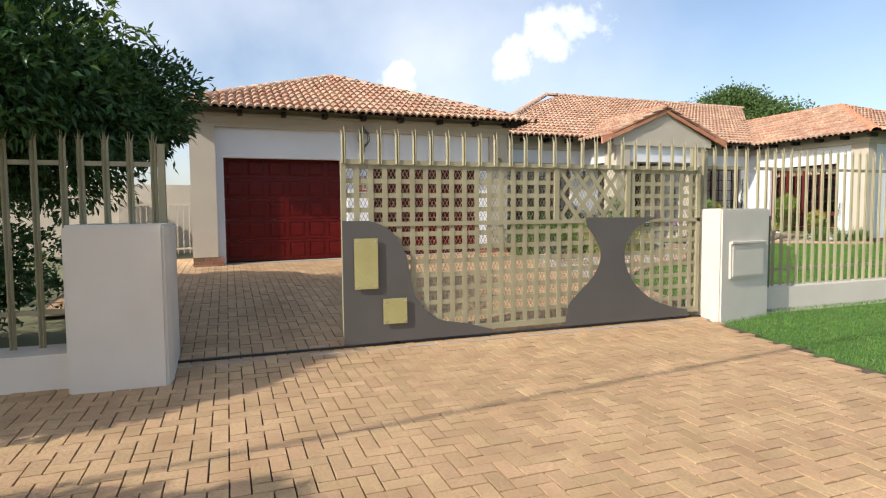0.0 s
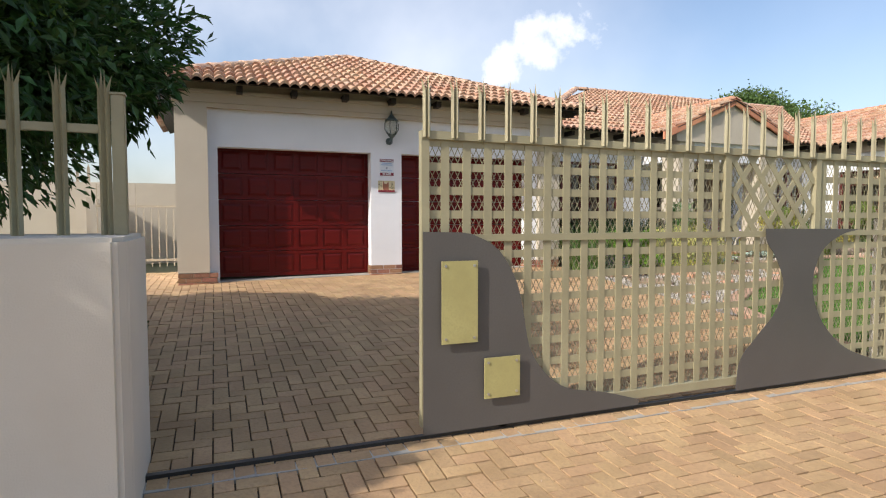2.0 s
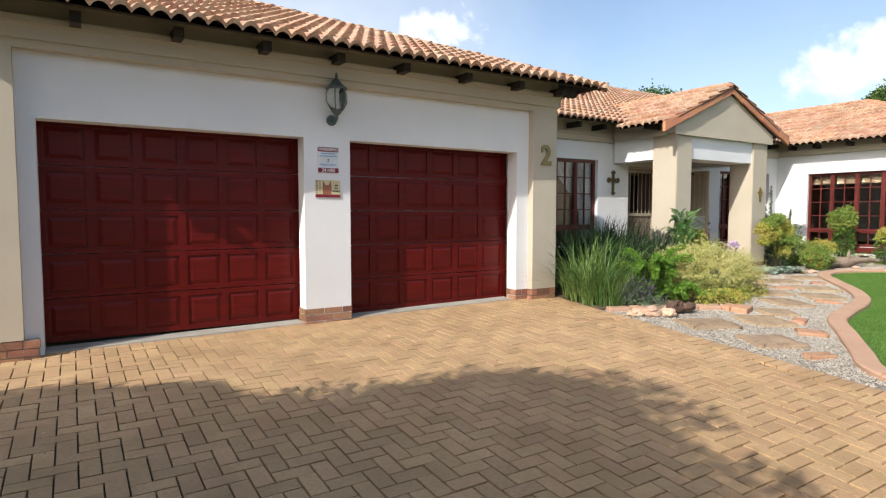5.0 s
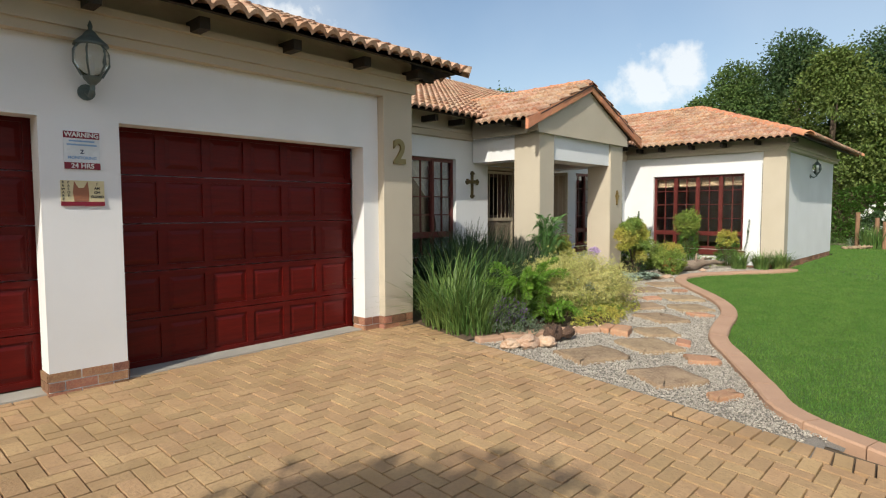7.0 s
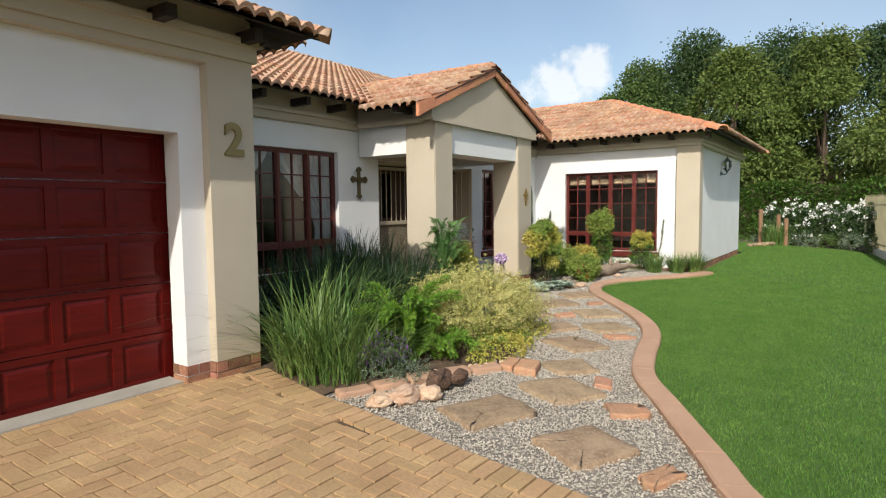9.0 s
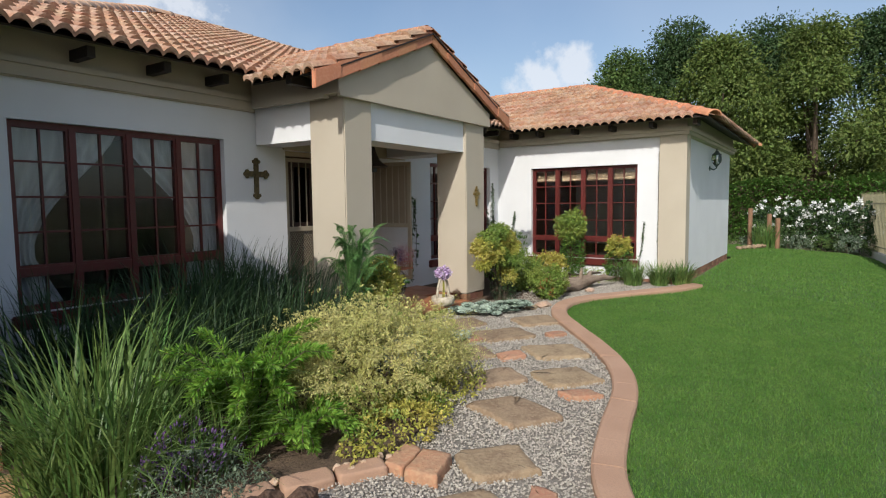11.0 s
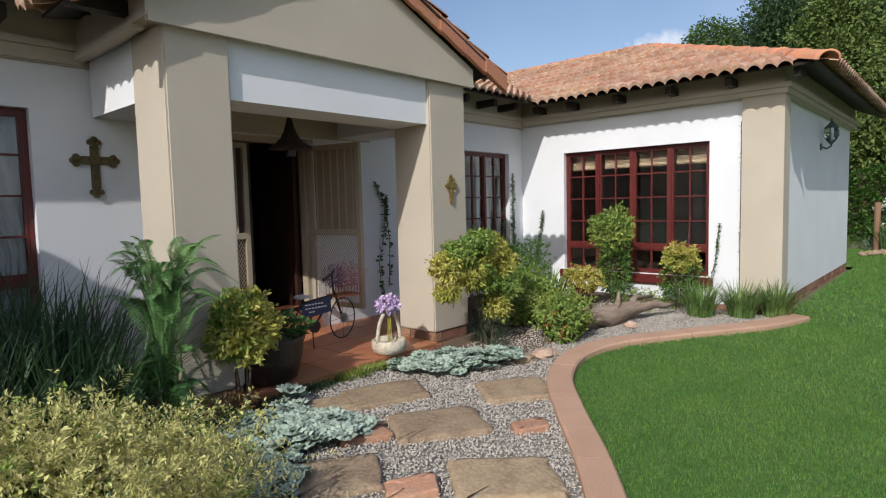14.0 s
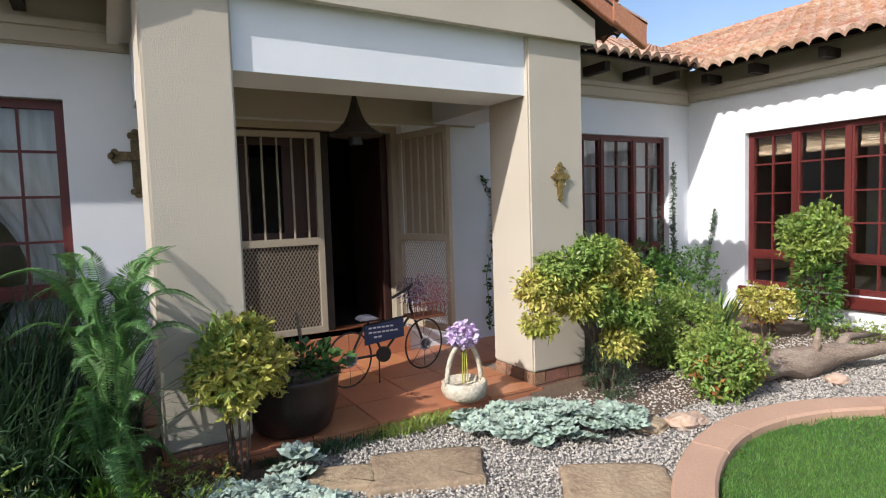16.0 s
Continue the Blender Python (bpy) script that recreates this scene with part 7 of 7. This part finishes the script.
wheel(10.26, 12.85, 0.87, 0.20)
wheel(10.95, 12.98, 0.87, 0.20)
for nm, pts, r in (("frame_tube", [(10.26, 12.85, 0.87), (10.40, 12.88, 1.10), (10.78, 12.94, 1.12)], 0.010), ("frame_tube", [(10.26, 12.85, 0.87), (10.55, 12.9, 0.86), (10.80, 12.95, 1.10)], 0.010), ("frame_tube", [(10.42, 12.88, 1.14), (10.55, 12.9, 0.86)], 0.010), ("fork", [(10.95, 12.98, 0.87), (10.82, 12.95, 1.18), (10.80, 12.93, 1.34)], 0.011), ("handlebar", [(10.60, 12.80, 1.30), (10.80, 12.90, 1.35), (10.86, 12.98, 1.36)], 0.012), ("stand", [(10.50, 12.86, 0.87), (10.47, 12.80, 0.672)], 0.006)):
    bm = B()
    tube(bm, pts, r, 8)
    part(nm, bm, M_BLACK, bi)
bm = B()
prism(bm, [(10.33, 1.15), (10.50, 1.15), (10.44, 1.18), (10.36, 1.18)], 12.80, 12.92)
part("saddle", bm, M_ROSEW, bi, "pale saddle plate", bevel=0.01)
bm = B()
tube(bm, [(10.55, 12.88, 0.86), (10.55, 12.90, 0.86)], 0.06, 16)
part("chain_wheel", bm, M_BLACK, bi)
bm = B()
prism(bm, [(10.38, 0.96), (10.70, 0.99), (10.70, 1.13), (10.38, 1.10)], 12.83, 12.845)
part("name_board", bm, M_SIGNB, bi, "navy board with white script")
for k, w_ in enumerate((0.24, 0.26, 0.09)):
    bm = B()
    z = 1.085 - k * 0.035
    x0 = 10.41 if k < 2 else 10.45
    for j in range(int(w_ / 0.035)):
        box(bm, x0 + j * 0.035, 12.826, z - 0.006, x0 + j * 0.035 + 0.026, 12.829, z + 0.006)
    part("script_line", bm, M_LETTER, bi, "worn white script")
bm = B()
box(bm, 10.80, 12.84, 1.10, 11.08, 13.04, 1.12)
for k in range(8):
    for yy in (12.84, 13.036):
        box(bm, 10.80 + k * 0.039, yy, 1.12, 10.806 + k * 0.039, yy + 0.004, 1.22)
box(bm, 10.80, 12.838, 1.21, 11.08, 12.845, 1.22)
part("basket", bm, M_SIGNT, bi, "red-brown wire basket")
P, D = blob_points(700, np.array([10.98, 12.93, 1.29]), (0.17, 0.12, 0.13), 5, 0.6)
merged("dried_bloom", [leaves(P, D + rng.normal(size=D.shape), 0.022, 0.016)], M_PINK, bi)
P, D = blob_points(420, np.array([10.82, 12.93, 1.31]), (0.10, 0.10, 0.10), 5, 0.6)
merged("lavender_bunch", [leaves(P, D + rng.normal(size=D.shape) * 0.5, 0.03, 0.008)], M_LILAC, bi)
stk = thing("garden_stake", (9.80, 12.45, 1.0), "plain wooden stake in the plant pot", "stake")
bm = B()
tube(bm, [(9.80, 12.45, 1.0), (9.77, 12.42, 1.34)], 0.012, 6)
part("stake", bm, M_DRIFT, stk)

# all of it stands on the low porch floor
for t in (pot, bk, fl, bi, stk):
    t.location.z -= 0.09


# ---- trees ----
def tree(name, x, y, h, r, n, size, material, label, trunk=0.2, clumps=16, squash=0.8, z_low=0.35, group="", seed=1, limbs=7, second=None, slim=0.55):
    lr = np.random.default_rng(seed)
    g0 = ground_z(x, y) - 0.05
    t = thing(name, (x, y, g0), label, "tree", group)
    bm = B()
    top = Vector((x, y, g0 + h * 0.72))
    tube(bm, [(x, y, g0), (x + 0.03 * h * 0.2, y, g0 + h * 0.25), (x - 0.02 * h * 0.2, y, g0 + h * 0.5), tuple(top)], [trunk, trunk * 0.8, trunk * 0.55, trunk * 0.15], 10)
    part("trunk", bm, M_BARK, t, smooth=True)
    cs = []
    for k in range(clumps):
        a = lr.uniform(0, 2 * np.pi)
        q = lr.uniform(0.15, 1.0) ** 0.6
        hz = lr.uniform(z_low, 1.0)
        w = math.sin(math.pi * min(1, max(0.12, (hz - z_low) / (1 - z_low) * 0.8 + 0.25)))
        cs.append((x + r * q * w * 0.8 * math.cos(a), y + r * q * w * 0.8 * math.sin(a), g0 + h * hz * 0.93, r * lr.uniform(0.20, 0.38)))
    for k in range(limbs):
        c = cs[k % len(cs)]
        bm = B()
        tube(bm, [(x, y, g0 + h * 0.28), (x + (c[0] - x) * 0.45, y + (c[1] - y) * 0.45, g0 + (c[2] - g0) * 0.7), c[:3]], [trunk * 0.45, trunk * 0.25, 0.02], 6)
        part("limb", bm, M_BARK, t)
    ch = []
    per = n // clumps
    for c in cs:
        P, D = blob_points(per, np.array(c[:3]), (c[3], c[3], c[3] * squash), 6, 0.5)
        ch.append(leaves(P, D + rng.normal(size=D.shape) * 0.7, size, size * slim, 0.2, 0.3))
    k = len(ch) if second is None else int(len(ch) * 0.8)
    merged("crown", ch[:k], material, t)
    if second is not None:
        merged("young_leaves", ch[k:], second, t)
    return t
tree("garden_tree", -3.35, 6.75, 4.7, 2.4, 120000, 0.10, L_DARK, "dense dark glossy evergreen tree behind the street fence", 0.13, 58, 0.8, 0.42, seed=4, second=L_BRIGHT, slim=0.42)
gt = [o for o in scene.objects if o.name == "garden_tree"][0]
WP, WD = [], []
for k in range(150):
    a, e = rng.uniform(-2.4, 0.3), rng.uniform(-0.5, 1.0)
    d_ = np.array([math.cos(a) * math.cos(e), math.sin(a) * math.cos(e), math.sin(e)])
    c_0 = np.array([-3.2, 6.75, 3.15]) + d_ * np.array([2.15, 2.1, 1.55]) * rng.uniform(0.85, 1.05)
    for q in range(12):
        WP.append(c_0 + rng.normal(size=3) * 0.015)
        WD.append(d_ * 0.5 + rng.normal(size=3) * 0.8)
P, D = blob_points(9000, np.array([-1.42, 7.3, 2.62]), (0.72, 0.7, 0.62), 7, 0.6)
merged("low_limb_leaves", [leaves(P, D + rng.normal(size=D.shape) * 0.7, 0.10, 0.040, 0.2, 0.3)], L_DARK, gt)
merged("shoot_tips", [leaves(np.array(WP), np.array(WD), 0.13, 0.036, 0.15, 0.2)], L_BRIGHT, gt)
# extra crown, added behind garden_tree to fill out the leaf shadow on the drive
tree("shade_tree", -4.3, 8.5, 3.9, 1.2, 22000, 0.10, L_DARK, "added dark evergreen crown that shades the drive", 0.09, 12, 0.85, 0.55, seed=8)
bush("rose_shrub", -2.7, 7.4, 0.95, (0.7, 0.7, 0.65), 1800, 0.06, L_DARK, "loose dark shrub with pale flowers behind the fence", "shrub")
bush("rose_shrub", -1.75, 7.4, 0.6, (0.3, 0.5, 0.35), 700, 0.06, L_DARK, "loose dark shrub with pale flowers along the drive", "shrub")
bush("yard_hedge", -3.9, 6.4, 0.72, (1.75, 0.5, 0.60), 16000, 0.09, L_DARK, "dense dark shrub mass behind the street fence", "shrub")
bush("yard_shrub", -3.6, 9.5, 0.9, (0.8, 0.8, 0.8), 1500, 0.08, L_DARK, "dark shrub beside the yard", "shrub")
tree("street_tree", -5.8, 3.9, 4.7, 1.5, 16000, 0.14, L_TREE2, "leafy street tree beside the pavement", 0.14, 18, 0.8, 0.4, seed=9)
tree("street_tree", -5.7, 0.9, 4.3, 1.1, 9000, 0.13, L_TREE2, "small leafy street tree beside the pavement", 0.10, 10, 0.8, 0.45, seed=19)
tree("far_tree", 35.0, 33.2, 9.4, 7.6, 70000, 0.24, L_TREE, "broad rounded green tree far behind the house", 0.3, 40, 0.6, 0.40, seed=12)
for k, (x, y, h, r, m) in enumerate(((35.5, 19.0, 7.6, 2.6, L_TREE), (34.5, 16.8, 9.1, 3.6, L_TREE), (36, 14.4, 10.7, 4.0, L_TREE2), (33.0, 12.2, 8.8, 3.4, L_TREEY), (38, 10.8, 10.8, 4.2, L_TREE2), (33.5, 8.6, 9.0, 3.6, L_TREEY), (38.5, 6.2, 11.0, 4.4, L_TREE2), (34.5, 4.0, 9.8, 4.0, L_TREEY), (39, 1.2, 11.4, 4.8, L_TREE2), (35.5, -1.6, 11.2, 4.6, L_TREE), (36, -6.5, 10, 4.8, L_TREE2))):
    tree("tall_tree", x, y, h, r, 30000, 0.17, m, "tall broad-leaved tree behind the boundary hedge", 0.25, 44, 0.62, 0.24, "trees behind the hedge", seed=20 + k)
hd = thing("hedge", (28.0, 8.5, 0.4), "dense trimmed green boundary hedge", "hedge")
bm = B()
box(bm, 27.7, 3.0, 0.2, 28.4, 16.5, 2.45)
part("hedge_core", bm, M_BARK, hd)
n = 26000
px, py, pz_ = 27.62 - rng.uniform(-0.12, 0.14, n), rng.uniform(3.0, 16.5, n), rng.uniform(0.3, 2.62, n)
pts = np.stack([px, py, pz_ + 0.12 * np.sin(py * 2.1)], -1)
merged("leaves", [leaves(pts, np.array([[-1, 0, 0.5]]) + rng.normal(size=(n, 3)) * 0.6, 0.13, 0.08, 0.2, 0.3)], L_HEDGE, hd)
for k in range(7):
    y = 5.9 + k * 0.62
    rb = bush("white_rose_bush", 25.9 + 0.3 * math.sin(k * 2), y, 1.12, (0.5, 0.45, 0.62), 1500, 0.10, L_TREE2, "tall rose bush covered in white blooms", "rose bush", "white rose bushes")
    P, D = blob_points(26, np.array([25.75 + 0.3 * math.sin(k * 2), y, 1.28]), (0.55, 0.45, 0.60), 6, 0.12)
    ch = []
    for c, d in zip(P, D):
        q = rng.normal(size=(12, 3)) * 0.03 + c
        ch.append(leaves(q, rng.normal(size=(12, 3)) + d, 0.07, 0.07, 0.2))
    merged("bloom", ch, M_WHITEFL, rb, kind="stuff")
for k in range(9):
    bush("border_plant", 24.95 + 0.15 * math.sin(k * 3), 6.2 + k * 0.62, 0.62, (0.3, 0.34, 0.22), 420, 0.10, L_TREE if k % 2 else L_SAGE, "low green plant along the far lawn border", "garden plant", "far border plants", w=0.3)
strap_clump("far_grass_clump", 24.4, 9.55, 0.3, 0.3, 260, 0.85, 0.02, L_STRAP, "arching green clump beside the wooden posts")
for x, y, h in ((24.5, 9.95, 1.15), (24.35, 9.2, 0.9), (24.7, 9.45, 1.0)):
    w = thing("wooden_post", (x, y, ground_z(x, y)), "weathered reddish wooden post in the far border", "post", "wooden posts")
    bm = B()
    tube(bm, [(x, y, 0.3), (x, y, ground_z(x, y) + h)], 0.065, 9)
    part("post", bm, M_POSTW, w)
for i in range(6):
    rock("rock", 22.9 + 0.25 * i, 10.05 - 0.1 * i, 0.58, (0.11, 0.09, 0.06), M_FLAG, "small grey rock at the far border", 60 + i, "far border rocks")
bm = B()
box(bm, 28.2, 4.6, 0.0, 45.0, 4.8, 2.5)
struct("wall_neighbour", bm, M_CONC, "plain olive-grey neighbouring wall")
cb = thing("overhead_cable", (0, 2.0, 6.2), "black overhead service cable across the street", "cable")
bm = B()
tube(bm, [(-32, -2.1, 6.4), (-16, -0.2, 6.0), (0, 1.8, 5.9), (16, 3.7, 6.1), (34, 5.8, 6.7)], 0.028, 6)
part("cable", bm, M_BLACK, cb)

bf = thing("boundary_fence", (23.0, 6.6, 0.3), "pale steel palisade boundary fence along the far lawn", "palisade fence")
for i in range(62):
    x = 17.3 + i * 0.165
    palisade(bf, x, 5.75 + (x - 17.3) * 0.135, 0.3, 2.15, 0.075)
for z in (0.6, 1.8):
    bm = B()
    tube(bm, [(17.3, 5.78, z), (27.4, 7.14, z)], 0.02, 4)
    part("rail", bm, M_GATE, bf)
bm = B()
flat_prism(bm, [(17.3, 5.65), (27.4, 7.02), (27.4, 7.22), (17.3, 5.85)], -0.1, 0.45)
struct("wall_boundary", bm, M_PILLAR, "low cream wall under the boundary fence")

bush("low_herb", -1.05, 6.7, 0.25, (0.16, 0.5, 0.2), 700, 0.05, L_DARK, "straggly dark herb along the drive's west edge", "herb", w=0.45)
bush("low_herb", -1.25, 7.6, 0.45, (0.22, 0.5, 0.25), 700, 0.05, L_DARK, "straggly dark herb along the drive's west edge", "herb", w=0.45)

# fallen leaves and crumbs on the paving
lm = bpy.data.meshes.new("fallen_leaf")
_b = B()
_v = [_b.verts.new(p) for p in ((-0.025, 0, 0.003), (0, 0.010, 0.009), (0.028, 0, 0.004), (0, -0.011, 0.008))]
_b.faces.new(_v)
_b.to_mesh(lm)
_b.free()
lm.materials.append(M_PALE)
for i in range(70):
    x, y = random.uniform(-0.6, 5.2), random.choice((random.uniform(2.0, 5.3), random.uniform(5.9, 11.7), random.uniform(5.9, 11.7)))
    if not on_drive(x, y):
        continue
    o = new("fallen_leaf", lm)
    k = random.uniform(0.3, 0.9)
    o.matrix_basis = Matrix.LocRotScale((x, y, ground_z(x, y) + 0.001), Euler((random.uniform(-0.2, 0.2), random.uniform(-0.2, 0.2), random.uniform(0, 6))), (k, k, k))
    tagged(o, "small dry pale leaf lying on the clay paving", "leaf", "fallen leaves")

# ---- roof tiles and paving bricks ----
for job in tile_jobs:
    lay_tiles(*job)


def paver_mesh(w, l):
    bm = B()
    c = 0.0016
    w, l = w / 2 - 0.0046, l / 2 - 0.0046
    lo = [bm.verts.new((sx * w, sy * l, -0.03)) for sx, sy in ((-1, -1), (1, -1), (1, 1), (-1, 1))]
    mid = [bm.verts.new((sx * w, sy * l, -c)) for sx, sy in ((-1, -1), (1, -1), (1, 1), (-1, 1))]
    up = [bm.verts.new((sx * (w - c), sy * (l - c), 0)) for sx, sy in ((-1, -1), (1, -1), (1, 1), (-1, 1))]
    for a, b in ((lo, mid), (mid, up)):
        for k in range(4):
            bm.faces.new((a[k], a[(k + 1) % 4], b[(k + 1) % 4], b[k]))
    bm.faces.new(up)
    return mesh_of("brick", bm, M_PAVER)


paving = tagged(new("pavement_clay_bricks"), "tan clay pavers laid in a herringbone", "", "", "structure")
PW = 0.108
me_x, me_y = paver_mesh(2 * PW, PW), paver_mesh(PW, 2 * PW)
V = np.array([v.co[:] for v in me_x.vertices])
F = [tuple(p.vertices) for p in me_x.polygons]
Vy = np.array([v.co[:] for v in me_y.vertices])
jv, jf, near = [], [], 0
cells = []
for j in range(-20, 130):
    for i in range(-45, 60):
        k = (i - j) % 4
        if k == 0:
            cells.append((i, j, True))
        elif k == 2:
            cells.append((i, j, False))
for i, j, flatwise in cells:
    # herringbone: a brick along x starts on each fourth diagonal, one along y two cells on
    if flatwise:
        cx, cy = (i + 1.0) * PW, (j + 0.5) * PW
    else:
        cx, cy = (i + 0.5) * PW, (j + 0.0 + 0.0) * PW
    edge = ramp(cy, DRIVE_EDGE) - 0.235 if 5.75 < cy < 11.98 else 99.0
    if not on_drive(cx, cy) or cx > edge + (0.06 if flatwise else 0.0):
        continue
    z = ground_z(cx, cy) + random.uniform(-0.0025, 0.0025)
    slope_y = (ground_z(cx, cy + 0.1) - ground_z(cx, cy - 0.1)) / 0.2
    tilt = (slope_y + random.uniform(-0.012, 0.012), random.uniform(-0.012, 0.012))
    if near < 300 and 1.2 < cy < 3.6 and 0.0 < cx < 3.0:
        o = new("brick", me_x if flatwise else me_y)
        o.parent = paving
        o.location = (cx, cy, z)
        o.rotation_euler = (math.atan(tilt[0]), -math.atan(tilt[1]), 0)
        near += 1
    else:
        src = V if flatwise else Vy
        w = src + np.array([cx, cy, z])
        w[:, 2] += src[:, 1] * tilt[0] + src[:, 0] * tilt[1]
        w[:, 0] = np.minimum(w[:, 0], edge)
        jf += [tuple(q + len(jv) * 12 for q in f) for f in F]
        jv.append(w)
# a course of headers along the drive's garden edge
yy = 5.86
while yy < 11.6:
    ex = ramp(yy, DRIVE_EDGE) - 0.118
    w = V * np.array([1.0, 0.97, 1.0])
    a = math.atan2(ramp(yy - 0.2, DRIVE_EDGE) - ramp(yy + 0.2, DRIVE_EDGE), 0.4)
    w[:, 0], w[:, 1] = w[:, 0] * math.cos(a) - w[:, 1] * math.sin(a) + ex, w[:, 0] * math.sin(a) + w[:, 1] * math.cos(a) + yy
    w[:, 2] += np.array([ground_z(p, q) for p, q in w[:, :2]]) + random.uniform(0.0, 0.004)
    jf += [tuple(q + len(jv) * 12 for q in f) for f in F]
    jv.append(w)
    yy += PW
o = tagged(new("paving_bricks", fast_mesh("paving_bricks", np.concatenate(jv), jf, M_PAVERJ)), "", "", "", "stuff")
o.parent = paving
